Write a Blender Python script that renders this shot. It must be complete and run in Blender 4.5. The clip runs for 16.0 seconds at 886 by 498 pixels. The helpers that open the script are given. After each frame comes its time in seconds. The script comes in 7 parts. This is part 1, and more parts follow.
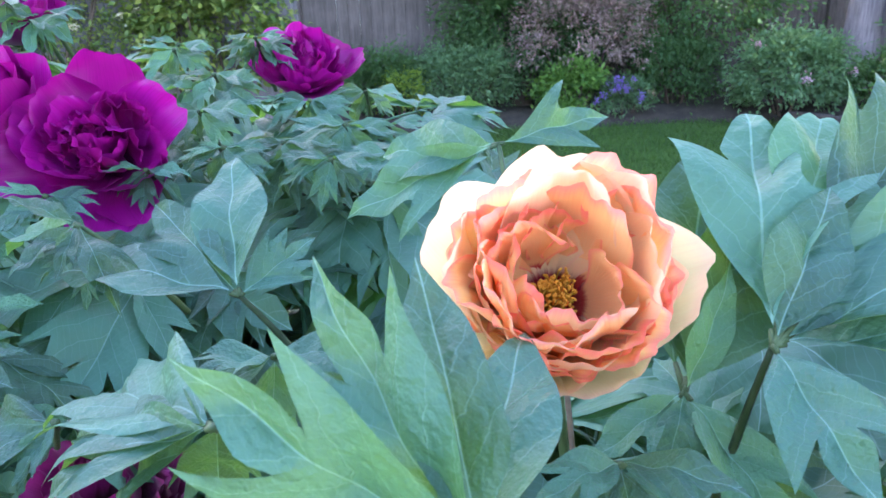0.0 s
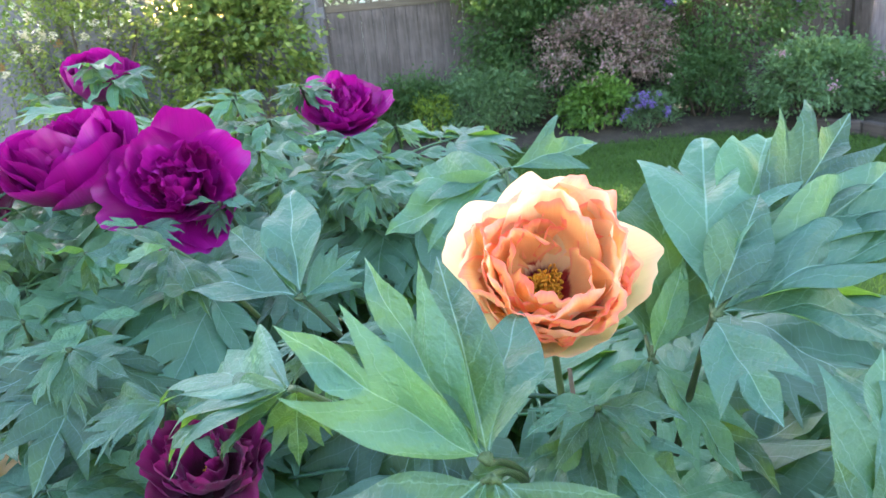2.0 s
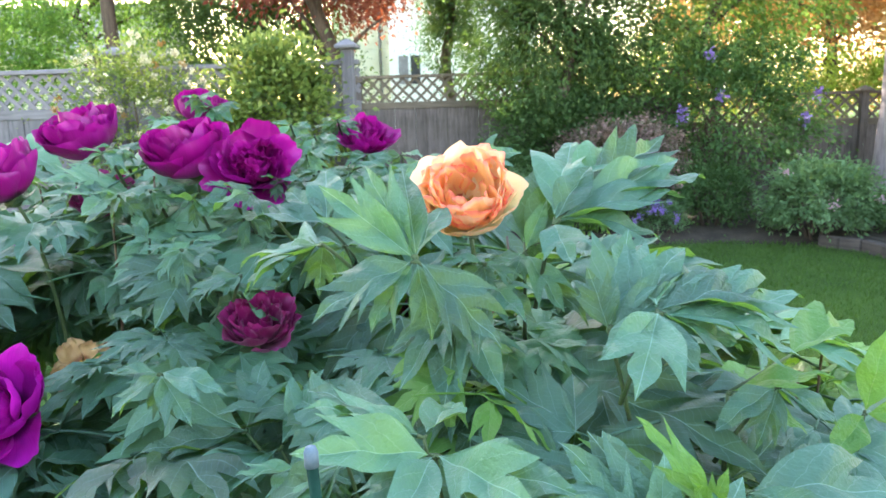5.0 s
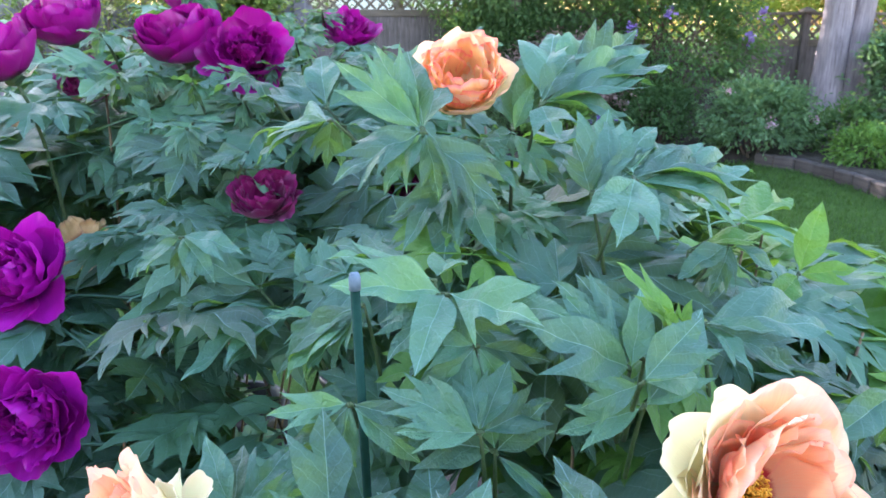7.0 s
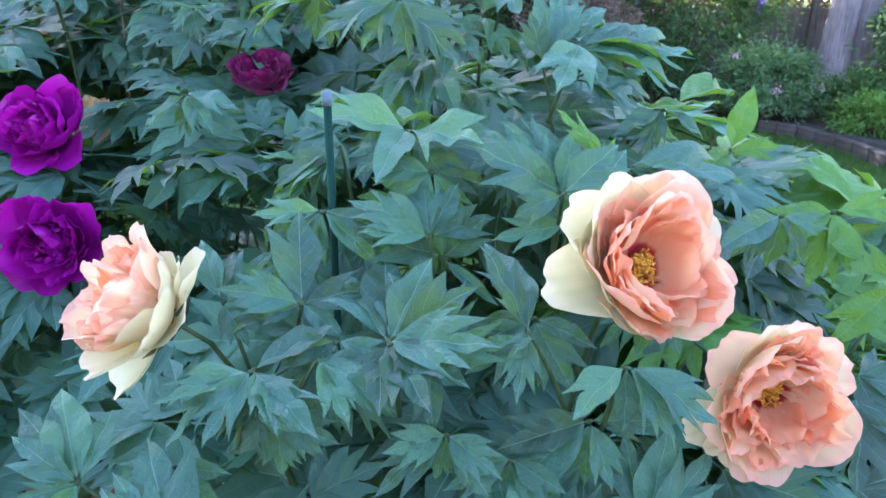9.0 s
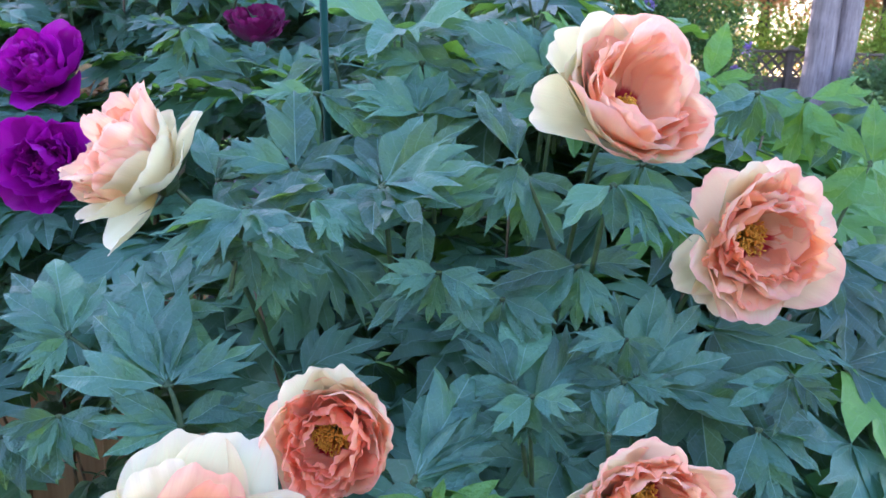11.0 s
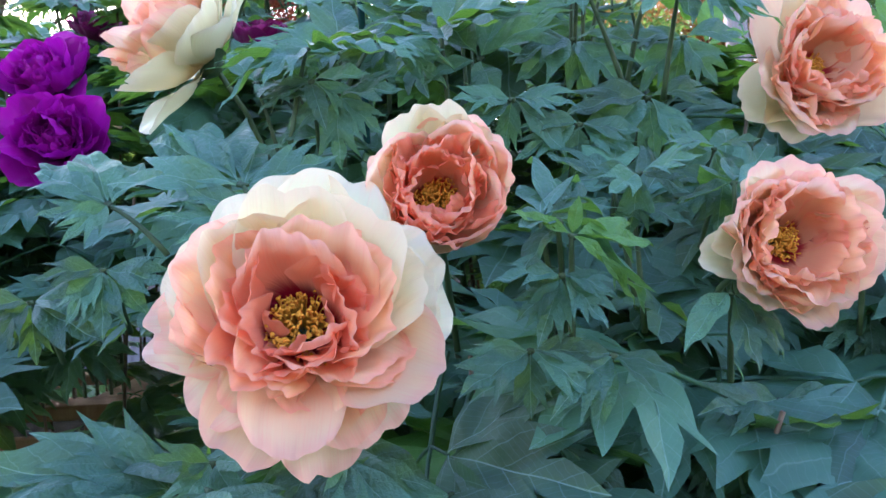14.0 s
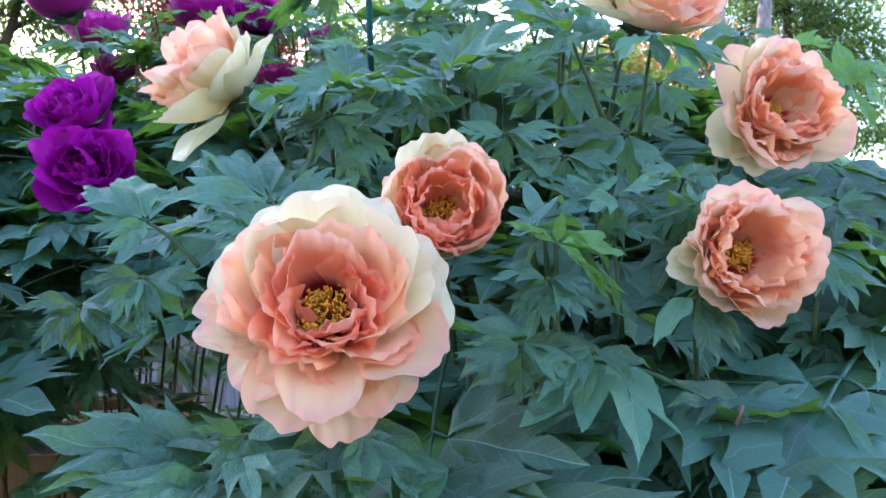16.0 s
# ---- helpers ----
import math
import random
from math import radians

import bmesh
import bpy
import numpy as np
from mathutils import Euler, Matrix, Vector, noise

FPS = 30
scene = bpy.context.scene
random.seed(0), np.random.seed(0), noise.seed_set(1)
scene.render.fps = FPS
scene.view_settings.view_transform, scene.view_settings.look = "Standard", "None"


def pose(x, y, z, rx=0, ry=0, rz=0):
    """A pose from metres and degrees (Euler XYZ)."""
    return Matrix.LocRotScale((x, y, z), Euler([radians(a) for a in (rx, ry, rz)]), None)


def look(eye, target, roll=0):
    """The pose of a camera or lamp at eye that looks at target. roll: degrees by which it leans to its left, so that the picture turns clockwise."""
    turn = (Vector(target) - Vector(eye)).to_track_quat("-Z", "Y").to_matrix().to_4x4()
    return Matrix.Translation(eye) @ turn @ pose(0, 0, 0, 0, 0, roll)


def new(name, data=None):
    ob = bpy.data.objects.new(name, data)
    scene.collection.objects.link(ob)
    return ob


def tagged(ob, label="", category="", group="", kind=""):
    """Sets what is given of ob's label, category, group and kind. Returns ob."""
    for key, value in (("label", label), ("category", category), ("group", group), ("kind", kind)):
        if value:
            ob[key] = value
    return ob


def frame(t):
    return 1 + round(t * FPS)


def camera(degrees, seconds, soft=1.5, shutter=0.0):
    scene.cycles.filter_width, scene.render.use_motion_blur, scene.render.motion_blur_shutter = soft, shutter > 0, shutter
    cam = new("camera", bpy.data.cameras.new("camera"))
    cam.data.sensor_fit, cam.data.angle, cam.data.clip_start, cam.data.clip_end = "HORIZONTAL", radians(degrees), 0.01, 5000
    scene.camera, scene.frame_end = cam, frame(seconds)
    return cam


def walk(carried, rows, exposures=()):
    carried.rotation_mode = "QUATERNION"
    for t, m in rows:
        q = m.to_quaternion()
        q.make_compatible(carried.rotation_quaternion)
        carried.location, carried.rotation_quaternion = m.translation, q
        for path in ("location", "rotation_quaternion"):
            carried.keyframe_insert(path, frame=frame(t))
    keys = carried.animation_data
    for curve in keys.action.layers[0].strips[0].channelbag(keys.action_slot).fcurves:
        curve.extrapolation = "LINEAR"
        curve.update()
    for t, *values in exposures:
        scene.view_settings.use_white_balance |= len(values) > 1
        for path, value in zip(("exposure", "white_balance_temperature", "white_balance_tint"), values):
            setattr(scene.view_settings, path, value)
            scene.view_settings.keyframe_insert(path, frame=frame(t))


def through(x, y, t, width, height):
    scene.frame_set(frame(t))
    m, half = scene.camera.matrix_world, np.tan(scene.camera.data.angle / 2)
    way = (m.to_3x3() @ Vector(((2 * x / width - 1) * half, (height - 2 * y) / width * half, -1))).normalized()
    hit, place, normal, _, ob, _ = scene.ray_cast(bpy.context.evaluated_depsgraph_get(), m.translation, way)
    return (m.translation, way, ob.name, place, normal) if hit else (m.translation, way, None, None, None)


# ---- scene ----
cam = camera(60.6, 16.0)
cam.data.dof.use_dof = True
cam.data.dof.focus_distance, cam.data.dof.aperture_fstop = 0.56, 24.0
EXPOSURE = 2.85
BALANCE = [(0, 0.28, 5850, 23), (1.5, 0.39, 6400, 18), (3, 0.38, 6900, 11), (6.0, 0.31, 6950, 15), (7.0, 0.25, 6200, 21), (8.5, 0.12, 5700, 22), (11.5, -0.12, 5550, 30), (16, -0.10, 5700, 23)]
PATH = [
    (0, (0.079, 0.021, 1.711), (0.042, 1.899, 1.025), -2.4),
    (0.5, (0.075, -0.001, 1.726), (0.04, 1.872, 1.026), -3.7),
    (1, (0.081, -0.028, 1.736), (0.033, 1.844, 1.033), -4.7),
    (1.5, (0.075, -0.061, 1.738), (0.005, 1.821, 1.067), -5.4),
    (2, (0.093, -0.105, 1.743), (-0.03, 1.79, 1.117), -5.4),
    (2.5, (0.108, -0.16, 1.748), (-0.06, 1.747, 1.169), -4.7),
    (3, (0.135, -0.245, 1.729), (-0.081, 1.68, 1.235), -3.7),
    (3.2, (0.157, -0.289, 1.718), (-0.084, 1.642, 1.26), -3.1),
    (5.3, (0.18, -0.57, 1.651), (0.042, 1.392, 1.288), -1.2),
    (5.5, (0.165, -0.583, 1.64), (0.053, 1.378, 1.26), -1.1),
    (6, (0.116, -0.621, 1.631), (0.054, 1.331, 1.201), -0.7),
    (6.5, (0.107, -0.641, 1.643), (0.077, 1.293, 1.134), -0.4),
    (7, (0.116, -0.668, 1.634), (0.098, 1.247, 1.058), 0.1),
    (7.5, (0.13, -0.701, 1.608), (0.109, 1.2, 0.988), 0.9),
    (8, (0.149, -0.759, 1.588), (0.118, 1.126, 0.921), 1.1),
    (8.5, (0.165, -0.807, 1.567), (0.124, 1.071, 0.88), 1.4),
    (8.7, (0.17, -0.824, 1.553), (0.129, 1.056, 0.873), 1.8),
    (10.8, (0.186, -0.935, 1.332), (0.169, 1.008, 0.861), 2.5),
    (11, (0.181, -0.935, 1.304), (0.175, 1.013, 0.849), 1.9),
    (11.5, (0.152, -0.933, 1.242), (0.183, 1.027, 0.849), 0.5),
    (12, (0.124, -0.93, 1.183), (0.192, 1.045, 0.871), -0.8),
    (12.5, (0.104, -0.925, 1.121), (0.198, 1.06, 0.888), -1.6),
    (13, (0.083, -0.913, 1.064), (0.199, 1.079, 0.922), -2.3),
    (13.5, (0.069, -0.906, 1.011), (0.193, 1.09, 0.962), -2.5),
    (14, (0.058, -0.92, 0.96), (0.184, 1.076, 0.983), -2.6),
    (14.5, (0.055, -0.937, 0.928), (0.187, 1.057, 1.006), -2.4),
    (15, (0.049, -0.96, 0.925), (0.187, 1.032, 1.036), -2.1),
    (15.5, (0.045, -0.982, 0.92), (0.189, 1.008, 1.054), -2.0),
    (16, (0.042, -1.007, 0.927), (0.193, 0.983, 1.07), -2.0),
]
walk(cam, [(t, look(eye, target, roll)) for t, eye, target, roll in PATH],
     exposures=[(t, EXPOSURE + e, k, g) for t, e, k, g in BALANCE])

# ---- light ----
SUN_AZ, SUN_EL = radians(-25), radians(25)
world = bpy.data.worlds.new("sky")
scene.world = world
world.use_nodes = True
wn = world.node_tree.nodes
sky = wn.new("ShaderNodeTexSky")
sky.sky_type = 'NISHITA'
sky.sun_disc = False
sky.sun_elevation, sky.sun_rotation = SUN_EL, SUN_AZ
sky.altitude, sky.air_density, sky.dust_density = 50, 1.5, 1.0
wn["Background"].inputs[1].default_value = 0.15
world.node_tree.links.new(sky.outputs[0], wn["Background"].inputs[0])
sun_data = bpy.data.lights.new("sun", 'SUN')
sun_data.energy, sun_data.angle, sun_data.color = 3.8, radians(0.6), (1.0, 0.93, 0.82)
sun = new("sun", sun_data)
sun.matrix_world = look((0, 0, 0), (-math.sin(SUN_AZ) * math.cos(SUN_EL), -math.cos(SUN_AZ) * math.cos(SUN_EL), -math.sin(SUN_EL)))


# ---- materials ----
class Mat:
    """A small node-material writer."""

    def __init__(self, name, rough=0.6, spec=0.4):
        self.m = bpy.data.materials.new(name)
        self.m.use_nodes = True
        self.t = self.m.node_tree
        self.b = self.t.nodes["Principled BSDF"]
        self.b.inputs["Roughness"].default_value = rough
        self.b.inputs["Specular IOR Level"].default_value = spec
        self.out = self.t.nodes["Material Output"]

    def n(self, kind, **kw):
        node = self.t.nodes.new("ShaderNode" + kind)
        for k, v in kw.items():
            if k == "operation":
                node.operation = v
            elif k == "data_type":
                node.data_type = v
            elif k == "blend_type":
                node.blend_type = v
        return node

    def put(self, socket, v):
        if isinstance(v, bpy.types.NodeSocket):
            self.t.links.new(v, socket)
        elif isinstance(v, (tuple, list)):
            socket.default_value = (*v, 1.0) if len(v) == 3 and len(socket.default_value) == 4 else v
        else:
            socket.default_value = v

    def math(self, op, a, b=0.0, clamp=False):
        node = self.n("Math", operation=op)
        node.use_clamp = clamp
        self.put(node.inputs[0], a)
        self.put(node.inputs[1], b)
        return node.outputs[0]

    def mix(self, f, a, b, mode="MIX"):
        node = self.n("Mix", data_type="RGBA", blend_type=mode)
        self.put(node.inputs[0], f)
        self.put(node.inputs[6], a)
        self.put(node.inputs[7], b)
        return node.outputs[2]

    def step(self, v, lo, hi):
        node = self.n("MapRange")
        node.interpolation_type = "SMOOTHSTEP"
        self.put(node.inputs[0], v)
        self.put(node.inputs[1], lo)
        self.put(node.inputs[2], hi)
        return node.outputs[0]

    def noise(self, scale, detail=3, rough=0.55, vec=None):
        node = self.n("TexNoise")
        node.inputs["Scale"].default_value = scale
        node.inputs["Detail"].default_value = detail
        node.inputs["Roughness"].default_value = rough
        if vec is not None:
            self.t.links.new(vec, node.inputs["Vector"])
        return node.outputs[0]

    def obj(self):
        return self.n("TexCoord").outputs["Object"]

    def world(self):
        return self.n("NewGeometry").outputs["Position"]

    def uv(self):
        x = self.n("SeparateXYZ")
        self.t.links.new(self.n("TexCoord").outputs["UV"], x.inputs[0])
        return x.outputs[0], x.outputs[1]

    def rnd(self):
        return self.n("ObjectInfo").outputs["Random"]

    def island(self):
        return self.n("NewGeometry").outputs["Random Per Island"]

    def color(self, c):
        self.put(self.b.inputs["Base Color"], c)
        return self

    def bump(self, h, dist=0.001, strength=0.5):
        node = self.n("Bump")
        node.inputs["Strength"].default_value = strength
        node.inputs["Distance"].default_value = dist
        self.t.links.new(h, node.inputs["Height"])
        self.t.links.new(node.outputs[0], self.b.inputs["Normal"])
        return self

    def thin(self, amount, c):
        """Lets light through, as a leaf or petal does."""
        tr = self.n("BsdfTranslucent")
        self.put(tr.inputs[0], c)
        mx = self.n("MixShader")
        self.put(mx.inputs[0], amount)
        self.t.links.new(self.b.outputs[0], mx.inputs[1])
        self.t.links.new(tr.outputs[0], mx.inputs[2])
        self.t.links.new(mx.outputs[0], self.out.inputs[0])
        return self


def leaf_material(name, dark, light, vein, through_c, rough=0.40):
    k = Mat(name, rough, 0.52)
    x, y = k.uv()
    ay = k.math("ABSOLUTE", y)
    mid = k.math("SUBTRACT", 1.0, k.step(ay, 0.001, 0.006))
    wander = k.math("MULTIPLY", k.noise(14.0, 2, 0.5, k.obj()), 0.5)
    w = k.math("FRACT", k.math("ADD", k.math("MULTIPLY", k.math("SUBTRACT", x, k.math("MULTIPLY", ay, 1.35)), 6.0), wander))
    side = k.math("SUBTRACT", 1.0, k.step(k.math("ABSOLUTE", k.math("SUBTRACT", w, 0.5)), 0.0, 0.05))
    w2 = k.math("FRACT", k.math("ADD", k.math("MULTIPLY", k.math("ADD", x, k.math("MULTIPLY", ay, 1.6)), 15.0), k.math("MULTIPLY", wander, 4.0)))
    net = k.math("SUBTRACT", 1.0, k.step(k.math("ABSOLUTE", k.math("SUBTRACT", w2, 0.5)), 0.0, 0.10))
    fine = k.noise(160, 4, 0.7, k.obj())
    blotch = k.noise(16, 4, 0.65, k.world())
    # Wide tone spread per leaf: lit and shaded leaf faces put into the colour.
    tone = k.math("ADD", k.math("MULTIPLY", k.step(blotch, 0.25, 0.75), 0.24), k.math("MULTIPLY", k.rnd(), 0.64))
    base = k.mix(k.math("SUBTRACT", tone, -0.02, True), dark, light)
    # Some leaves carry the yellow-green of back light in their base colour.
    base = k.mix(k.math("MULTIPLY", k.step(k.rnd(), 0.74, 1.0), 0.10), base, through_c)
    base = k.mix(k.math("MULTIPLY", fine, 0.08), base, light)
    base = k.mix(k.math("MULTIPLY", net, 0.10), base, vein)
    base = k.mix(k.math("MULTIPLY", side, 0.24), base, vein)
    base = k.mix(k.math("MULTIPLY", mid, 0.55), base, vein)
    k.color(base)
    swell = k.noise(22, 2, 0.5, k.obj())
    relief = k.math("ADD", k.math("MULTIPLY", k.math("ADD", mid, side), -0.15), k.math("ADD", k.math("MULTIPLY", fine, 0.12), k.math("MULTIPLY", swell, 2.6)))
    k.bump(relief, 0.0014, 0.85)
    k.put(k.b.inputs["Roughness"], k.math("ADD", rough, k.math("MULTIPLY", blotch, 0.22)))
    return k.thin(0.28, k.mix(0.92, base, through_c)).m


LEAF = leaf_material("glaucous_leaf", (0.006, 0.024, 0.018), (0.093, 0.232, 0.171), (0.29, 0.46, 0.36), (0.27, 0.50, 0.035))
LEAF_FRESH = leaf_material("fresh_leaf", (0.04, 0.13, 0.022), (0.12, 0.28, 0.05), (0.24, 0.36, 0.14), (0.26, 0.46, 0.03))


def stem_material(name, a, b):
    k = Mat(name, 0.55)
    n1 = k.noise(30, 3, 0.6, k.world())
    k.color(k.mix(k.step(n1, 0.35, 0.65), a, b)).bump(k.noise(200, 3), 0.001, 0.4)
    return k.m


STEM = stem_material("green_stem", (0.03, 0.06, 0.02), (0.065, 0.10, 0.035))
WOODY = stem_material("woody_stem", (0.07, 0.045, 0.025), (0.17, 0.11, 0.06))


def petal_material(name, flare, body, edge, flare_at, edge_gain, through, vary, sheen=0.1, rough=0.46, spec=0.4):
    k = Mat(name, rough, spec)
    x, y = k.uv()
    n1 = k.noise(25, 4, 0.6, k.world())
    streak_v = k.n("CombineXYZ")
    k.put(streak_v.inputs[0], k.math("MULTIPLY", x, 26.0))
    k.put(streak_v.inputs[1], k.math("MULTIPLY", y, 1.5))
    streak = k.noise(1.0, 3, 0.6, streak_v.outputs[0])
    c = k.mix(k.math("MULTIPLY", n1, 0.6), body[0], body[1])
    c = k.mix(k.math("MULTIPLY", k.rnd(), vary), c, body[2])
    c = k.mix(k.math("MULTIPLY", k.step(streak, 0.45, 0.75), 0.35), c, body[1])
    rim = k.math("MAXIMUM", k.step(k.math("ADD", y, k.math("MULTIPLY", streak, 0.08)), 0.84, 1.03), k.step(k.math("ABSOLUTE", x), 0.84, 1.05))
    c = k.mix(k.math("MULTIPLY", rim, edge_gain), c, edge)
    base = k.math("SUBTRACT", 1.0, k.step(k.math("SUBTRACT", y, k.math("MULTIPLY", streak, 0.14)), flare_at * 0.4, flare_at))
    c = k.mix(base, c, flare)
    k.color(c).bump(k.math("ADD", streak, k.math("MULTIPLY", n1, 0.5)), 0.0012, 0.45)
    k.b.inputs["Sheen Weight"].default_value = sheen
    return k.thin(through, c).m


PEACH = petal_material("peach_petal", (0.62, 0.05, 0.07), ((0.98, 0.56, 0.31), (0.98, 0.42, 0.24), (0.98, 0.67, 0.41)), (0.98, 0.43, 0.36), 0.17, 0.5, 0.62, 0.8)
APRICOT = petal_material("apricot_petal", (0.60, 0.06, 0.05), ((0.99, 0.62, 0.25), (0.99, 0.49, 0.20), (0.99, 0.71, 0.34)), (0.98, 0.30, 0.25), 0.13, 0.9, 0.58, 0.8)
HEART = petal_material("coral_petal", (0.36, 0.006, 0.04), ((0.99, 0.44, 0.25), (0.98, 0.29, 0.18), (0.99, 0.57, 0.36)), (0.97, 0.54, 0.44), 0.38, 0.5, 0.62, 0.8)
CORAL = petal_material("bright_coral_petal", (0.62, 0.03, 0.05), ((0.99, 0.52, 0.29), (0.99, 0.34, 0.20), (0.99, 0.66, 0.40)), (0.97, 0.42, 0.34), 0.18, 0.6, 0.66, 0.8)
BLUSH = petal_material("blush_petal", (0.90, 0.46, 0.24), ((0.97, 0.68, 0.43), (0.97, 0.51, 0.34), (0.95, 0.79, 0.54)), (0.97, 0.44, 0.38), 0.25, 0.55, 0.54, 0.9)
CREAM = petal_material("cream_petal", (0.82, 0.64, 0.30), ((0.83, 0.76, 0.44), (0.88, 0.66, 0.41), (0.80, 0.77, 0.50)), (0.86, 0.66, 0.54), 0.3, 0.4, 0.36, 0.8)
PALE_APRICOT = petal_material("pale_apricot_petal", (0.40, 0.01, 0.05), ((0.94, 0.75, 0.42), (0.94, 0.63, 0.34), (0.92, 0.80, 0.52)), (0.94, 0.52, 0.40), 0.14, 0.5, 0.52, 0.8)
MAGENTA = petal_material("magenta_petal", (0.05, 0.0, 0.03), ((0.27, 0.001, 0.15), (0.13, 0.0, 0.06), (0.44, 0.008, 0.28)), (0.38, 0.006, 0.22), 0.34, 0.35, 0.30, 0.9, 0.0, 0.40, 0.5)
# Brighter copy of the magenta petal: stronger sky light put into the colour.
VIOLET = petal_material("lit_magenta_petal", (0.10, 0.0, 0.08), ((0.36, 0.003, 0.26), (0.20, 0.001, 0.13), (0.54, 0.014, 0.42)), (0.48, 0.012, 0.36), 0.3, 0.35, 0.40, 0.9, 0.0, 0.40, 0.5)
# Darker copy of the magenta petal: shade among leaves put into the colour.
DARK_MAGENTA = petal_material("shaded_magenta_petal", (0.06, 0.0, 0.02), ((0.17, 0.002, 0.07), (0.11, 0.001, 0.04), (0.25, 0.004, 0.11)), (0.28, 0.006, 0.13), 0.35, 0.5, 0.2, 0.7)
FADED = petal_material("faded_petal", (0.34, 0.13, 0.05), ((0.72, 0.40, 0.17), (0.56, 0.28, 0.11), (0.80, 0.54, 0.28)), (0.40, 0.22, 0.12), 0.3, 0.6, 0.25, 0.7)


def plain(name, a, b, scale, rough=0.7, bump=0.002, fine=60, spec=0.4):
    k = Mat(name, rough, spec)
    n1, n2 = k.noise(scale, 4, 0.6, k.world()), k.noise(fine, 4, 0.65, k.world())
    k.color(k.mix(k.step(k.math("ADD", k.math("MULTIPLY", n1, 0.65), k.math("MULTIPLY", n2, 0.35)), 0.3, 0.7), a, b))
    return k.bump(n2, bump, 0.6).m


ANTHER = plain("golden_anther", (0.70, 0.32, 0.02), (0.92, 0.54, 0.06), 40, 0.7, 0.0005, 900)


def grain(name, a, b, axis):
    """Weathered wood with grain along an axis."""
    k = Mat(name, 0.8, 0.2)
    sc = k.n("Mapping")
    k.t.links.new(k.obj(), sc.inputs[0])
    sc.inputs["Scale"].default_value = [3.0 if i == axis else 45.0 for i in range(3)]
    g = k.noise(1.0, 5, 0.65, sc.outputs[0])
    st = k.noise(2.5, 3, 0.6, k.world())
    c = k.mix(k.step(k.math("ADD", k.math("MULTIPLY", g, 0.6), k.math("MULTIPLY", st, 0.4)), 0.3, 0.7), a, b)
    k.color(k.mix(k.math("MULTIPLY", k.rnd(), 0.3), c, a))
    return k.bump(g, 0.002, 0.6).m


FENCE_WOOD = grain("grey_fence_wood", (0.10, 0.09, 0.105), (0.24, 0.215, 0.245), 2)
FENCE_RAIL = grain("grey_rail_wood", (0.12, 0.11, 0.125), (0.28, 0.25, 0.285), 0)
BROWN_WOOD = grain("brown_fence_wood", (0.055, 0.043, 0.042), (0.16, 0.13, 0.125), 2)
BROWN_RAIL = grain("brown_rail_wood", (0.07, 0.055, 0.045), (0.18, 0.14, 0.11), 0)
CRATE_WOOD = grain("crate_wood", (0.22, 0.12, 0.06), (0.40, 0.25, 0.14), 2)
MARKER_WOOD = grain("marker_wood", (0.36, 0.28, 0.18), (0.58, 0.47, 0.33), 0)
BARK = grain("grey_bark", (0.11, 0.085, 0.095), (0.33, 0.27, 0.29), 2)
DARK_BARK = grain("dark_bark", (0.05, 0.035, 0.03), (0.14, 0.10, 0.08), 2)
SOIL = plain("dark_soil", (0.022, 0.017, 0.013), (0.06, 0.045, 0.036), 8, 0.95, 0.01)
EDGING = grain("dark_edging_timber", (0.035, 0.027, 0.025), (0.10, 0.08, 0.075), 0)
STAKE_GREEN = plain("green_plastic", (0.004, 0.030, 0.022), (0.008, 0.045, 0.033), 30, 0.6, 0.0005, 60, 0.1)
STAKE_CAP = plain("cap_plastic", (0.08, 0.12, 0.16), (0.16, 0.20, 0.25), 60, 0.6, 0.0005, 60, 0.15)
TERRACOTTA = plain("terracotta", (0.36, 0.14, 0.07), (0.52, 0.25, 0.14), 14, 0.85, 0.001)
BLACK_PLASTIC = plain("black_plastic", (0.012, 0.012, 0.014), (0.03, 0.03, 0.034), 20, 0.45, 0.0005)
WHITE_PLASTIC = plain("white_plastic", (0.65, 0.65, 0.66), (0.8, 0.8, 0.8), 20, 0.4, 0.0003)
HOUSE_WHITE = plain("white_render", (0.72, 0.71, 0.68), (0.82, 0.81, 0.78), 2, 0.85, 0.001)
# Grey of the added unseen wall, dark so that it bounces little light.
UNSEEN_WALL_GREY = plain("unseen_wall_grey", (0.13, 0.14, 0.15), (0.18, 0.19, 0.20), 2, 0.85, 0.001)
HOUSE_CREAM = plain("cream_siding", (0.62, 0.58, 0.44), (0.72, 0.68, 0.54), 3, 0.7, 0.001)
ROOF_GREY = plain("grey_shingles", (0.20, 0.18, 0.17), (0.34, 0.31, 0.29), 3, 0.9, 0.004)
PIPE_DARK = plain("dark_pipe", (0.10, 0.09, 0.07), (0.16, 0.14, 0.12), 6, 0.6, 0.0005)
GLASS = plain("window_curtain", (0.18, 0.17, 0.18), (0.30, 0.28, 0.29), 3, 0.15, 0.0)
DARK_GLASS = plain("dark_glass", (0.03, 0.03, 0.04), (0.07, 0.07, 0.08), 3, 0.08, 0.0)


def foliage(name, a, b, c, through, amount=0.35, rough=0.55, rare=1.4):
    k = Mat(name, rough, 0.3)
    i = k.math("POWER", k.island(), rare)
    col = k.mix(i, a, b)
    col = k.mix(k.math("MULTIPLY", k.noise(3.0, 3, 0.6, k.world()), 0.6), col, c)
    k.color(col)
    return k.thin(amount, k.mix(0.5, col, through)).m


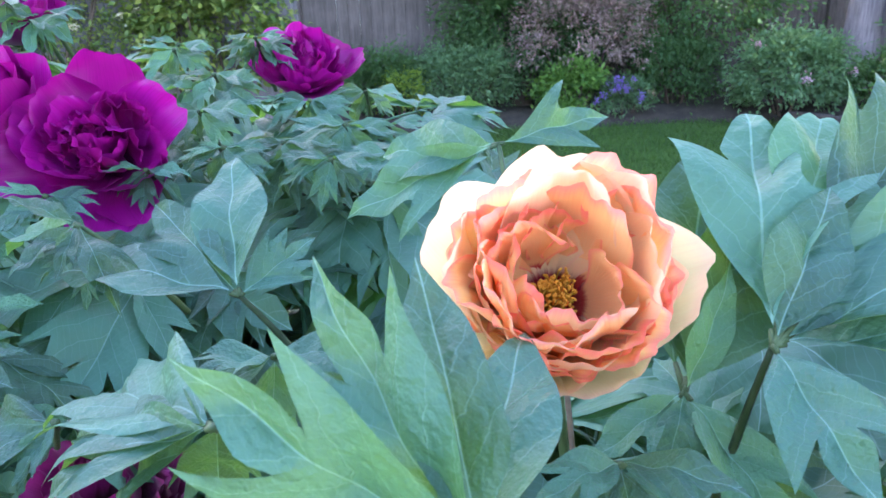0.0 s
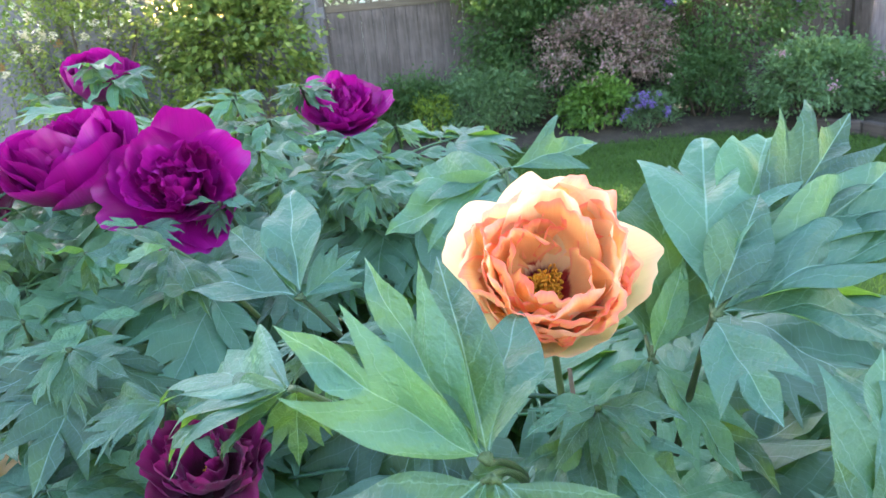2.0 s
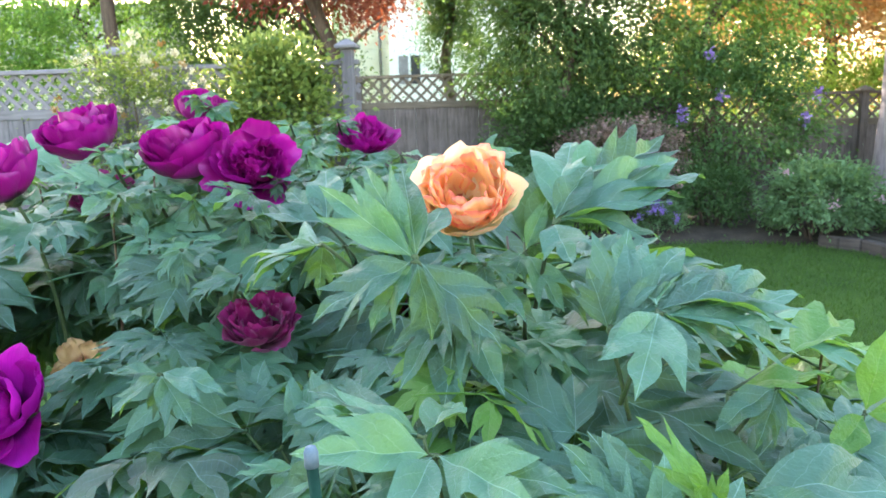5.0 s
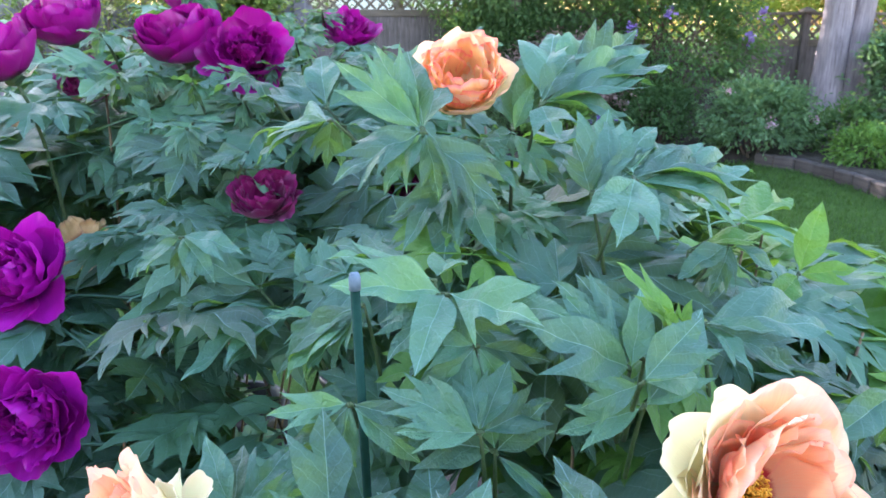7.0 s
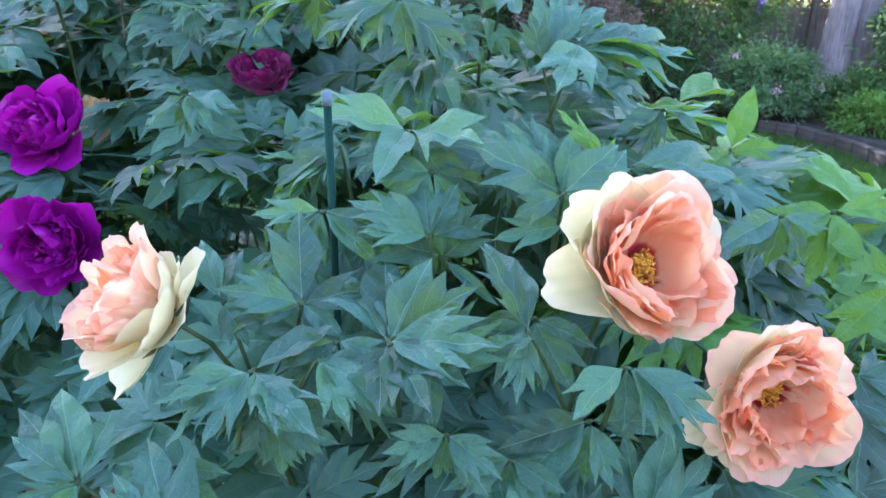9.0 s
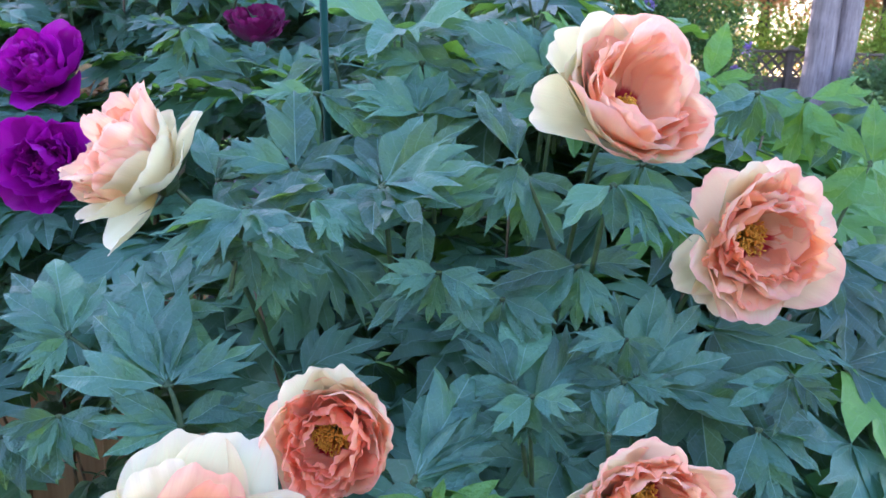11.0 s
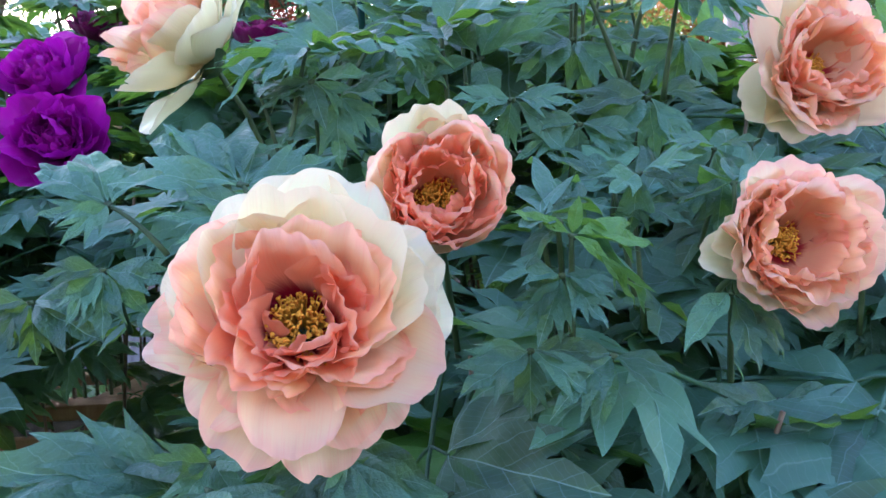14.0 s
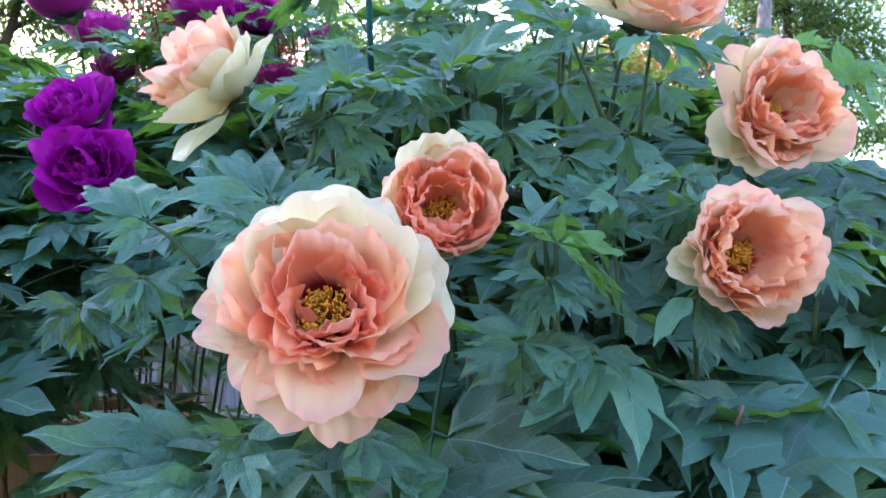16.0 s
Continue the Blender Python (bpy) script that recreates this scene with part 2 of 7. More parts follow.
CONIFER = foliage("conifer_green", (0.03, 0.07, 0.02), (0.09, 0.15, 0.045), (0.055, 0.10, 0.03), (0.18, 0.28, 0.03), 0.3)
SHRUB = foliage("shrub_green", (0.035, 0.085, 0.03), (0.09, 0.17, 0.06), (0.05, 0.12, 0.045), (0.18, 0.32, 0.04))
SHRUB_BLUE = foliage("bluish_shrub_green", (0.06, 0.13, 0.06), (0.19, 0.30, 0.15), (0.10, 0.18, 0.09), (0.24, 0.40, 0.08), 0.4)
LIME = foliage("lime_green", (0.16, 0.26, 0.03), (0.32, 0.42, 0.07), (0.22, 0.32, 0.06), (0.45, 0.55, 0.05), 0.4)
LILAC_LEAF = foliage("lilac_leaf", (0.06, 0.13, 0.035), (0.15, 0.25, 0.07), (0.10, 0.17, 0.05), (0.30, 0.45, 0.06), 0.4)
# Few bright leaves among dark ones: sun highlights put into the leaf colour.
ROSE_LEAF = foliage("sun_flecked_rose_leaf", (0.03, 0.08, 0.02), (0.44, 0.48, 0.14), (0.10, 0.17, 0.05), (0.52, 0.58, 0.10), 0.42, 0.5, 3.0)
CREAM_BLOOM = foliage("cream_bloom", (0.66, 0.60, 0.44), (0.80, 0.74, 0.60), (0.70, 0.56, 0.40), (0.8, 0.7, 0.5), 0.3)
PINKISH = foliage("dusty_pink_bloom", (0.09, 0.10, 0.05), (0.62, 0.38, 0.41), (0.22, 0.17, 0.13), (0.5, 0.3, 0.28), 0.3)
RED_LEAF = foliage("red_leaf", (0.10, 0.025, 0.025), (0.26, 0.06, 0.04), (0.12, 0.05, 0.03), (0.6, 0.16, 0.06), 0.4)
ORANGE_LEAF = foliage("orange_leaf", (0.30, 0.13, 0.05), (0.50, 0.26, 0.10), (0.25, 0.18, 0.06), (0.8, 0.40, 0.14), 0.45)
GRASS = foliage("lawn_blade", (0.03, 0.075, 0.015), (0.07, 0.135, 0.03), (0.045, 0.10, 0.02), (0.2, 0.35, 0.03), 0.3)
PURPLE_BLOOM = foliage("lilac_bloom", (0.22, 0.12, 0.46), (0.36, 0.24, 0.66), (0.28, 0.18, 0.5), (0.4, 0.3, 0.6), 0.3)
PINK_BLOOM = foliage("pink_bloom", (0.70, 0.34, 0.48), (0.82, 0.52, 0.64), (0.75, 0.42, 0.56), (0.8, 0.5, 0.6), 0.3)
MIDGREEN = foliage("mid_green", (0.05, 0.13, 0.03), (0.20, 0.34, 0.07), (0.09, 0.20, 0.05), (0.32, 0.50, 0.06), 0.4)


# ---- mesh helpers ----
def mesh_of(name, verts, faces, mat, uvs=None, smooth=True):
    me = bpy.data.meshes.new(name)
    me.from_pydata([tuple(v) for v in verts], [], [tuple(f) for f in faces])
    if uvs is not None:
        layer = me.uv_layers.new(name="uv")
        idx = np.empty(len(me.loops), dtype=np.int32)
        me.loops.foreach_get("vertex_index", idx)
        layer.data.foreach_set("uv", np.asarray(uvs, dtype=np.float32)[idx].ravel())
    me.materials.append(mat)
    if smooth:
        me.polygons.foreach_set("use_smooth", [True] * len(me.polygons))
    me.update()
    return me


def part_mesh(name, me, parent, m=None, label=""):
    ob = new(name, me)
    ob.parent = parent
    if m is not None:
        ob.matrix_basis = m
    if label:
        ob["label"] = label
    return ob


def part(name, bm, mat, parent, label="", m=None, smooth=False):
    me = bpy.data.meshes.new(name)
    bm.to_mesh(me)
    bm.free()
    me.materials.append(mat)
    if smooth:
        me.polygons.foreach_set("use_smooth", [True] * len(me.polygons))
    return part_mesh(name, me, parent, m, label)


def block(size, at, bevel=0.004, m=None):
    bm = bmesh.new()
    bmesh.ops.create_cube(bm, size=1.0)
    bmesh.ops.scale(bm, vec=size, verts=bm.verts)
    if bevel:
        bmesh.ops.bevel(bm, geom=bm.edges[:], offset=bevel, segments=1, affect='EDGES')
    if m is not None:
        bmesh.ops.transform(bm, matrix=m, verts=bm.verts)
    bmesh.ops.translate(bm, vec=at, verts=bm.verts)
    return bm


def tube(points, radii, sides=7):
    """Vertices and faces of a round tube along points."""
    pts = [Vector(p) for p in points]
    verts, faces = [], []
    for i, p in enumerate(pts):
        d = (pts[min(i + 1, len(pts) - 1)] - pts[max(i - 1, 0)]).normalized()
        a = d.cross(Vector((0.31, 0.77, 0.55))).normalized()
        b = d.cross(a)
        for s in range(sides):
            q = 2 * math.pi * s / sides
            verts.append(p + radii[i] * (math.cos(q) * a + math.sin(q) * b))
    for i in range(len(pts) - 1):
        for s in range(sides):
            t = (s + 1) % sides
            faces.append((i * sides + s, i * sides + t, (i + 1) * sides + t, (i + 1) * sides + s))
    faces.append(tuple(range(sides))[::-1])
    faces.append(tuple(range((len(pts) - 1) * sides, len(pts) * sides)))
    return verts, faces


def bend(a, b, sag=0.0, steps=8, out=None):
    """A smooth curve from a to b that leaves a along out."""
    a, b = Vector(a), Vector(b)
    c = a.lerp(b, 0.5) + (Vector(out) if out else Vector((0, 0, sag)))
    return [(a * (1 - t) ** 2 + c * 2 * t * (1 - t) + b * t * t) for t in (i / steps for i in range(steps + 1))]


def empty(name, at=(0, 0, 0), **tags):
    ob = new(name)
    ob.location = at
    ob.empty_display_size = 0.05
    return tagged(ob, **tags)


# ---- leaflets ----
def side_outline(kind, r):
    """One half of a leaflet: (along, across, foot on the midrib)."""
    j = lambda s=0.02: r.uniform(-s, s)
    if kind == 0:
        return [(0.06, 0.025, 0.05), (0.15, 0.085, 0.13), (0.29, 0.15 + j(), 0.26), (0.45, 0.18 + j(), 0.41), (0.61, 0.165 + j(), 0.58), (0.77, 0.11, 0.75), (0.90, 0.045, 0.89)]
    if kind == 1:
        a, w = 0.68 + j(0.05), 0.33 + j(0.04)
        return [(0.07, 0.02, 0.05), (0.17, 0.07, 0.12), (0.30, 0.14, 0.18), (0.44, 0.225, 0.22), (a - 0.10, w - 0.045, 0.25), (a, w, 0.28), (a - 0.08, w - 0.10, 0.32), (a - 0.16, w - 0.19, 0.38), (0.55, 0.115, 0.46), (0.68, 0.13, 0.58), (0.79, 0.09, 0.72), (0.90, 0.035, 0.88)]
    if kind == 2:
        return [(0.06, 0.025, 0.04), (0.14, 0.10, 0.08), (0.25, 0.21, 0.11), (0.40 + j(), 0.34 + j(), 0.14), (0.36, 0.235, 0.18), (0.40, 0.185, 0.22), (0.54, 0.245, 0.25), (0.76 + j(0.04), 0.33 + j(0.03), 0.29), (0.64, 0.205, 0.34), (0.54, 0.115, 0.41), (0.66, 0.135, 0.55), (0.79, 0.09, 0.72), (0.91, 0.035, 0.88)]
    if kind == 3:
        a, w = 0.70 + j(0.05), 0.50 + j(0.05)
        return [(0.05, 0.03, 0.03), (0.14, 0.14, 0.07), (0.28, 0.30, 0.10), (0.48, 0.44, 0.13), (a, w, 0.16), (0.56, 0.33, 0.20), (0.44, 0.20, 0.25), (0.38, 0.12, 0.32), (0.52, 0.16, 0.45), (0.68, 0.14, 0.60), (0.82, 0.08, 0.76), (0.92, 0.035, 0.90)]
    if kind == 5:
        return [(0.05, 0.035, 0.03), (0.14, 0.115, 0.08), (0.27, 0.195, 0.16), (0.42, 0.24, 0.25), (0.56, 0.255, 0.33), (0.70, 0.27, 0.40), (0.83 + j(0.03), 0.30 + j(), 0.44), (0.70, 0.18, 0.49), (0.60, 0.09, 0.54), (0.71, 0.115, 0.64), (0.84, 0.075, 0.78), (0.94, 0.025, 0.91)]
    if kind == 6:
        return [(0.05, 0.035, 0.03), (0.14, 0.12, 0.07), (0.27, 0.21, 0.12), (0.42, 0.27, 0.18), (0.54, 0.30, 0.24), (0.68 + j(0.03), 0.365 + j(), 0.29), (0.56, 0.235, 0.35), (0.64, 0.225, 0.40), (0.86 + j(0.02), 0.265 + j(), 0.46), (0.71, 0.145, 0.51), (0.61, 0.075, 0.56), (0.74, 0.10, 0.68), (0.90, 0.04, 0.86)]
    a = 0.77 + j(0.03)
    return [(0.07, 0.02, 0.05), (0.18, 0.08, 0.14), (0.32, 0.14, 0.22), (0.47, 0.19, 0.31), (0.62, 0.225, 0.38), (a, 0.255 + j(), 0.43), (a - 0.06, 0.155, 0.48), (0.645, 0.075, 0.54), (0.74, 0.095, 0.65), (0.85, 0.065, 0.79), (0.93, 0.028, 0.90)]


def smooth_rows(rows, steps):
    """The outline with points added along a smooth curve through it, tips kept sharp."""
    pts = [(0.0, 0.0, 0.0)] + rows + [(1.0, 0.0, 1.0)]
    out = []
    for i in range(1, len(pts) - 1):
        out.append(pts[i])
        if i < len(pts) - 2:
            p0, p1, p2, p3 = pts[i - 1], pts[i], pts[i + 1], pts[i + 2]
            tip1 = p1[1] > p0[1] and p1[1] > p2[1] + 0.06
            tip2 = p2[1] > p1[1] and p2[1] > p3[1] + 0.06
            for q in range(1, steps):
                t = q / steps
                m1 = [0.0 if tip1 else (c - a) / 2 for a, c in zip(p0, p2)]
                m2 = [0.0 if tip2 else (c - a) / 2 for a, c in zip(p1, p3)]
                out.append(tuple((2 * t ** 3 - 3 * t * t + 1) * b + (t ** 3 - 2 * t * t + t) * m + (3 * t * t - 2 * t ** 3) * c + (t ** 3 - t * t) * n for b, c, m, n in zip(p1, p2, m1, m2)))
    return out


def leaflet_points(left, right, droop, fold, wave, seed, fine=1):
    """Vertices, faces and uvs of one leaflet of length 1 along +y, its face up."""
    r = random.Random(seed)
    verts, faces, uvs = [], [], []
    rib = {}
    cuts = (0.4, 0.75, 1.0) if fine > 1 else (0.55, 1.0)
    n = len(cuts)

    def height(x, y):
        z = fold * abs(x) * (1 - 1.7 * abs(x)) + droop * (-y * y * 0.75 + 0.30 * y)
        z += wave * 2.2 * math.sin(8 * y + seed + (2 if x > 0 else 0)) * abs(x) * 1.6 + wave * 0.45 * math.sin(15 * (y - abs(x)) + seed * 2)
        return z - 0.5 * droop * abs(x) ** 1.6

    def add(x, y):
        verts.append((x, y, height(x, y)))
        uvs.append((y, x))
        return len(verts) - 1

    bend_x = r.uniform(-0.08, 0.08)
    off = lambda y: bend_x * y * y

    def on_rib(f):
        k = round(f, 3)
        if k not in rib:
            rib[k] = add(0.0, f)
        return rib[k]

    base, tip = on_rib(0.0), on_rib(1.0)
    for sgn, kind in ((-1, left), (1, right)):
        rows = side_outline(kind, r)
        if fine > 1:
            rows = smooth_rows(rows, fine)
        prev = None
        last = base
        for along, across, foot in rows:
            foot = round(foot, 3)
            a = add(0.0, foot)
            q = [add(sgn * across * k, foot + (along - foot) * k) for k in cuts]
            col = [a] + q
            if prev is None:
                fs = [(base, col[i], col[i + 1]) for i in range(n)]
            else:
                fs = [(prev[i], col[i], col[i + 1], prev[i + 1]) for i in range(n)]
            faces += [f if sgn > 0 else f[::-1] for f in fs]
            prev = col
        fs = [(prev[i], tip, prev[i + 1]) for i in range(n)]
        faces += [f if sgn > 0 else f[::-1] for f in fs]
    verts = [(x + off(y), y, z) for x, y, z in verts]
    return verts, faces, uvs


SHAPES = {"lance": (0, 0), "left": (1, 0), "right": (0, 1), "three": (1, 1), "five": (2, 2), "deep": (3, 3), "tooth": (4, 1), "toothl": (4, 1), "toothr": (1, 4), "mixl": (2, 1), "mixr": (1, 2), "deepl": (3, 0), "deepr": (0, 3), "toothL": (4, 0), "toothR": (0, 4), "four": (4, 4), "broad": (5, 5), "broadl": (5, 0), "broadr": (0, 5), "fan": (6, 6), "fanl": (6, 5), "fanr": (5, 6)}
LEAFLETS = {}


def leaflet_mesh(shape, droop=0.3, mat=None, variant=0):
    mat = mat or LEAF
    key = (shape, droop, mat.name, variant)
    if key not in LEAFLETS:
        l, rr = SHAPES[shape]
        v, f, u = leaflet_points(l, rr, droop, 0.50, 0.058, variant * 7 + 3, 3)
        LEAFLETS[key] = mesh_of("leaflet", v, f, mat, u)
    return LEAFLETS[key]


def frame_on(base, tip, up, width=1.0):
    """A pose whose +y runs from base to tip, scaled to their distance, its +z nearest to up."""
    base, tip, up = Vector(base), Vector(tip), Vector(up)
    d = tip - base
    L = d.length
    y = d.normalized()
    x = y.cross(up).normalized()
    z = x.cross(y)
    m = Matrix((x, y, z)).transposed().to_4x4()
    return Matrix.Translation(base) @ m @ Matrix.Diagonal((L * width, L, L, 1))


def compound_leaf(seed, mat, droop):
    """A whole leaf of three branches of lobed leaflets as one mesh; petiole along +y, about 1 long."""
    r = random.Random(seed)
    V, F, U = [], [], []

    def join(v, f, u, m):
        n = len(V)
        V.extend([m @ Vector(p) for p in v])
        F.extend([tuple(i + n for i in q) for q in f])
        U.extend(u)

    def stalk(a, b, w):
        v, f = tube(bend(a, b, 0.02, 4), [w] * 5, 4)
        join(v, f, [(0.5, 0.06)] * len(v), Matrix.Identity(4))

    hub = Vector((0, 0.38, 0.05))
    stalk((0, 0, 0), hub, 0.008)
    groups = [(0, hub + Vector((0, 0.20, 0.0)), 1.0), (62 + r.uniform(-8, 8), hub + Vector((0.07, 0.06, 0)), 0.85), (-62 + r.uniform(-8, 8), hub + Vector((-0.07, 0.06, 0)), 0.85)]
    for ang, at, sc in groups:
        stalk(hub, at, 0.006)
        for da, shape, L in ((0, r.choice(["fan", "broad", "fanl", "fanr", "fan"]), 0.55), (50, r.choice(["broadr", "fanr", "broad", "broadr"]), 0.43), (-50, r.choice(["broadl", "fanl", "broad", "broadl"]), 0.43)):
            a = radians(-(ang + da + r.uniform(-9, 9)))
            d = Vector((-math.sin(a), math.cos(a), -droop * r.uniform(0.1, 0.7)))
            l, q = SHAPES[shape]
            v, f, u = leaflet_points(l, q, r.uniform(0.1, 0.6), 0.46, 0.050, r.randrange(999))
            L *= sc * r.uniform(0.85, 1.15)
            join(v, f, u, frame_on(at, at + d.normalized() * L, (r.uniform(-0.25, 0.25), r.uniform(-0.2, 0.2), 1), r.uniform(1.0, 1.25)))
    return mesh_of("leaf", V, F, mat, U)


LEAF_MESHES = [compound_leaf(11 + i, LEAF, 0.18 + 0.10 * (i % 4)) for i in range(9)]
FRESH_MESHES = [compound_leaf(61 + i, LEAF_FRESH, 0.3 + 0.15 * i) for i in range(3)]


# ---- blooms ----
def petal_mesh(length, width, a0, curl, cup, ruffle, mat, seed, notch=0.0, flare=22):
    """A round-ended frilled petal from the origin outwards along +y; a0 its first slope and curl its bending upwards, in degrees."""
    r = random.Random(seed)
    nu, nv = 22, 12
    ph, p2, p3, p4 = (r.uniform(0, 6.28) for _ in range(4))
    tip = r.uniform(-0.6, 1.3) * flare
    lean, round_off = r.uniform(-0.10, 0.10), r.uniform(0.18, 0.30)
    line = [(0.0, 0.0, radians(a0))]
    for j in range(1, 61):
        q = j / 60
        ang = radians(a0 + curl * q ** 0.8 - tip * max(0.0, q - 0.7) / 0.3)
        line.append((line[-1][0] + math.cos(ang) * length / 60, line[-1][1] + math.sin(ang) * length / 60, ang))
    V, F, U = [], [], []
    for j in range(nv + 1):
        v = 1 - (1 - j / nv) ** 1.35
        g = min(1.0, v / 0.62)
        w = width * (0.20 + 0.80 * g * g * (3 - 2 * g)) * (1 - 0.10 * max(0.0, (v - 0.6) / 0.4) ** 2)
        edge = max(0.0, v - 0.35) / 0.65
        for i in range(nu + 1):
            s = 2 * i / nu - 1
            frill = 0.016 * math.sin(5.5 * s + ph) + 0.28 * ruffle * math.sin(15 * s + p3) + (0.30 * ruffle * math.sin(29 * s + p4) if ruffle > 0.026 else 0.0)
            q = v * (1 - round_off * v * abs(s) ** 3.6 - v ** 5 * (0.02 + frill + notch * max(0.0, 1 - abs(s - 2 * lean) / 0.22)))
            f = max(0.0, min(59.999, q * 60))
            k = int(f)
            y0, z0, ang = line[k]
            y1, z1, _ = line[k + 1]
            y, z = y0 + (y1 - y0) * (f - k), z0 + (z1 - z0) * (f - k)
            side = 0.35 + 0.65 * abs(s)
            wav = ruffle * length * (edge ** 1.5 * (1.5 * math.sin(3.4 * s + ph) + 1.0 * math.sin(8 * s + p2) + 0.7 * math.sin(16 * s + p3)) + side * 1.1 * q * math.sin(9 * q + 4 * s + p4) + 0.7 * q * math.sin(14 * q - 5 * s + p2)) + 0.025 * length * math.sin(2.2 * s + 5 * q + p2) * q
            h = cup * s * s * w * (0.45 + 0.9 * math.sin(min(1.0, q) * 2.4)) + wav
            V.append((s * w * (1 - 0.22 * cup * s * s) + lean * q * q * length, y - math.sin(ang) * h, z + math.cos(ang) * h))
            U.append((s, v))
    for j in range(nv):
        for i in range(nu):
            a = j * (nu + 1) + i
            F.append((a, a + 1, a + nu + 2, a + nu + 1))
    return mesh_of("petal", V, F, mat, U)


def stamen_mesh(spread, height, count, seed):
    """A tuft of fine filaments with slender anthers."""
    r = random.Random(seed)
    V, F = [], []
    for _ in range(count):
        a, q = r.uniform(0, 6.283), math.sqrt(r.random())
        far = q * spread * (1 + 0.22 * math.sin(3 * a + seed))
        foot = Vector((math.cos(a) * far * 0.5, math.sin(a) * far * 0.5, 0))
        top = Vector((math.cos(a) * far, math.sin(a) * far, height * (1.1 - 0.5 * q) * r.uniform(0.55, 1.25)))
        d = top - foot
        t = Vector((r.uniform(-1, 1), r.uniform(-1, 1), r.uniform(-0.2, 1))).normalized() * 0.034
        v, f = tube([foot, foot + d * 0.8, top, top + t * 0.3, top + t * 0.8, top + t], [0.0035, 0.0035, 0.005, 0.0105, 0.0095, 0.003], 5)
        n = len(V)
        V += v
        F += [tuple(i + n for i in k) for k in f]
    return mesh_of("stamens", V, F, ANTHER)


# each whorl: petals, length, half width, first slope, bending, cup, ruffle, foot radius, material
FLOWERS = {}
FLOWERS["open"] = [(14, 1.00, 0.40, -8, 18, 0.14, 0.014, 0.10, "CREAM"), (12, 0.95, 0.41, 2, 24, 0.18, 0.018, 0.11, "BLUSH"), (12, 0.81, 0.36, 12, 32, 0.20, 0.020, 0.12, "BLUSH"), (11, 0.76, 0.37, 24, 36, 0.24, 0.024, 0.13, "PEACH"), (11, 0.67, 0.33, 36, 38, 0.26, 0.026, 0.15, "HEART"), (9, 0.56, 0.28, 48, 34, 0.28, 0.032, 0.18, "HEART"), (6, 0.42, 0.22, 60, 26, 0.30, 0.04, 0.22, "HEART")]
FLOWERS["cup"] = [(7, 1.08, 0.50, 4, 82, 0.26, 0.008, 0.07, "BLUSH"), (8, 1.02, 0.44, 13, 82, 0.26, 0.012, 0.08, "BLUSH"), (10, 0.95, 0.37, 20, 77, 0.24, 0.020, 0.10, "PEACH"), (11, 0.87, 0.33, 28, 69, 0.22, 0.026, 0.12, "CORAL"), (11, 0.77, 0.29, 36, 58, 0.22, 0.032, 0.15, "CORAL"), (9, 0.65, 0.25, 45, 45, 0.22, 0.038, 0.20, "CORAL")]
FLOWERS["apricot"] = [(7, 1.02, 0.50, 10, 74, 0.28, 0.008, 0.07, "PALE_APRICOT"), (9, 1.00, 0.45, 18, 72, 0.28, 0.012, 0.08, "PALE_APRICOT"), (10, 0.99, 0.40, 27, 64, 0.28, 0.015, 0.11, "APRICOT"), (11, 0.95, 0.36, 35, 55, 0.28, 0.018, 0.14, "APRICOT"), (11, 0.88, 0.32, 43, 44, 0.28, 0.022, 0.17, "APRICOT"), (9, 0.77, 0.28, 51, 34, 0.30, 0.026, 0.21, "APRICOT"), (4, 0.58, 0.20, 58, 24, 0.30, 0.030, 0.24, "APRICOT")]
FLOWERS["bowl"] = [(8, 1.04, 0.42, 4, 62, 0.24, 0.012, 0.07, "BLUSH"), (8, 1.00, 0.46, 14, 64, 0.26, 0.018, 0.08, "BLUSH"), (9, 0.95, 0.42, 24, 62, 0.26, 0.024, 0.10, "BLUSH"), (10, 0.87, 0.35, 32, 54, 0.26, 0.034, 0.13, "PEACH"), (9, 0.74, 0.28, 36, 40, 0.26, 0.046, 0.18, "PEACH"), (5, 0.54, 0.20, 42, 26, 0.28, 0.05, 0.23, "HEART")]
FLOWERS["soft"] = [(*w[:6], 0.6 * w[6], w[7], m) for w, m in zip(FLOWERS["bowl"], ("CREAM", "BLUSH", "BLUSH", "PEACH", "PEACH", "HEART"))]
FLOWERS["magenta"] = [(7, 1.02, 0.54, 2, 82, 0.34, 0.012, 0.08, "MAGENTA"), (8, 1.02, 0.50, 16, 84, 0.36, 0.014, 0.09, "MAGENTA"), (8, 0.96, 0.44, 30, 80, 0.38, 0.018, 0.11, "MAGENTA"), (9, 0.86, 0.38, 42, 72, 0.40, 0.024, 0.13, "MAGENTA"), (9, 0.76, 0.32, 52, 62, 0.42, 0.034, 0.15, "MAGENTA"), (9, 0.66, 0.27, 62, 50, 0.42, 0.042, 0.15, "MAGENTA"), (6, 0.54, 0.22, 70, 36, 0.42, 0.05, 0.12, "DARK_MAGENTA")]
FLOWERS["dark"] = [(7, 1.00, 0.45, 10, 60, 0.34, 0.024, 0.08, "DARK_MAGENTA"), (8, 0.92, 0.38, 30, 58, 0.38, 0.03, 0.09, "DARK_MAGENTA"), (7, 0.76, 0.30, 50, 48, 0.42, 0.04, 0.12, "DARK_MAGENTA")]
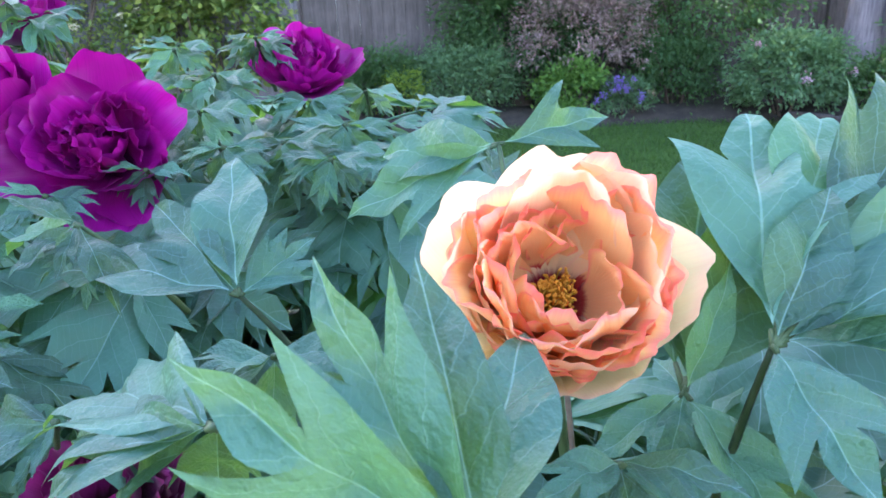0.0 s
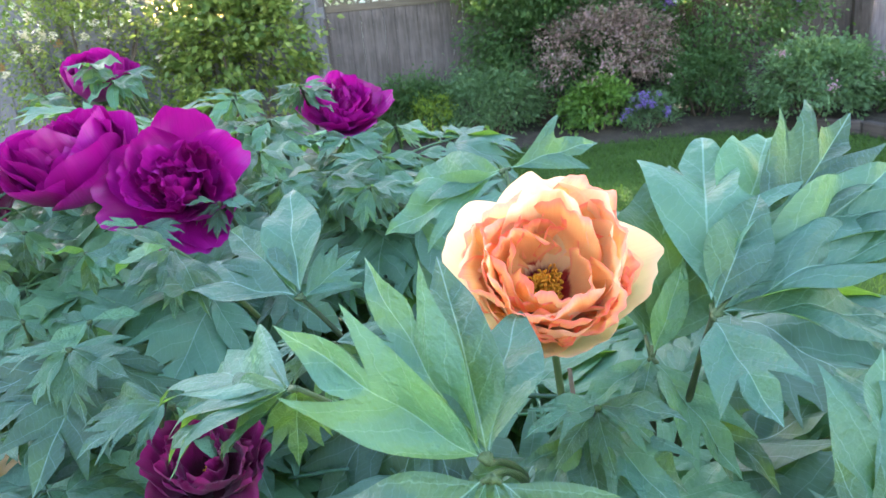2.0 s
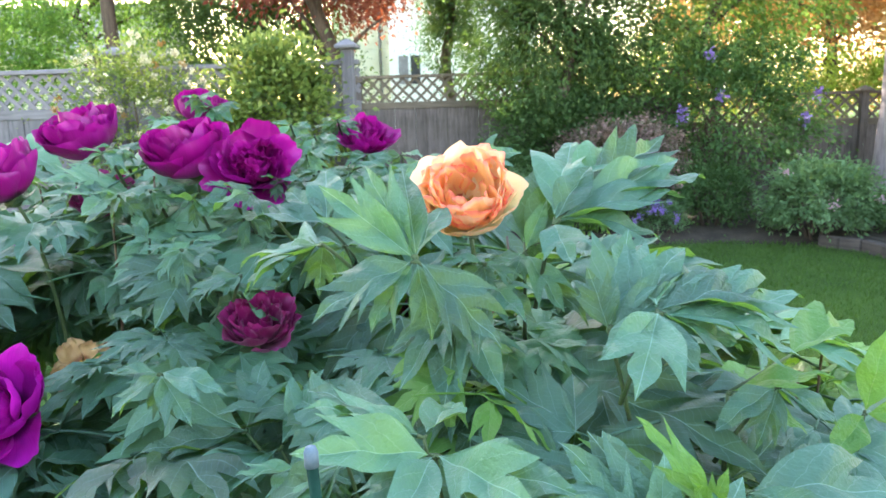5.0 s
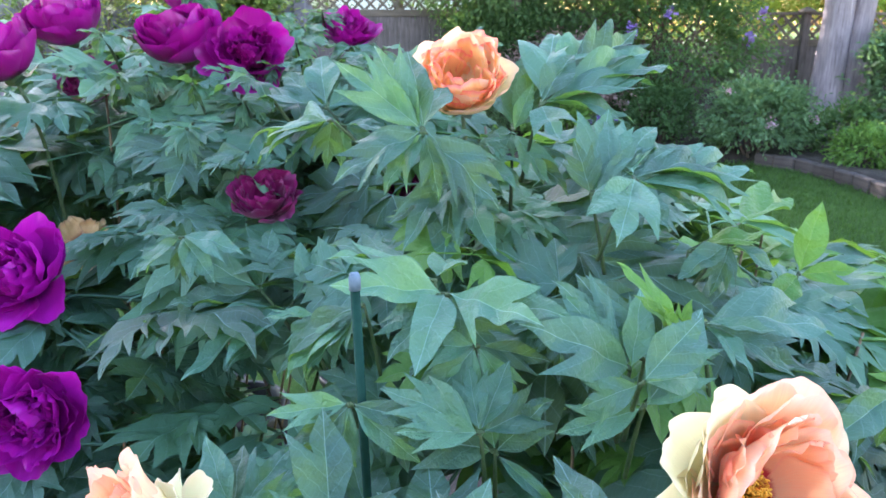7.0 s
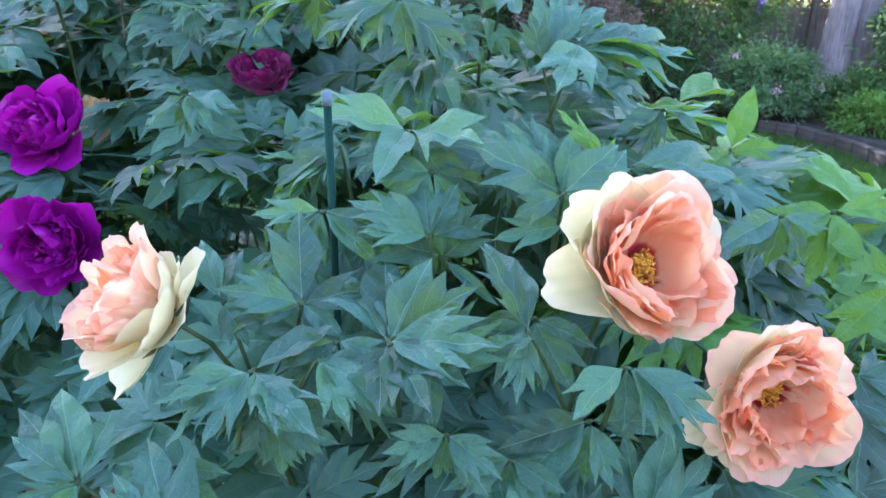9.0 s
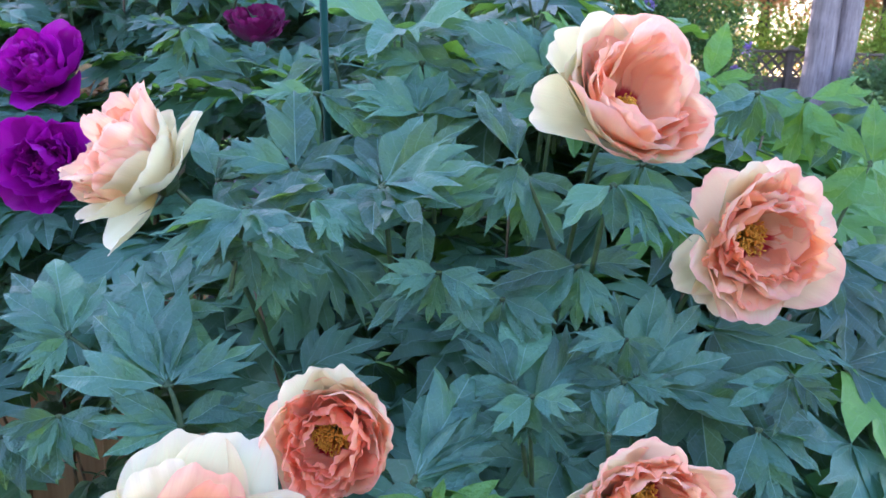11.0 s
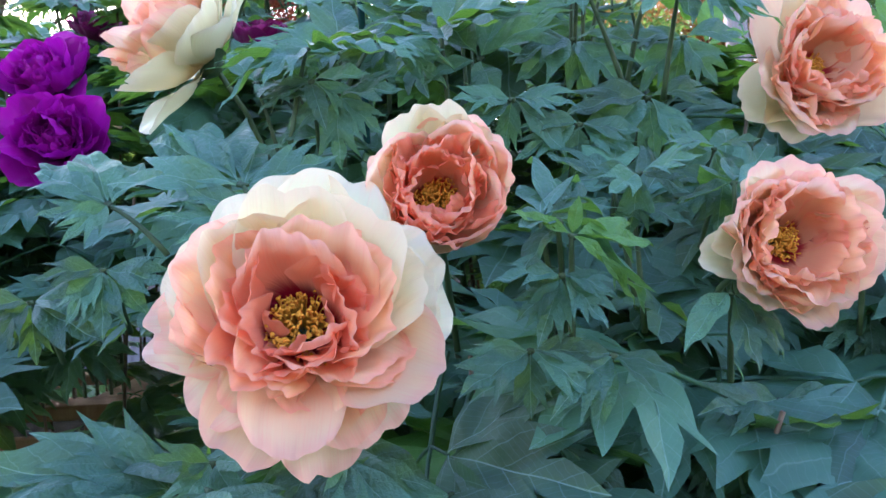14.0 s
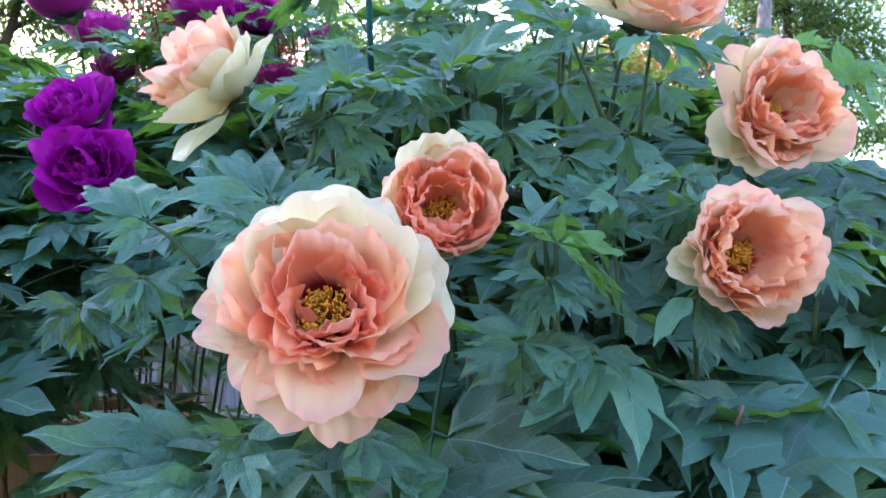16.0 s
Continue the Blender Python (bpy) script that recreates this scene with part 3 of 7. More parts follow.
FLOWERS["pale"] = [(4, 0.90, 0.46, -14, 44, 0.30, 0.010, 0.10, "CREAM"), (7, 0.98, 0.48, 8, 58, 0.30, 0.012, 0.10, "CREAM"), (9, 1.00, 0.44, 24, 56, 0.28, 0.018, 0.10, "BLUSH"), (10, 0.97, 0.39, 38, 50, 0.28, 0.024, 0.11, "BLUSH"), (10, 0.92, 0.34, 50, 42, 0.30, 0.030, 0.12, "BLUSH"), (7, 0.82, 0.29, 62, 32, 0.30, 0.036, 0.12, "PEACH")]
FLOWERS["faded"] = [(5, 1.00, 0.60, -30, 34, 0.26, 0.04, 0.10, "FADED"), (4, 0.86, 0.50, 10, 44, 0.30, 0.05, 0.10, "FADED")]
FLOWERS["heart"] = [(6, 1.10, 0.52, -4, 62, 0.34, 0.016, 0.08, "MAGENTA"), (7, 1.06, 0.48, 12, 70, 0.36, 0.020, 0.09, "MAGENTA"), (7, 0.92, 0.40, 34, 62, 0.40, 0.028, 0.11, "MAGENTA"), (9, 0.78, 0.30, 52, 56, 0.44, 0.036, 0.12, "MAGENTA"), (10, 0.70, 0.24, 64, 46, 0.46, 0.044, 0.13, "MAGENTA"), (8, 0.60, 0.20, 72, 34, 0.46, 0.05, 0.10, "MAGENTA")]
# The heart style again, in the petal colour brightened for sky light.
FLOWERS["violet"] = [(*w[:-1], "VIOLET") for w in FLOWERS["heart"]]
PETAL_MATS = {"CREAM": CREAM, "BLUSH": BLUSH, "PEACH": PEACH, "APRICOT": APRICOT, "PALE_APRICOT": PALE_APRICOT, "HEART": HEART, "CORAL": CORAL, "MAGENTA": MAGENTA, "VIOLET": VIOLET, "DARK_MAGENTA": DARK_MAGENTA, "FADED": FADED}
PETALS, STAMENS = {}, {}


def calyx_mesh():
    V, F = tube([(0, 0, -0.16), (0, 0, -0.10), (0, 0, -0.02), (0, 0, 0.05)], [0.05, 0.15, 0.17, 0.08], 10)
    for i in range(5):
        a = i * 1.2566
        c, s = math.cos(a), math.sin(a)
        n = len(V)
        for q, w, h in ((0.1, 0.08, -0.08), (0.28, 0.12, -0.07), (0.42, 0.07, 0.0), (0.5, 0.01, 0.05)):
            V += [Vector((c * q - s * w, s * q + c * w, h)), Vector((c * q + s * w, s * q - c * w, h))]
        F += [(n + 2 * k, n + 2 * k + 2, n + 2 * k + 3, n + 2 * k + 1) for k in range(3)]
    return mesh_of("calyx", V, F, STEM)


CALYX = calyx_mesh()


def bloom(plant, at, axis, radius, style, seed, label, spin=0.0, extra=()):
    """A peony bloom on its calyx: radius is half its width, axis the way it faces; extra loose outer petals by clock angle, length, half width, slope."""
    r = random.Random(seed)
    z = Vector(axis).normalized()
    m = Matrix.Translation(at) @ z.to_track_quat("Z", "Y").to_matrix().to_4x4()
    reach = {"open": 1.0, "cup": 0.78, "apricot": 0.78, "bowl": 0.86, "soft": 0.86, "magenta": 0.76, "violet": 0.90, "heart": 0.94, "dark": 0.8, "faded": 1.0, "pale": 0.90}[style]
    k = radius / reach
    head = part_mesh("bloom", CALYX, plant, m @ Matrix.Diagonal((k, k, k, 1)), label)

    def place(me, az, foot, lift, s, rx, ry, rz=0.0):
        pm = Matrix.Rotation(az, 4, 'Z') @ Matrix.Translation((0, foot, lift)) @ Matrix.Rotation(radians(rx), 4, 'X') @ Matrix.Rotation(radians(ry), 4, 'Y') @ Matrix.Rotation(radians(rz), 4, 'Z') @ Matrix.Diagonal((s * r.uniform(0.9, 1.12), s, s, 1))
        part_mesh("petal", me, head, pm)

    for w, (n, L, W, a0, curl, cup, ruf, foot, mat) in enumerate(FLOWERS[style]):
        for i in range(n):
            az = spin + 2 * math.pi * (i + 0.5 * (w % 2)) / n + r.uniform(-0.28, 0.28)
            kind = mat
            if style == "open" and w == 0 and math.cos(az + 0.5) < -0.15:
                kind = "BLUSH"
            if style == "open" and w == 1 and math.cos(az + 0.3) > 0.05:
                kind = "CREAM"
            key = (style, w, (i * 7 + seed) % 6, kind)
            if key not in PETALS:
                PETALS[key] = petal_mesh(L, W, a0, curl, cup, ruf, PETAL_MATS[kind], 31 * w + key[2] * 5 + len(style) * 7, (0.0, 0.06, 0.0, 0.03, 0.09, 0.0)[key[2]], 12 if style in ("cup", "apricot", "magenta", "violet") else 22)
            rough = 1.0 + {"magenta": 0.5, "violet": 0.6, "heart": 0.7, "open": 0.46}.get(style, 0.28) * w
            even = 1 + (0.14 * math.cos(az) - 0.04 * math.sin(az) if style == "open" else 0)
            place(PETALS[key], az, foot, 0.02 * w, even * r.uniform(0.76 if w else 0.90, 1.10), rough * r.uniform(-9, 7), rough * r.uniform(-8, 8), rough * r.uniform(-8, 8))
    for clock, L, W, slope in extra:
        key = ("extra", style, L, W, slope)
        if key not in PETALS:
            PETALS[key] = petal_mesh(L, W, slope, 30, 0.36, 0.013, PALE_APRICOT if style == 'apricot' else CREAM, int(100 * L + slope), 0.04)
        place(PETALS[key], -radians(clock), 0.08, -0.02, 1.0, 0, 0)
    if style not in STAMENS:
        wide = {"open": 0.31, "cup": 0.27, "apricot": 0.17, "bowl": 0.19, "soft": 0.17}.get(style, 0.10)
        STAMENS[style] = stamen_mesh(wide, 0.24, 400 if wide > 0.2 else 170 if wide > 0.12 else 50, 5)
    part_mesh("stamen_tuft", STAMENS[style], head, Matrix.Translation((0, 0, 0.03)), "golden yellow stamens")
    return head


# ---- leafy masses ----
def leaf_cloud(points, outward, size, aspect, r, droop=0.3):
    """Many small folded leaves, one at each point, as vertices and faces."""
    n = len(points)
    d = outward + r.normal(0, 0.55, (n, 3))
    d[:, 2] -= droop
    d /= np.linalg.norm(d, axis=1, keepdims=True)
    u = r.normal(0, 0.5, (n, 3)) + np.array((0, 0, 1.0))
    x = np.cross(d, u)
    x /= np.linalg.norm(x, axis=1, keepdims=True) + 1e-9
    z = np.cross(x, d)
    L = size * r.uniform(0.6, 1.25, (n, 1))
    W = L * aspect
    a = points
    b = points + d * L * 0.45 + x * W * 0.5 + z * W * 0.14
    c = points + d * L - z * L * 0.12
    e = points + d * L * 0.45 - x * W * 0.5 + z * W * 0.14
    V = np.stack([a, b, c, e], axis=1).reshape(-1, 3)
    i = np.arange(n)[:, None] * 4
    F = np.concatenate([i + np.array((0, 1, 2)), i + np.array((0, 2, 3))], axis=0)
    return V, F


def np_mesh(name, V, F, mat):
    me = bpy.data.meshes.new(name)
    me.vertices.add(len(V))
    me.vertices.foreach_set("co", np.asarray(V, dtype=np.float32).ravel())
    me.loops.add(F.size)
    me.loops.foreach_set("vertex_index", np.asarray(F, dtype=np.int32).ravel())
    me.polygons.add(len(F))
    me.polygons.foreach_set("loop_start", np.arange(0, F.size, F.shape[1], dtype=np.int32))
    me.update(calc_edges=True)
    me.materials.append(mat)
    return me


def clumps(centre, radii, n_clumps, per, clump_r, r, hollow=0.55, flat_bottom=True):
    """Points in many clumps over an egg-shaped crown, and the way each looks outwards."""
    d = r.normal(0, 1, (n_clumps, 3))
    d /= np.linalg.norm(d, axis=1, keepdims=True)
    if flat_bottom:
        d[:, 2] = np.where(d[:, 2] < -0.5, -d[:, 2], d[:, 2])
    q = r.uniform(hollow, 1.08, (n_clumps, 1))
    c = d * q * np.array(radii)
    k = r.normal(0, 1, (n_clumps, per, 3)) * clump_r * r.uniform(0.5, 1.3, (n_clumps, 1, 1))
    k[:, :, 2] *= 0.7
    p = (c[:, None, :] + k).reshape(-1, 3)
    o = np.repeat(d, per, axis=0)
    return p + np.array(centre), o


def bush(name, at, radii, mat, leaf, label, category, seed, n_clumps=90, per=45, clump_r=0.12, aspect=0.5, flowers=(), stems=5, wood=None):
    """A shrub: woody stems from the ground, a crown of small leaves, and flowers."""
    r = np.random.default_rng(seed)
    root = empty(name, (at[0], at[1], 0), label=label, category=category)
    c = np.array((0, 0, at[2]))
    V, F = [], []
    for i in range(stems):
        a = i * 6.283 / stems + r.uniform(-0.4, 0.4)
        top = (math.cos(a) * radii[0] * 0.7, math.sin(a) * radii[1] * 0.7, at[2] + radii[2] * r.uniform(0.0, 0.6))
        v, f = tube(bend((math.cos(a) * 0.06, math.sin(a) * 0.06, -0.03), top, 0, 6, (0, 0, 0.25 * top[2])), [0.022 - 0.0025 * q for q in range(7)], 5)
        k = len(V)
        V += v
        F += [tuple(j + k for j in g) for g in f]
    part_mesh("stem", mesh_of("stem", V, F, wood or DARK_BARK), root)
    p, o = clumps(c, radii, n_clumps, per, clump_r, r)
    p[:, 2] = np.maximum(p[:, 2], 0.03)
    v, f = leaf_cloud(p, o, leaf, aspect, r)
    part_mesh("crown", np_mesh("crown", v, f, mat), root)
    for fmat, count, size, fl in flowers:
        for j in range(count):
            d = r.normal(0, 1, 3)
            d[1] = -abs(d[1])
            d[2] = abs(d[2]) * 0.8
            d /= np.linalg.norm(d)
            fp = c + d * np.array(radii) * 1.05
            pts = fp + r.normal(0, size * 0.4, (40, 3))
            v, f = leaf_cloud(pts, np.tile(d, (40, 1)), size * 0.6, 0.8, r, 0.0)
            part_mesh("flower", np_mesh("flower", v, f, fmat), root, None, fl)["kind"] = "stuff"
    return root


def tree(name, at, height, radii, crown_z, mat, leaf, label, seed, trunk_r=0.15, bark=None, n_clumps=200, per=60, clump_r=0.3, aspect=0.5, droop=0.3, limbs=9):
    """A tree: tapered trunk, limbs and a crown of clumps of leaves."""
    r = np.random.default_rng(seed)
    root = empty(name, (at[0], at[1], 0), label=label, category="tree")
    pts = [(r.uniform(-0.05, 0.05) * q, r.uniform(-0.05, 0.05) * q, -0.1 + height * 0.92 * q / 8) for q in range(9)]
    v, f = tube(pts, [trunk_r * (1.25 if q == 0 else 1) * (1 - 0.1 * q) for q in range(9)], 10)
    part_mesh("trunk", mesh_of("trunk", v, f, bark or DARK_BARK), root)
    V, F = [], []
    for i in range(limbs):
        a = i * 2.4
        z0 = crown_z - radii[2] * 0.8 + radii[2] * 1.3 * i / limbs
        end = (math.cos(a) * radii[0] * 0.75, math.sin(a) * radii[1] * 0.75, z0 + radii[2] * 0.3)
        w, g = tube(bend((0, 0, z0), end, 0.2, 5), [trunk_r * 0.35 * (1 - 0.15 * q) for q in range(6)], 6)
        k = len(V)
        V += w
        F += [tuple(j + k for j in h) for h in g]
    part_mesh("limb", mesh_of("limb", V, F, bark or DARK_BARK), root)
    p, o = clumps((0, 0, crown_z), radii, n_clumps, per, clump_r, r, 0.35)
    v, f = leaf_cloud(p, o, leaf, aspect, r, droop)
    part_mesh("crown", np_mesh("crown", v, f, mat), root)
    return root


# ---- ground ----
def ground_sheet():
    n = 60
    xs = np.linspace(-1, 1, n)
    xs = np.sign(xs) * np.abs(xs) ** 3 * 400
    V = [(x, y, 0.0) for y in xs for x in xs]
    F = [(j * n + i, j * n + i + 1, (j + 1) * n + i + 1, (j + 1) * n + i) for j in range(n - 1) for i in range(n - 1)]
    k = Mat("lawn_soil", 0.95, 0.1)
    a = k.noise(1.3, 4, 0.6, k.world())
    b = k.noise(45, 4, 0.7, k.world())
    k.color(k.mix(k.step(k.math("ADD", k.math("MULTIPLY", a, 0.5), k.math("MULTIPLY", b, 0.5)), 0.35, 0.65), (0.03, 0.065, 0.014), (0.065, 0.115, 0.024))).bump(b, 0.02, 0.8)
    ob = new("ground", mesh_of("ground", V, F, k.m))
    return tagged(ob, "shaded green lawn with worn patches", "lawn", kind="structure")


ground_sheet()


def lawn_blades():
    r = np.random.default_rng(4)
    n = 60000
    x = r.uniform(-1.2, 5.5, n)
    y = 0.6 + 8.2 * r.random(n) ** 0.8
    keep = (x > 0.75 - 0.15 * y)
    p = np.stack([x, y, np.zeros(n)], axis=1)[keep]
    o = np.tile(np.array((0.0, 0.0, 1.6)), (len(p), 1))
    v, f = leaf_cloud(p, o, 0.05, 0.16, r, 0.0)
    tagged(new("grass", np_mesh("grass", v, f, GRASS)), "short mown green grass blades", "grass", kind="stuff")


lawn_blades()


def bed(name, x0, x1, front_y, y1, label, seed, front=0.12):
    """A planting bed of dark soil, slightly mounded; front_y gives its near edge along x."""
    r = random.Random(seed)
    nx, ny = max(8, int((x1 - x0) * 4)), 14
    V, F = [], []
    for j in range(ny + 1):
        for i in range(nx + 1):
            u, v = i / nx, j / ny
            x = x0 + u * (x1 - x0)
            y0 = front_y(x)
            rim = min(u, 1 - u, v, 1 - v)
            V.append((x + r.uniform(-.03, .03), y0 + v * (y1 - y0) + 0.06 * math.sin(x * 3) * (1 - v), -0.02 + min(1, rim * 8) * (front + r.uniform(-0.02, 0.02))))
    for j in range(ny):
        for i in range(nx):
            a = j * (nx + 1) + i
            F.append((a, a + 1, a + nx + 2, a + nx + 1))
    return tagged(new(name, mesh_of(name, V, F, SOIL)), label, "garden bed", kind="structure")


def far_bed_front(x):
    return float(np.interp(x, (-7, -0.7, 1.5, 3.4, 3.9, 4.15, 4.3, 4.4, 4.6, 5.2, 7.5), (8.4, 8.45, 8.55, 8.45, 8.3, 7.9, 7.3, 6.4, 5.6, 5.0, 4.5)))


far_bed = bed("bed_1", -7.0, 7.5, far_bed_front, 11.4, "dark bare soil bed along the fence", 1, 0.14)
bed("bed_2", -2.2, 0.95, lambda x: -0.9, 2.2, "dark soil bed under the peonies", 2, 0.05)


def edging_blocks():
    """Low dark timber blocks along the near edge of the far bed, where it turns towards the house."""
    r = random.Random(12)
    line = [Vector((3.75, 8.32, 0)), Vector((4.08, 7.95, 0)), Vector((4.24, 7.3, 0)), Vector((4.33, 6.4, 0)), Vector((4.52, 5.6, 0)), Vector((5.1, 4.95, 0))]
    for a, b in zip(line, line[1:]):
        n = max(1, round((b - a).length / 0.32))
        step = (b - a) / n
        for i in range(n):
            c = a + step * (i + 0.5)
            part("edging_block", block((step.length - 0.012, 0.10, 0.17), (0, 0, 0), 0.014), EDGING, far_bed, "", pose(c.x + r.uniform(-0.015, 0.015), c.y, 0.06, r.uniform(-4, 4), r.uniform(-2, 2), math.degrees(math.atan2(step.y, step.x)) + r.uniform(-3, 3)))


edging_blocks()


def unseen_wall():
    """Unseen plain wall added to close the near side and cut low sky light."""
    ob = part("wall_south", block((16.0, 0.25, 2.6), (0, -4.6, 1.3), 0.01), UNSEEN_WALL_GREY, None)
    return tagged(ob, "plain grey wall added out of view behind the camera", "wall", kind="structure")


unseen_wall()


# ---- fences ----
def lattice(parent, x0, x1, y, z0, z1, mat, pitch, strip=0.035):
    """A panel of crossing diagonal strips, each strip a part."""
    h = z1 - z0
    n = int((x1 - x0 + h) / pitch)
    for sgn, dy in ((1, 0.006), (-1, -0.006)):
        for i in range(n + 1):
            a = x0 - (h if sgn > 0 else 0) + i * pitch
            b = a + h
            lo, hi = max(a, x0), min(b, x1)
            if hi - lo < 0.03:
                continue
            za, zb = ((z0 + lo - a, z0 + hi - a) if sgn > 0 else (z1 - (lo - a), z1 - (hi - a)))
            L = math.hypot(hi - lo, zb - za)
            m = Matrix.Translation(((lo + hi) / 2, y + dy, (za + zb) / 2)) @ Matrix.Rotation(-math.atan2(zb - za, hi - lo), 4, 'Y')
            part("slat", block((L, 0.010, strip), (0, 0, 0), 0.0), mat, parent, "", m)


def fence(name, x0, x1, y, top, lat_h, post_x, post_top, wood, rail, label, pitch=0.085, yaw=0.0, origin=None):
    """Board fence with a lattice top between rails; posts with wide caps."""
    root = empty(name, (0, 0, 0), label=label, category="fence", group="fences round the garden")
    ztop, zlat = top, top - lat_h
    part("rail", block((x1 - x0, 0.09, 0.04), ((x0 + x1) / 2, y, ztop), 0.005), rail, root, "top rail")
    part("rail", block((x1 - x0, 0.05, 0.09), ((x0 + x1) / 2, y + 0.003, zlat - 0.045), 0.004), rail, root)
    part("rail", block((x1 - x0, 0.04, 0.09), ((x0 + x1) / 2, y + 0.05, 0.35), 0.004), rail, root)
    lattice(root, x0, x1, y, zlat, ztop - 0.02, rail, pitch)
    r = random.Random(len(name) + int(y * 10))
    x = x0
    board = block((0.1435, 0.02, zlat - 0.12), (0, 0, (zlat - 0.12) / 2), 0.004)
    me = bpy.data.meshes.new("board")
    board.to_mesh(me)
    board.free()
    me.materials.append(wood)
    while x < x1 - 0.1:
        part_mesh("board", me, root, pose(x + 0.07, y + r.uniform(-0.004, 0.004), 0.06 + r.uniform(-0.01, 0.01), 0, r.uniform(-0.08, 0.08), 0))
        x += 0.145
    for px in post_x:
        p = part("post", block((0.10, 0.10, post_top), (px, y - 0.03, post_top / 2 - 0.05), 0.006), wood, root)
        cap = block((0.19, 0.19, 0.035), (px, y - 0.03, post_top - 0.035), 0.008)
        bmesh.ops.create_cone(cap, cap_ends=True, segments=4, radius1=0.125, radius2=0.02, depth=0.05, matrix=Matrix.Translation((px, y - 0.03, post_top + 0.005)) @ Matrix.Rotation(radians(45), 4, 'Z'))
        part("cap", cap, rail, p)
    return root


fence("garden_fence", -7.0, -1.05, 6.0, 2.08, 0.32, (-5.2, -3.18, -1.14), 2.24, FENCE_WOOD, FENCE_RAIL, "weathered grey board fence with lattice top and capped posts", 0.13)
fence("garden_fence", -2.2, 2.6, 10.0, 2.12, 0.34, (-1.83, 0.5, 2.55), 2.10, BROWN_WOOD, BROWN_RAIL, "dark brown weathered board fence with lattice top", 0.165)
fence("garden_fence", 2.7, 9.0, 10.3, 1.74, 0.34, (5.0, 7.2), 1.80, BROWN_WOOD, BROWN_RAIL, "dark brown board fence with open lattice top", 0.18)


# ---- far houses ----
def far_house():
    y = 24.0
    root = empty("house", (0, y, 0), label="white rendered house with cream siding wing behind the fence", category="house")
    part("wall", block((4.6, 0.3, 6.0), (-1.15, 0.15, 3.0), 0.01), HOUSE_WHITE, root, "white rendered wall")
    for i in range(36):
        part("siding_board", block((1.9, 0.05, 0.15), (-4.4, 0.42, 0.09 + i * 0.165), 0.0, Matrix.Rotation(radians(8), 4, 'X')), HOUSE_CREAM, root)
    part("wall", block((1.9, 0.3, 6.0), (-4.4, 0.62, 3.0), 0.01), HOUSE_CREAM, root, "cream wall behind the siding")
    v, f = tube([(-3.78, 0.28, 0), (-3.78, 0.28, 6.0)], [0.05, 0.05], 8)
    part_mesh("drainpipe", mesh_of("drainpipe", v, f, PIPE_DARK), root)
    w = part("window", block((0.75, 0.06, 1.0), (-2.82, -0.01, 2.92), 0.01), WHITE_PLASTIC, root)
    part("pane", block((0.30, 0.02, 0.88), (-3.0, -0.05, 2.92), 0.002), GLASS, w)
    part("pane", block((0.30, 0.02, 0.88), (-2.62, -0.05, 2.92), 0.002), DARK_GLASS, w)
    roof = block((8.0, 5.0, 0.2), (-2.0, 2.0, 7.0), 0.02, Matrix.Rotation(radians(24), 4, 'X'))
    part("roof", roof, ROOF_GREY, root)


far_house()


def far_shed():
    root = empty("garage", (-13.5, 22, 0), label="far pale building with grey shingled roof", category="building")
    part("wall", block((7.0, 4.0, 3.3), (0, 0, 1.65), 0.02), HOUSE_CREAM, root)
    V = [(-3.8, -2.4, 3.25), (3.8, -2.4, 3.25), (3.8, 0, 5.0), (-3.8, 0, 5.0), (-3.8, 2.4, 3.25), (3.8, 2.4, 3.25)]
    part_mesh("roof", mesh_of("roof", V, [(0, 1, 2, 3), (3, 2, 5, 4), (0, 3, 4), (1, 5, 2), (0, 4, 5, 1)], ROOF_GREY, smooth=False), root)


far_shed()


# ---- trees and shrubs behind ----
def big_trunk():
    root = empty("tree", (5.04, 9.5, 0), label="tall tree with pale grey furrowed bark and forked trunk", category="tree")

    def limb(name, pts, radii):
        v, f = tube(pts, radii, 18)
        r = random.Random(3)
        out = []
        for i, p in enumerate(v):
            c = Vector(pts[i // 18])
            k = 1 + 0.10 * math.sin((i % 18) * 2.1) + r.uniform(-0.04, 0.04)
            out.append(c + (Vector(p) - c) * k)
        part_mesh(name, mesh_of(name, out, f, BARK), root)

    limb("trunk", [(0.0, 0, -0.1), (0.0, 0, 0.3), (0.0, 0, 0.9), (0.02, 0, 1.6), (0.02, 0, 2.4), (0.0, 0, 3.6), (-0.1, 0, 5.5)], [0.34, 0.25, 0.20, 0.18, 0.17, 0.16, 0.12])
    limb("limb", [(0.22, 0.06, -0.1), (0.28, 0.05, 0.8), (0.33, 0.05, 1.7), (0.36, 0.05, 2.4), (0.5, 0.05, 3.6), (0.8, 0.1, 5.6)], [0.2, 0.17, 0.165, 0.16, 0.14, 0.08])
    r = np.random.default_rng(8)
    p, o = clumps((0.3, 0.3, 6.2), (2.6, 2.2, 1.9), 160, 60, 0.3, r, 0.3)
    v, f = leaf_cloud(p, o, 0.09, 0.5, r)
    part_mesh("crown", np_mesh("crown", v, f, SHRUB), root)


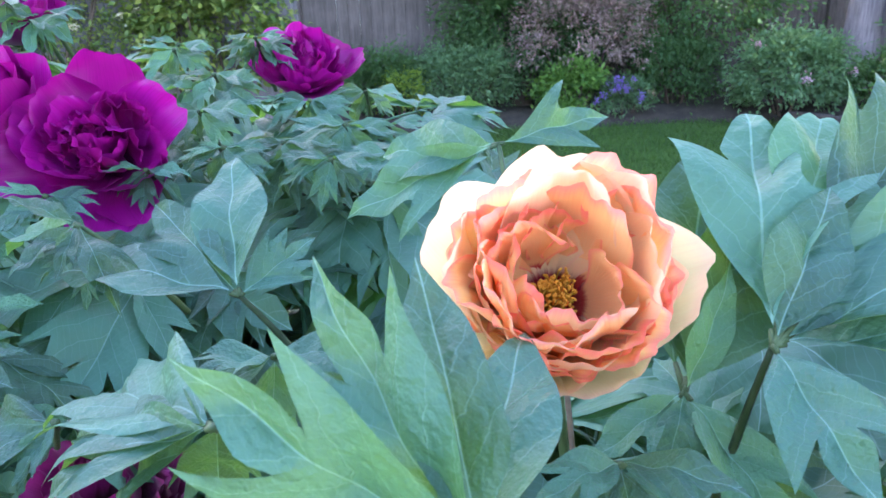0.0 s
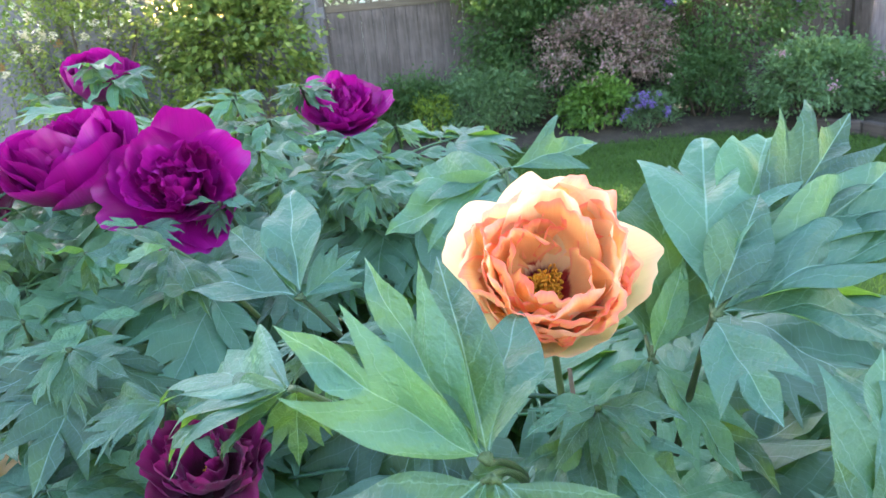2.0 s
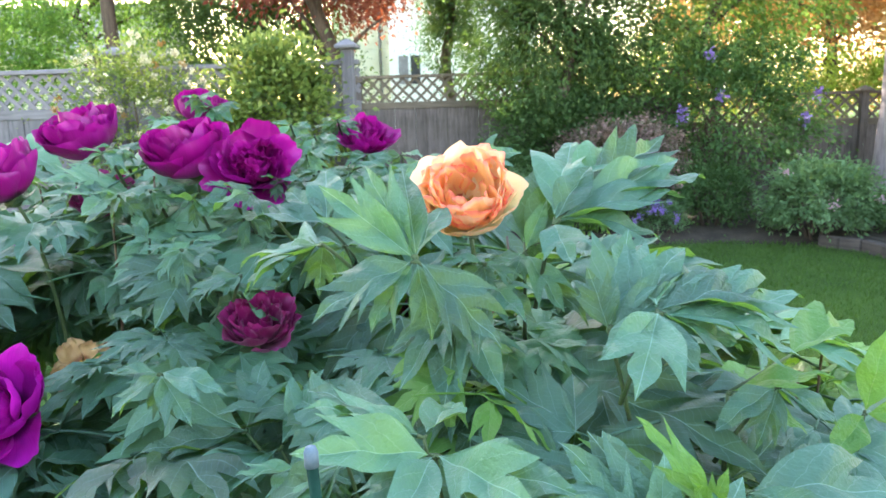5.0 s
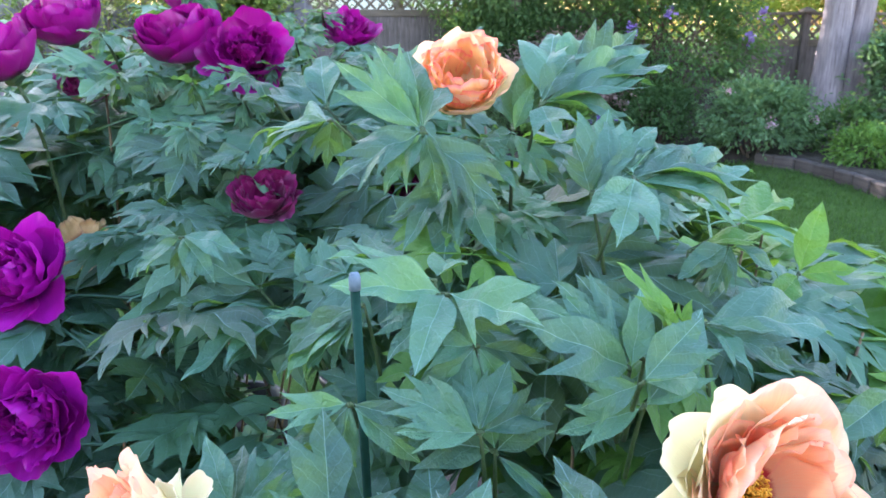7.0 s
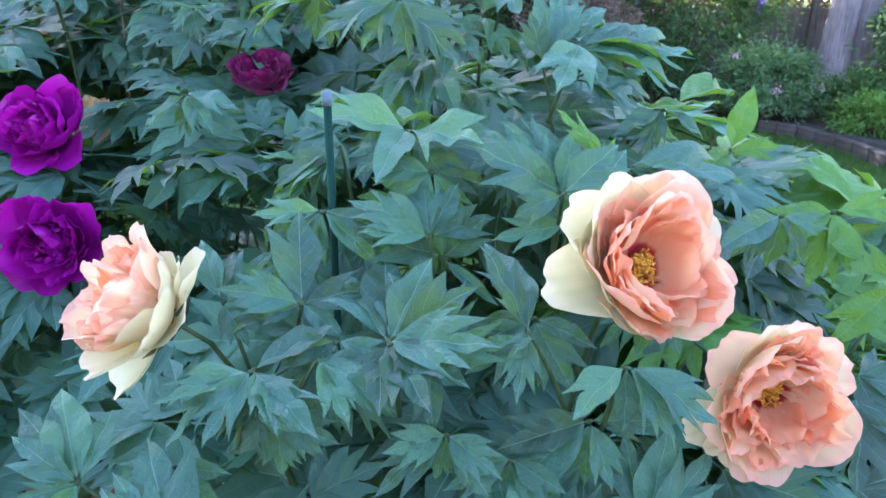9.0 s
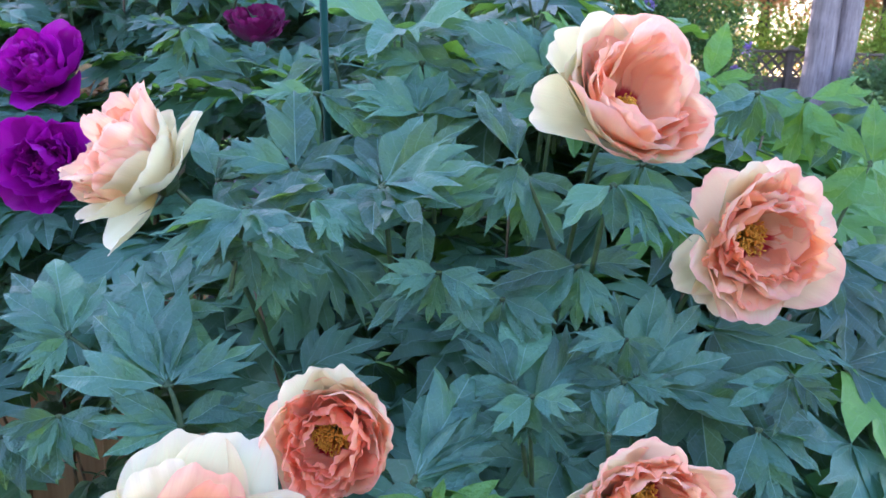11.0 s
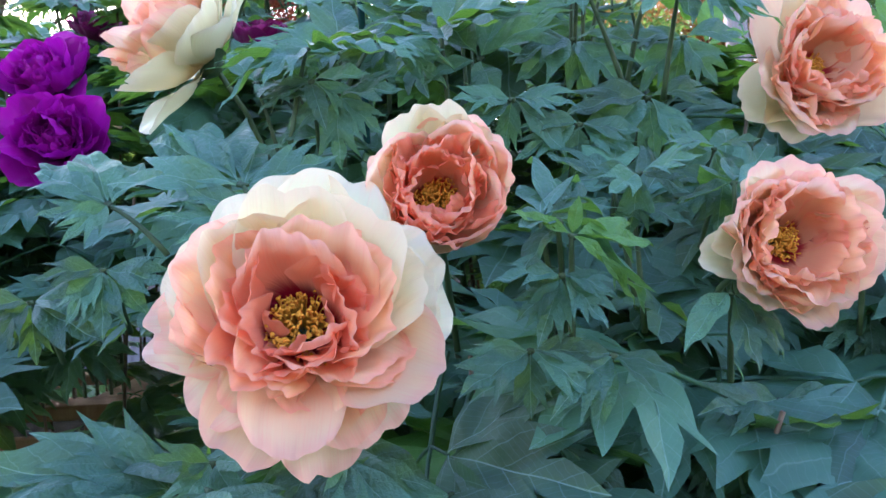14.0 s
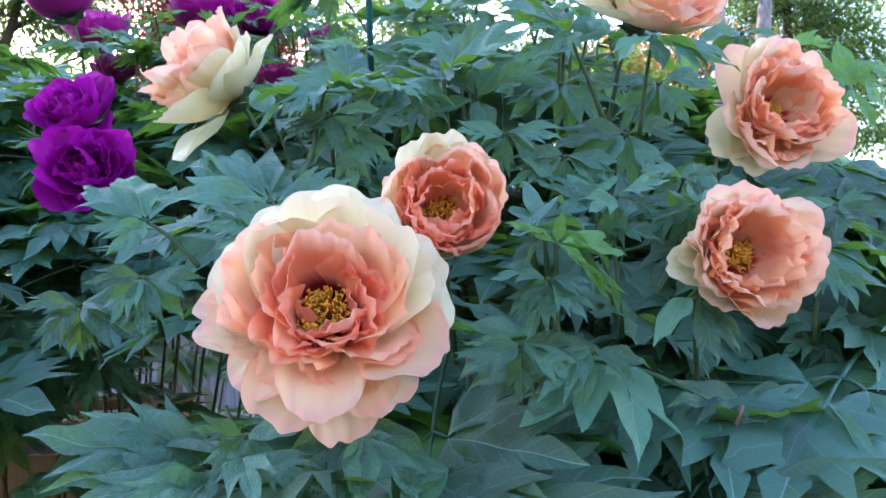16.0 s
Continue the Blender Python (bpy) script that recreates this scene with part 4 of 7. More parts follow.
big_trunk()
tree("tree", (0.95, 9.62), 5.6, (1.15, 0.42, 2.3), 2.75, CONIFER, 0.075, "dense dark green conifer hedge tree", 21, 0.12, None, 480, 110, 0.19, 0.38, 0.6)
tree("tree", (2.85, 9.75), 5.4, (1.5, 0.45, 2.1), 2.8, LILAC_LEAF, 0.075, "leafy green lilac tree with purple blooms", 22, 0.07, None, 290, 75, 0.18, 0.55, 0.4)
tree("tree", (0.6, 12.2), 8.0, (2.2, 1.0, 2.8), 5.2, LILAC_LEAF, 0.10, "tall leafy green tree behind the fence", 20, 0.14, None, 140, 80, 0.22, 0.5, 0.4)
tree("tree", (-0.95, 15.5), 8.0, (0.55, 0.55, 4.0), 4.2, CONIFER, 0.08, "narrow columnar dark conifer", 23, 0.14, None, 360, 110, 0.18, 0.35, 0.5)
tree("tree", (5.6, 13.2), 6.8, (2.9, 1.2, 2.7), 3.6, ORANGE_LEAF, 0.09, "orange-leaved maple glowing behind the fence", 24, 0.12, None, 560, 90, 0.28, 0.55, 0.3)
tree("tree", (-2.5, 10.9), 7.6, (1.2, 1.0, 3.0), 4.5, RED_LEAF, 0.08, "dark red-leaved plum tree behind the fence", 25, 0.16, None, 700, 100, 0.22, 0.6, 0.3)
tree("tree", (-6.0, 11.4), 9.0, (1.8, 1.4, 2.5), 6.4, CONIFER, 0.09, "grey-green conifer behind the fence", 26, 0.16, None, 760, 100, 0.24, 0.4, 0.5)
tree("tree", (7.6, 12.5), 9.0, (1.8, 1.4, 3.6), 5.4, CONIFER, 0.10, "tall dark conifer with bare lower limbs", 29, 0.22, None, 330, 100, 0.30, 0.35, 0.6)
tree("tree", (9.3, 13.6), 7.5, (1.7, 1.2, 2.6), 4.4, LILAC_LEAF, 0.10, "loose leafy green tree behind the fence", 42, 0.09, None, 260, 70, 0.26, 0.55, 0.3)
bush("shrub", (-8.4, 11.5, 1.9), (2.2, 0.8, 1.7), MIDGREEN, 0.075, "sunlit yellow-green hedge behind the fence", "shrub", 27, 300, 70, 0.2)
tree("tree", (-4.3, 12.8), 6.0, (1.8, 0.8, 1.9), 3.7, CONIFER, 0.08, "dark spreading conifer behind the hedge", 47, 0.1, None, 420, 90, 0.22, 0.4, 0.5)
tree("tree", (-8.0, 14.5), 6.4, (2.6, 1.0, 2.2), 4.0, MIDGREEN, 0.09, "light green broadleaf tree behind the hedge", 48, 0.1, None, 420, 80, 0.26, 0.5, 0.4)
bush("shrub", (-4.0, 12.0, 1.6), (1.9, 0.6, 1.7), CONIFER, 0.08, "dark green hedge behind the grey fence", "shrub", 43, 300, 70, 0.2)
bush("shrub", (6.8, 15.8, 2.3), (4.2, 0.8, 2.2), ORANGE_LEAF, 0.11, "tall orange-leaved hedge behind the garden", "shrub", 49, 420, 70, 0.26)
bush("shrub", (6.2, 12.0, 1.3), (3.0, 0.6, 1.15), LIME, 0.07, "sunlit yellow-green hedge behind the lattice", "shrub", 44, 300, 70, 0.2)
bush("shrub", (1.8, 12.6, 1.4), (2.2, 0.6, 1.3), MIDGREEN, 0.08, "green hedge behind the brown fence", "shrub", 46, 240, 70, 0.2)
bush("shrub", (3.0, 9.5, 1.35), (1.15, 0.4, 1.1), SHRUB, 0.06, "lilac bush with a few purple blooms", "shrub", 28, 210, 65, 0.13, 0.55, ((PURPLE_BLOOM, 6, 0.09, "lilac flower cluster"),))
bush("shrub", (-1.72, 5.72, 1.42), (0.55, 0.26, 0.82), ROSE_LEAF, 0.062, "dense climbing rose on the fence, sun highlights put into its leaf colour", "shrub", 29, 130, 60, 0.10, 0.6)
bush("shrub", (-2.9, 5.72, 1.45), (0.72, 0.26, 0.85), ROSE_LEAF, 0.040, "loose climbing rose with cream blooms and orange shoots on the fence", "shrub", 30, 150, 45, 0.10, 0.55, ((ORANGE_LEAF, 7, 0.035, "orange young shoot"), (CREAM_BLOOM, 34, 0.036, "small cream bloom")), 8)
bush("shrub", (0.95, 9.6, 1.0), (0.95, 0.3, 1.0), SHRUB, 0.065, "dense dark green shrub against the fence", "shrub", 41, 260, 90, 0.14, 0.4)
bush("shrub", (1.62, 9.3, 0.92), (0.86, 0.42, 0.58), PINKISH, 0.040, "dusty pink flowering shrub in the far bed", "shrub", 31, 200, 70, 0.075, 0.6)
bush("shrub", (0.2, 9.2, 0.42), (0.75, 0.4, 0.42), SHRUB_BLUE, 0.05, "low leafy green shrub in the bed", "shrub", 32, 200, 60, 0.11)
bush("shrub", (-0.75, 9.2, 0.42), (0.5, 0.35, 0.42), SHRUB, 0.05, "dark green perennial in the bed", "shrub", 45, 140, 60, 0.10)
bush("shrub", (-0.48, 8.95, 0.36), (0.22, 0.2, 0.34), LIME, 0.045, "bright yellow-green shrub in the bed", "shrub", 33, 45, 45, 0.06)
bush("shrub", (1.5, 8.95, 0.34), (0.40, 0.26, 0.32), MIDGREEN, 0.075, "light green leafy perennial in the bed", "shrub", 34, 70, 40, 0.08)
bush("shrub", (2.75, 9.2, 0.45), (0.5, 0.35, 0.45), SHRUB, 0.045, "dark feathery green shrub in the bed", "shrub", 35, 160, 60, 0.10)
bush("shrub", (3.8, 8.55, 0.46), (0.62, 0.42, 0.48), SHRUB_BLUE, 0.06, "leafy green herbaceous peony with a pink bloom", "shrub", 36, 180, 60, 0.09, 0.5, ((PINK_BLOOM, 3, 0.07, "pale pink bloom"),))
bush("shrub", (5.72, 8.8, 0.8), (0.55, 0.45, 0.85), SHRUB_BLUE, 0.10, "broad-leaved rhododendron bush in the far bed", "shrub", 37, 120, 45, 0.11, 0.42)
bush("shrub", (2.05, 8.85, 0.22), (0.3, 0.2, 0.25), SHRUB_BLUE, 0.05, "low clump with violet blue flowers in the bed", "shrub", 38, 50, 40, 0.07, 0.3, ((PURPLE_BLOOM, 12, 0.05, "violet blue flower"),), 3)
bush("shrub", (4.75, 7.7, 0.26), (0.36, 0.36, 0.28), MIDGREEN, 0.06, "low green perennial inside the bed edging", "shrub", 50, 60, 45, 0.08)
bush("shrub", (5.25, 6.8, 0.30), (0.45, 0.45, 0.32), SHRUB_BLUE, 0.06, "low bluish green perennial inside the bed edging", "shrub", 51, 70, 45, 0.09)
bush("shrub", (4.85, 8.5, 0.34), (0.40, 0.30, 0.36), SHRUB, 0.06, "dark green perennial at the foot of the tree", "shrub", 52, 70, 45, 0.09)
bush("shrub", (6.6, 9.0, 0.25), (0.35, 0.25, 0.35), SHRUB_BLUE, 0.06, "clump of blue flowers and grey leaves in the bed", "shrub", 39, 50, 40, 0.07, 0.3, ((PURPLE_BLOOM, 12, 0.07, "violet blue flower"),), 3)


# ---- the tree peonies ----
ROOTS = {"peach": Vector((0.24, 0.10, 0)), "magenta": Vector((-0.55, 0.75, 0))}
PLANTS = {
    "peach": empty("tree_peony", ROOTS["peach"], label="tall tree peony with peach and cream ruffled blooms", category="tree peony"),
    "magenta": empty("tree_peony", ROOTS["magenta"], label="tall tree peony with deep magenta double blooms", category="tree peony"),
}
BLOOMS = []


def local(which, m):
    return Matrix.Translation(-ROOTS[which]) @ m


def stem(which, top, foot=None, r0=0.008, r1=0.003, mat=None, out=None):
    """A stem from the crown of the plant up to a bloom or shoot tip."""
    a = Vector(foot) if foot else ROOTS[which] + Vector(((top[0] - ROOTS[which][0]) * 0.25, (top[1] - ROOTS[which][1]) * 0.25, -0.02))
    pts = bend(a, top, 0, 9, out or (Vector(top) - a).cross(Vector((0, 0, 1))) * 0.10 + Vector((0, 0, -0.02 * (Vector(top) - a).length)))
    v, f = tube([p - ROOTS[which] for p in pts], [r0 + (r1 - r0) * i / 9 for i in range(10)], 7)
    part_mesh("stem", mesh_of("stem", v, f, mat or STEM), PLANTS[which])


def flower(which, at, axis, radius, style, seed, label, spin=0.0, extra=()):
    """A bloom whose stamens lie at a place, on its own stem."""
    axis = Vector(axis).normalized()
    base = Vector(at) - axis * radius * 0.22
    bloom(PLANTS[which], base - ROOTS[which], axis, radius, style, seed, label, spin, extra)
    foot = base - axis * radius * 0.16
    root = ROOTS[which]
    turn = Vector((foot.x + 0.25 * (root.x - foot.x), max(foot.y + 0.06, foot.y + 0.8 * (root.y - foot.y)), foot.z - 0.12))
    start = root + Vector(((foot.x - root.x) * 0.25, (foot.y - root.y) * 0.25, -0.02))
    stem(which, foot, None, 0.0048, 0.0028, None, turn - (start + foot) / 2)
    BLOOMS.append((Vector(at), axis, radius, which))


flower("peach", (0.130, 0.40, 1.542), (0.0, -0.74, 0.67), 0.066, "apricot", 1, "apricot ruffled cup-shaped bloom with golden stamens", 0, ((100, 1.06, 0.52, 22), (-12, 1.16, 0.36, 50), (16, 1.14, 0.32, 50)))
flower("peach", (0.360, -0.144, 1.272), (0.30, -0.78, 0.50), 0.085, "soft", 23, "peach and cream bloom with a pale back petal", 0.3, ((-60, 1.10, 0.44, 10), (-98, 1.14, 0.46, 2), (-30, 1.04, 0.42, 18)))
flower("peach", (0.508, -0.140, 1.141), (0.08, -0.97, 0.14), 0.081, "bowl", 3, "salmon peach bloom with ruffled petals", 0.1, ((-118, 1.05, 0.38, 0), (-140, 0.95, 0.36, 4), (-25, 1.0, 0.36, 22)))
flower("peach", (0.092, -0.350, 1.004), (0.02, -0.95, 0.26), 0.056, "cup", 4, "small coral peach cupped bloom", 0, ((10, 1.1, 0.46, 26), (-28, 1.06, 0.46, 28), (40, 1.0, 0.42, 30)))
flower("peach", (0.354, -0.359, 0.960), (0.10, -0.98, 0.06), 0.062, "bowl", 5, "salmon bloom half open beside dark leaves", 0.7, ((-100, 1.02, 0.32, 2), (-80, 0.95, 0.30, 8), (-55, 1.0, 0.36, 22)))
flower("peach", (-0.002, -0.449, 0.925), (0.06, -0.92, 0.40), 0.089, "open", 6, "large open cream and salmon bloom with golden stamens", 0, ((-34, 0.98, 0.44, 30), (2, 1.06, 0.50, 32), (38, 1.04, 0.48, 30), (72, 0.98, 0.44, 18)))
flower("peach", (-0.144, -0.115, 1.188), (-0.68, -0.36, 0.58), 0.087, "pale", 7, "pale pink and cream bloom seen from its side", 0)
flower("magenta", (-0.235, 0.685, 1.574), (0.16, -0.80, 0.50), 0.074, "heart", 8, "deep magenta double bloom with a dark heart")
flower("magenta", (-0.355, 0.72, 1.585), (-0.15, -0.45, 0.85), 0.076, "magenta", 9, "bright magenta rounded double bloom")
flower("magenta", (-0.095, 0.93, 1.605), (0.25, -0.45, 0.82), 0.066, "heart", 10, "magenta bloom half hidden by leaves")
flower("magenta", (-0.65, 0.92, 1.610), (-0.1, -0.35, 0.9), 0.080, "magenta", 11, "magenta bloom held above the leaves")
flower("magenta", (-0.60, 0.58, 1.560), (-0.3, -0.3, 0.88), 0.072, "magenta", 12, "magenta rounded bloom at the edge of the shrub")
flower("magenta", (-0.172, 0.468, 1.357), (0.1, -0.40, 0.85), 0.058, "dark", 13, "purple-magenta bloom in the shade of leaves, the shade put into its colour")
flower("magenta", (-0.495, 0.36, 1.278), (-0.1, -0.80, 0.55), 0.078, "violet", 14, "magenta double bloom low on the shrub, sky light put into its colour")
flower("magenta", (-0.416, 0.20, 1.150), (0.1, -0.95, 0.25), 0.076, "violet", 15, "wide open magenta bloom with ragged petals, sky light put into its colour")
flower("magenta", (-0.43, 0.95, 1.665), (0.2, -0.3, 0.9), 0.05, "magenta", 16, "small magenta bloom behind the others")
flower("magenta", (-0.60, 0.85, 1.50), (0.1, -0.5, 0.8), 0.06, "dark", 17, "magenta bloom under a leaf, shade put into its colour")
flower("magenta", (0.021, 0.70, 1.330), (0.2, -0.5, 0.8), 0.045, "dark", 18, "ragged magenta bloom deep in the leaves, shade put into its colour")
flower("magenta", (-0.535, 0.62, 1.262), (0.15, -0.55, 0.65), 0.054, "faded", 19, "faded tan bloom with limp petals")
flower("magenta", (-0.77, 0.90, 1.41), (0.0, -0.85, 0.3), 0.03, "faded", 20, "pale spent bloom among leaves")


def leaf_at(which, base, tip, mesh_i, up=(0, 0, 1), fresh=False, width=1.0):
    me = (FRESH_MESHES if fresh else LEAF_MESHES)[mesh_i % (3 if fresh else 9)]
    part_mesh("leaf", me, PLANTS[which], local(which, frame_on(base, tip, up, width)))


def hero_leaf(which, hub, foot, up, tips, fresh=False):
    """One leaf on its stalk: leaflets spread from the hub to their tips."""
    hub, foot = Vector(hub), Vector(foot)
    if (foot - hub).length > 0.11:
        foot = hub + (foot - hub).normalized() * 0.11
    r = random.Random(round(hub.x * 9173 + hub.y * 3391 + hub.z * 771))
    V, F = tube([p - hub for p in bend(foot, hub, 0.01, 6)], [0.0028, 0.0027, 0.0026, 0.0024, 0.0022, 0.002, 0.0018], 6)
    blades = []
    for tip, shape, width in tips:
        if shape == "four":
            shape, width = r.choice(("fan", "broad", "fanl", "fanr")), 0.9 * width
        tip = Vector(tip)
        d = (tip - hub).length
        base = hub.lerp(tip, max(0.05, 1 - 0.185 / d))
        width = min(width, 0.55 + 0.5 * width)
        v, f = tube([Vector(), base - hub], [0.0022, 0.0016], 5)
        n = len(V)
        V += v
        F += [tuple(i + n for i in q) for q in f]
        blades.append((base, tip, shape, width))
    leaf = part_mesh("leaf", mesh_of("leaf_stalk", V, F, STEM), PLANTS[which], Matrix.Translation(hub - ROOTS[which]))
    for base, tip, shape, width in blades:
        u = Vector(up) + Vector((r.uniform(-0.25, 0.25), r.uniform(-0.12, 0.12), r.uniform(-0.1, 0.1)))
        m = Matrix.Translation(-hub) @ frame_on(base, tip, u, width)
        part_mesh("leaflet", leaflet_mesh(shape, r.choice((0.12, 0.28, 0.48)), LEAF_FRESH if fresh else LEAF, r.randrange(3)), leaf, m)


OPENINGS = ((Vector((-0.20, -0.28, 0.95)), Vector((-0.60, 0.52, 0.68))), (Vector((-0.22, -0.22, 0.81)), Vector((-0.46, 0.52, 0.66))))
HOLLOW = Vector((0.31, -0.07, 1.105))


def clear_of_blooms(p):
    """True where a leaf would not stand before or inside a bloom, nor in the dark hollow of the shrub."""
    h = Vector(p) - HOLLOW
    if (h.x / 0.18) ** 2 + (h.y / 0.25) ** 2 + (h.z / 0.13) ** 2 < 1:
        return False
    for a, b in OPENINGS:
        t = max(0.0, min(1.0, (Vector(p) - a).dot(b - a) / (b - a).length_squared))
        if (Vector(p) - a.lerp(b, t)).length < 0.06:
            return False
    for c, axis, r, _ in BLOOMS:
        d = Vector(p) - c
        along = d.dot(axis)
        side = (d - axis * along).length
        if -r * 0.5 < along < 0.5 and side < r * 1.35 + along * 0.2:
            return False
    return True


def canopy(x, y):
    """Height of the leafy outside of the two shrubs."""
    back = (1.50, 1.50, 1.46, 1.40) if x > 0.0 else (1.56, 1.63, 1.65, 1.57)
    z = float(np.interp(y, (-0.6, -0.45, -0.38, -0.25, -0.15, 0.05, 0.2, 0.4, 0.6, 0.8, 1.05, 1.4), (0.55, 0.74, 0.84, 0.98, 1.14, 1.26, 1.36, 1.46, *back)))
    if x < -0.1:
        z -= min(0.16, (-0.1 - x) * 0.9) * max(0.0, 1 - max(0.0, y - 0.2) / 0.4)
    if x > 0.45:
        z -= 0.55 * (x - 0.45)
    return z


def shoot(which, top, n, seed, size=0.24, fresh=0.0, lift=0.2, cap=True):
    """A leafy shoot: leaves in a loose spiral round the upper stem."""
    r = random.Random(seed)
    a = r.uniform(0, 6.28)
    for i in range(n):
        a += 2.4 + r.uniform(-0.3, 0.3)
        back = 0.01 + 0.04 * i + r.uniform(0, 0.02)
        base = Vector(top) + (ROOTS[which] - Vector(top)).normalized() * back
        d = Vector((math.cos(a), math.sin(a), lift + r.uniform(-0.35, 0.2) - 0.04 * i)).normalized()
        tip = base + d * size * r.uniform(0.8, 1.25)
        if cap and tip.z > canopy(tip.x, tip.y) - 0.01:
            tip.z = canopy(tip.x, tip.y) - r.uniform(0.01, 0.10)
        if not (clear_of_blooms(tip) and clear_of_blooms(base.lerp(tip, 0.6))):
            continue
        leaf_at(which, base, tip, r.randrange(90), (r.uniform(-0.55, 0.55), r.uniform(-0.95, 0.25), 1), r.random() < fresh, r.uniform(0.95, 1.25))


for i, (c, axis, rad, which) in enumerate(list(BLOOMS)):
    shoot(which, c - axis * rad * 1.2 - Vector((0, 0, 0.05)), 4, 100 + i, 0.21, 0, 0.0)


def fill(which, x0, x1, y0, y1, n, seed, size=0.24, fresh=0.0, depth=0.35, cap=True, top=0.0):
    """Leafy shoots over a stretch of the plan, under the outside of the shrub."""
    r = random.Random(seed)
    for i in range(n):
        x, y = r.uniform(x0, x1), r.uniform(y0, y1)
        z = canopy(x, y) + top - 0.05 - depth * r.random() ** 1.5
        p = Vector((x, y, z))
        if not clear_of_blooms(p) or (x < -0.03 and y < -0.24):
            continue
        if i % 2 == 0:
            stem(which, p, None, 0.0042, 0.0022, WOODY)
        shoot(which, p, r.randint(3, 5), seed * 50 + i, size, fresh, 0.15, cap)


fill("peach", -0.25, 0.70, -0.10, 0.75, 22, 1, 0.28)
fill("peach", -0.28, 0.62, -0.42, -0.08, 13, 2, 0.27, 0.04)
fill("peach", -0.20, 0.60, -0.32, -0.12, 8, 7, 0.28, 0.03, 0.5)
fill("peach", -0.30, 0.70, -0.38, 0.3, 10, 3, 0.3, 0.1, 0.6)
fill("peach", -0.28, 0.60, -0.42, -0.22, 12, 9, 0.27, 0.02, 0.45)
fill("magenta", -1.35, -0.05, 0.55, 1.35, 38, 4, 0.24)
fill("magenta", -1.2, -0.20, 0.30, 0.7, 17, 8, 0.24)
fill("magenta", -0.95, -0.28, -0.05, 0.5, 26, 5, 0.24, 0, 0.65)
fill("peach", 0.50, 0.95, 0.05, 0.8, 22, 6, 0.26, 0.85, 0.4)
fill("magenta", -1.3, -0.4, 0.75, 1.3, 18, 11, 0.24, 0, 1.0)
fill("peach", 0.1, 0.6, 0.3, 0.8, 10, 12, 0.26, 0.5, 0.3)
for k, (x, y, z, n, size) in enumerate(((-0.46, 0.92, 1.67, 4, 0.15), (-0.14, 0.88, 1.60, 4, 0.16), (-0.52, 0.70, 1.55, 4, 0.17), (-0.30, 0.62, 1.50, 5, 0.125), (-0.10, 0.70, 1.50, 5, 0.18), (-0.02, 0.95, 1.55, 4, 0.17), (-0.20, 0.78, 1.54, 5, 0.18), (-0.75, 0.80, 1.55, 4, 0.18), (-0.16, 0.92, 1.62, 3, 0.15), (-0.10, 0.88, 1.52, 5, 0.20), (-0.56, 0.80, 1.57, 4, 0.17), (-0.30, 0.85, 1.53, 5, 0.19), (-0.42, 0.80, 1.52, 4, 0.18), (-0.70, 0.85, 1.55, 4, 0.18), (0.02, 0.80, 1.47, 4, 0.18), (-0.34, 0.48, 1.40, 4, 0.12), (-0.25, 0.52, 1.38, 4, 0.12), (-0.42, 0.54, 1.41, 4, 0.13))):
    shoot("magenta", Vector((x, y, z)), n, 700 + k, 1.25 * size, 0, 0.1, False)
for k, (x, y, z, fresh) in enumerate(((0.344, 0.24, 1.34, 0.3), (0.43, 0.23, 1.29, 0.6), (0.48, 0.16, 1.28, 0.6), (0.07, 0.26, 1.36, 0.2), (0.20, 0.26, 1.35, 0.3), (0.66, 0.06, 1.20, 0.7))):
    shoot("peach", Vector((x, y, z)), 5, 760 + k, 0.19, fresh, 0.1)


# ---- the leaves that stand nearest, each on its stalk ----
hero_leaf("peach", (0.084, 0.24, 1.508), (0.13, 0.42, 1.36), (0.0, -0.97, 0.25), [((-0.019, 0.243, 1.594), "four", 0.85), ((0.016, 0.292, 1.611), "four", 0.85), ((0.067, 0.306, 1.61), "lance", 0.95), ((0.105, 0.334, 1.569), "lance", 1.25)])
hero_leaf("peach", (0.15, 0.36, 1.46), (0.13, 0.42, 1.36), (0, -0.35, 1), [((0.1, 0.27, 1.43), "three", 0.9), ((0.2, 0.27, 1.44), "three", 0.9), ((0.15, 0.25, 1.41), "five", 0.9), ((0.22, 0.33, 1.42), "lance", 1.1)])
hero_leaf("peach", (0.12, 0.38, 1.42), (0.13, 0.42, 1.3), (0, -0.35, 1), [((0.05, 0.27, 1.37), "three", 0.9), ((0.17, 0.25, 1.36), "five", 0.9), ((0.11, 0.25, 1.34), "lance", 1.1), ((0.03, 0.33, 1.38), "lance", 1.1)])
hero_leaf("peach", (0.14, 0.34, 1.33), (0.13, 0.38, 1.2), (0, -0.35, 1), [((0.06, 0.24, 1.28), "three", 0.9), ((0.2, 0.22, 1.27), "five", 0.9), ((0.13, 0.22, 1.26), "three", 1.0)])
hero_leaf("peach", (0.284, 0.22, 1.435), (0.33, 0.25, 1.25), (0, -0.75, 0.65), [((0.267, 0.24, 1.5), "four", 1.3), ((0.322, 0.3, 1.529), "four", 1.3), ((0.381, 0.3, 1.519), "four", 1.1), ((0.376, 0.24, 1.486), "four", 1.1)])
hero_leaf("peach", (0.317, 0.05, 1.299), (0.33, 0.15, 1.1), (0, -0.75, 0.65), [((0.224, 0.08, 1.377), "four", 1.0), ((0.256, 0.1, 1.382), "lance", 1.2), ((0.304, 0.08, 1.359), "four", 1.0), ((0.214, 0.04, 1.345), "lance", 1.2)])
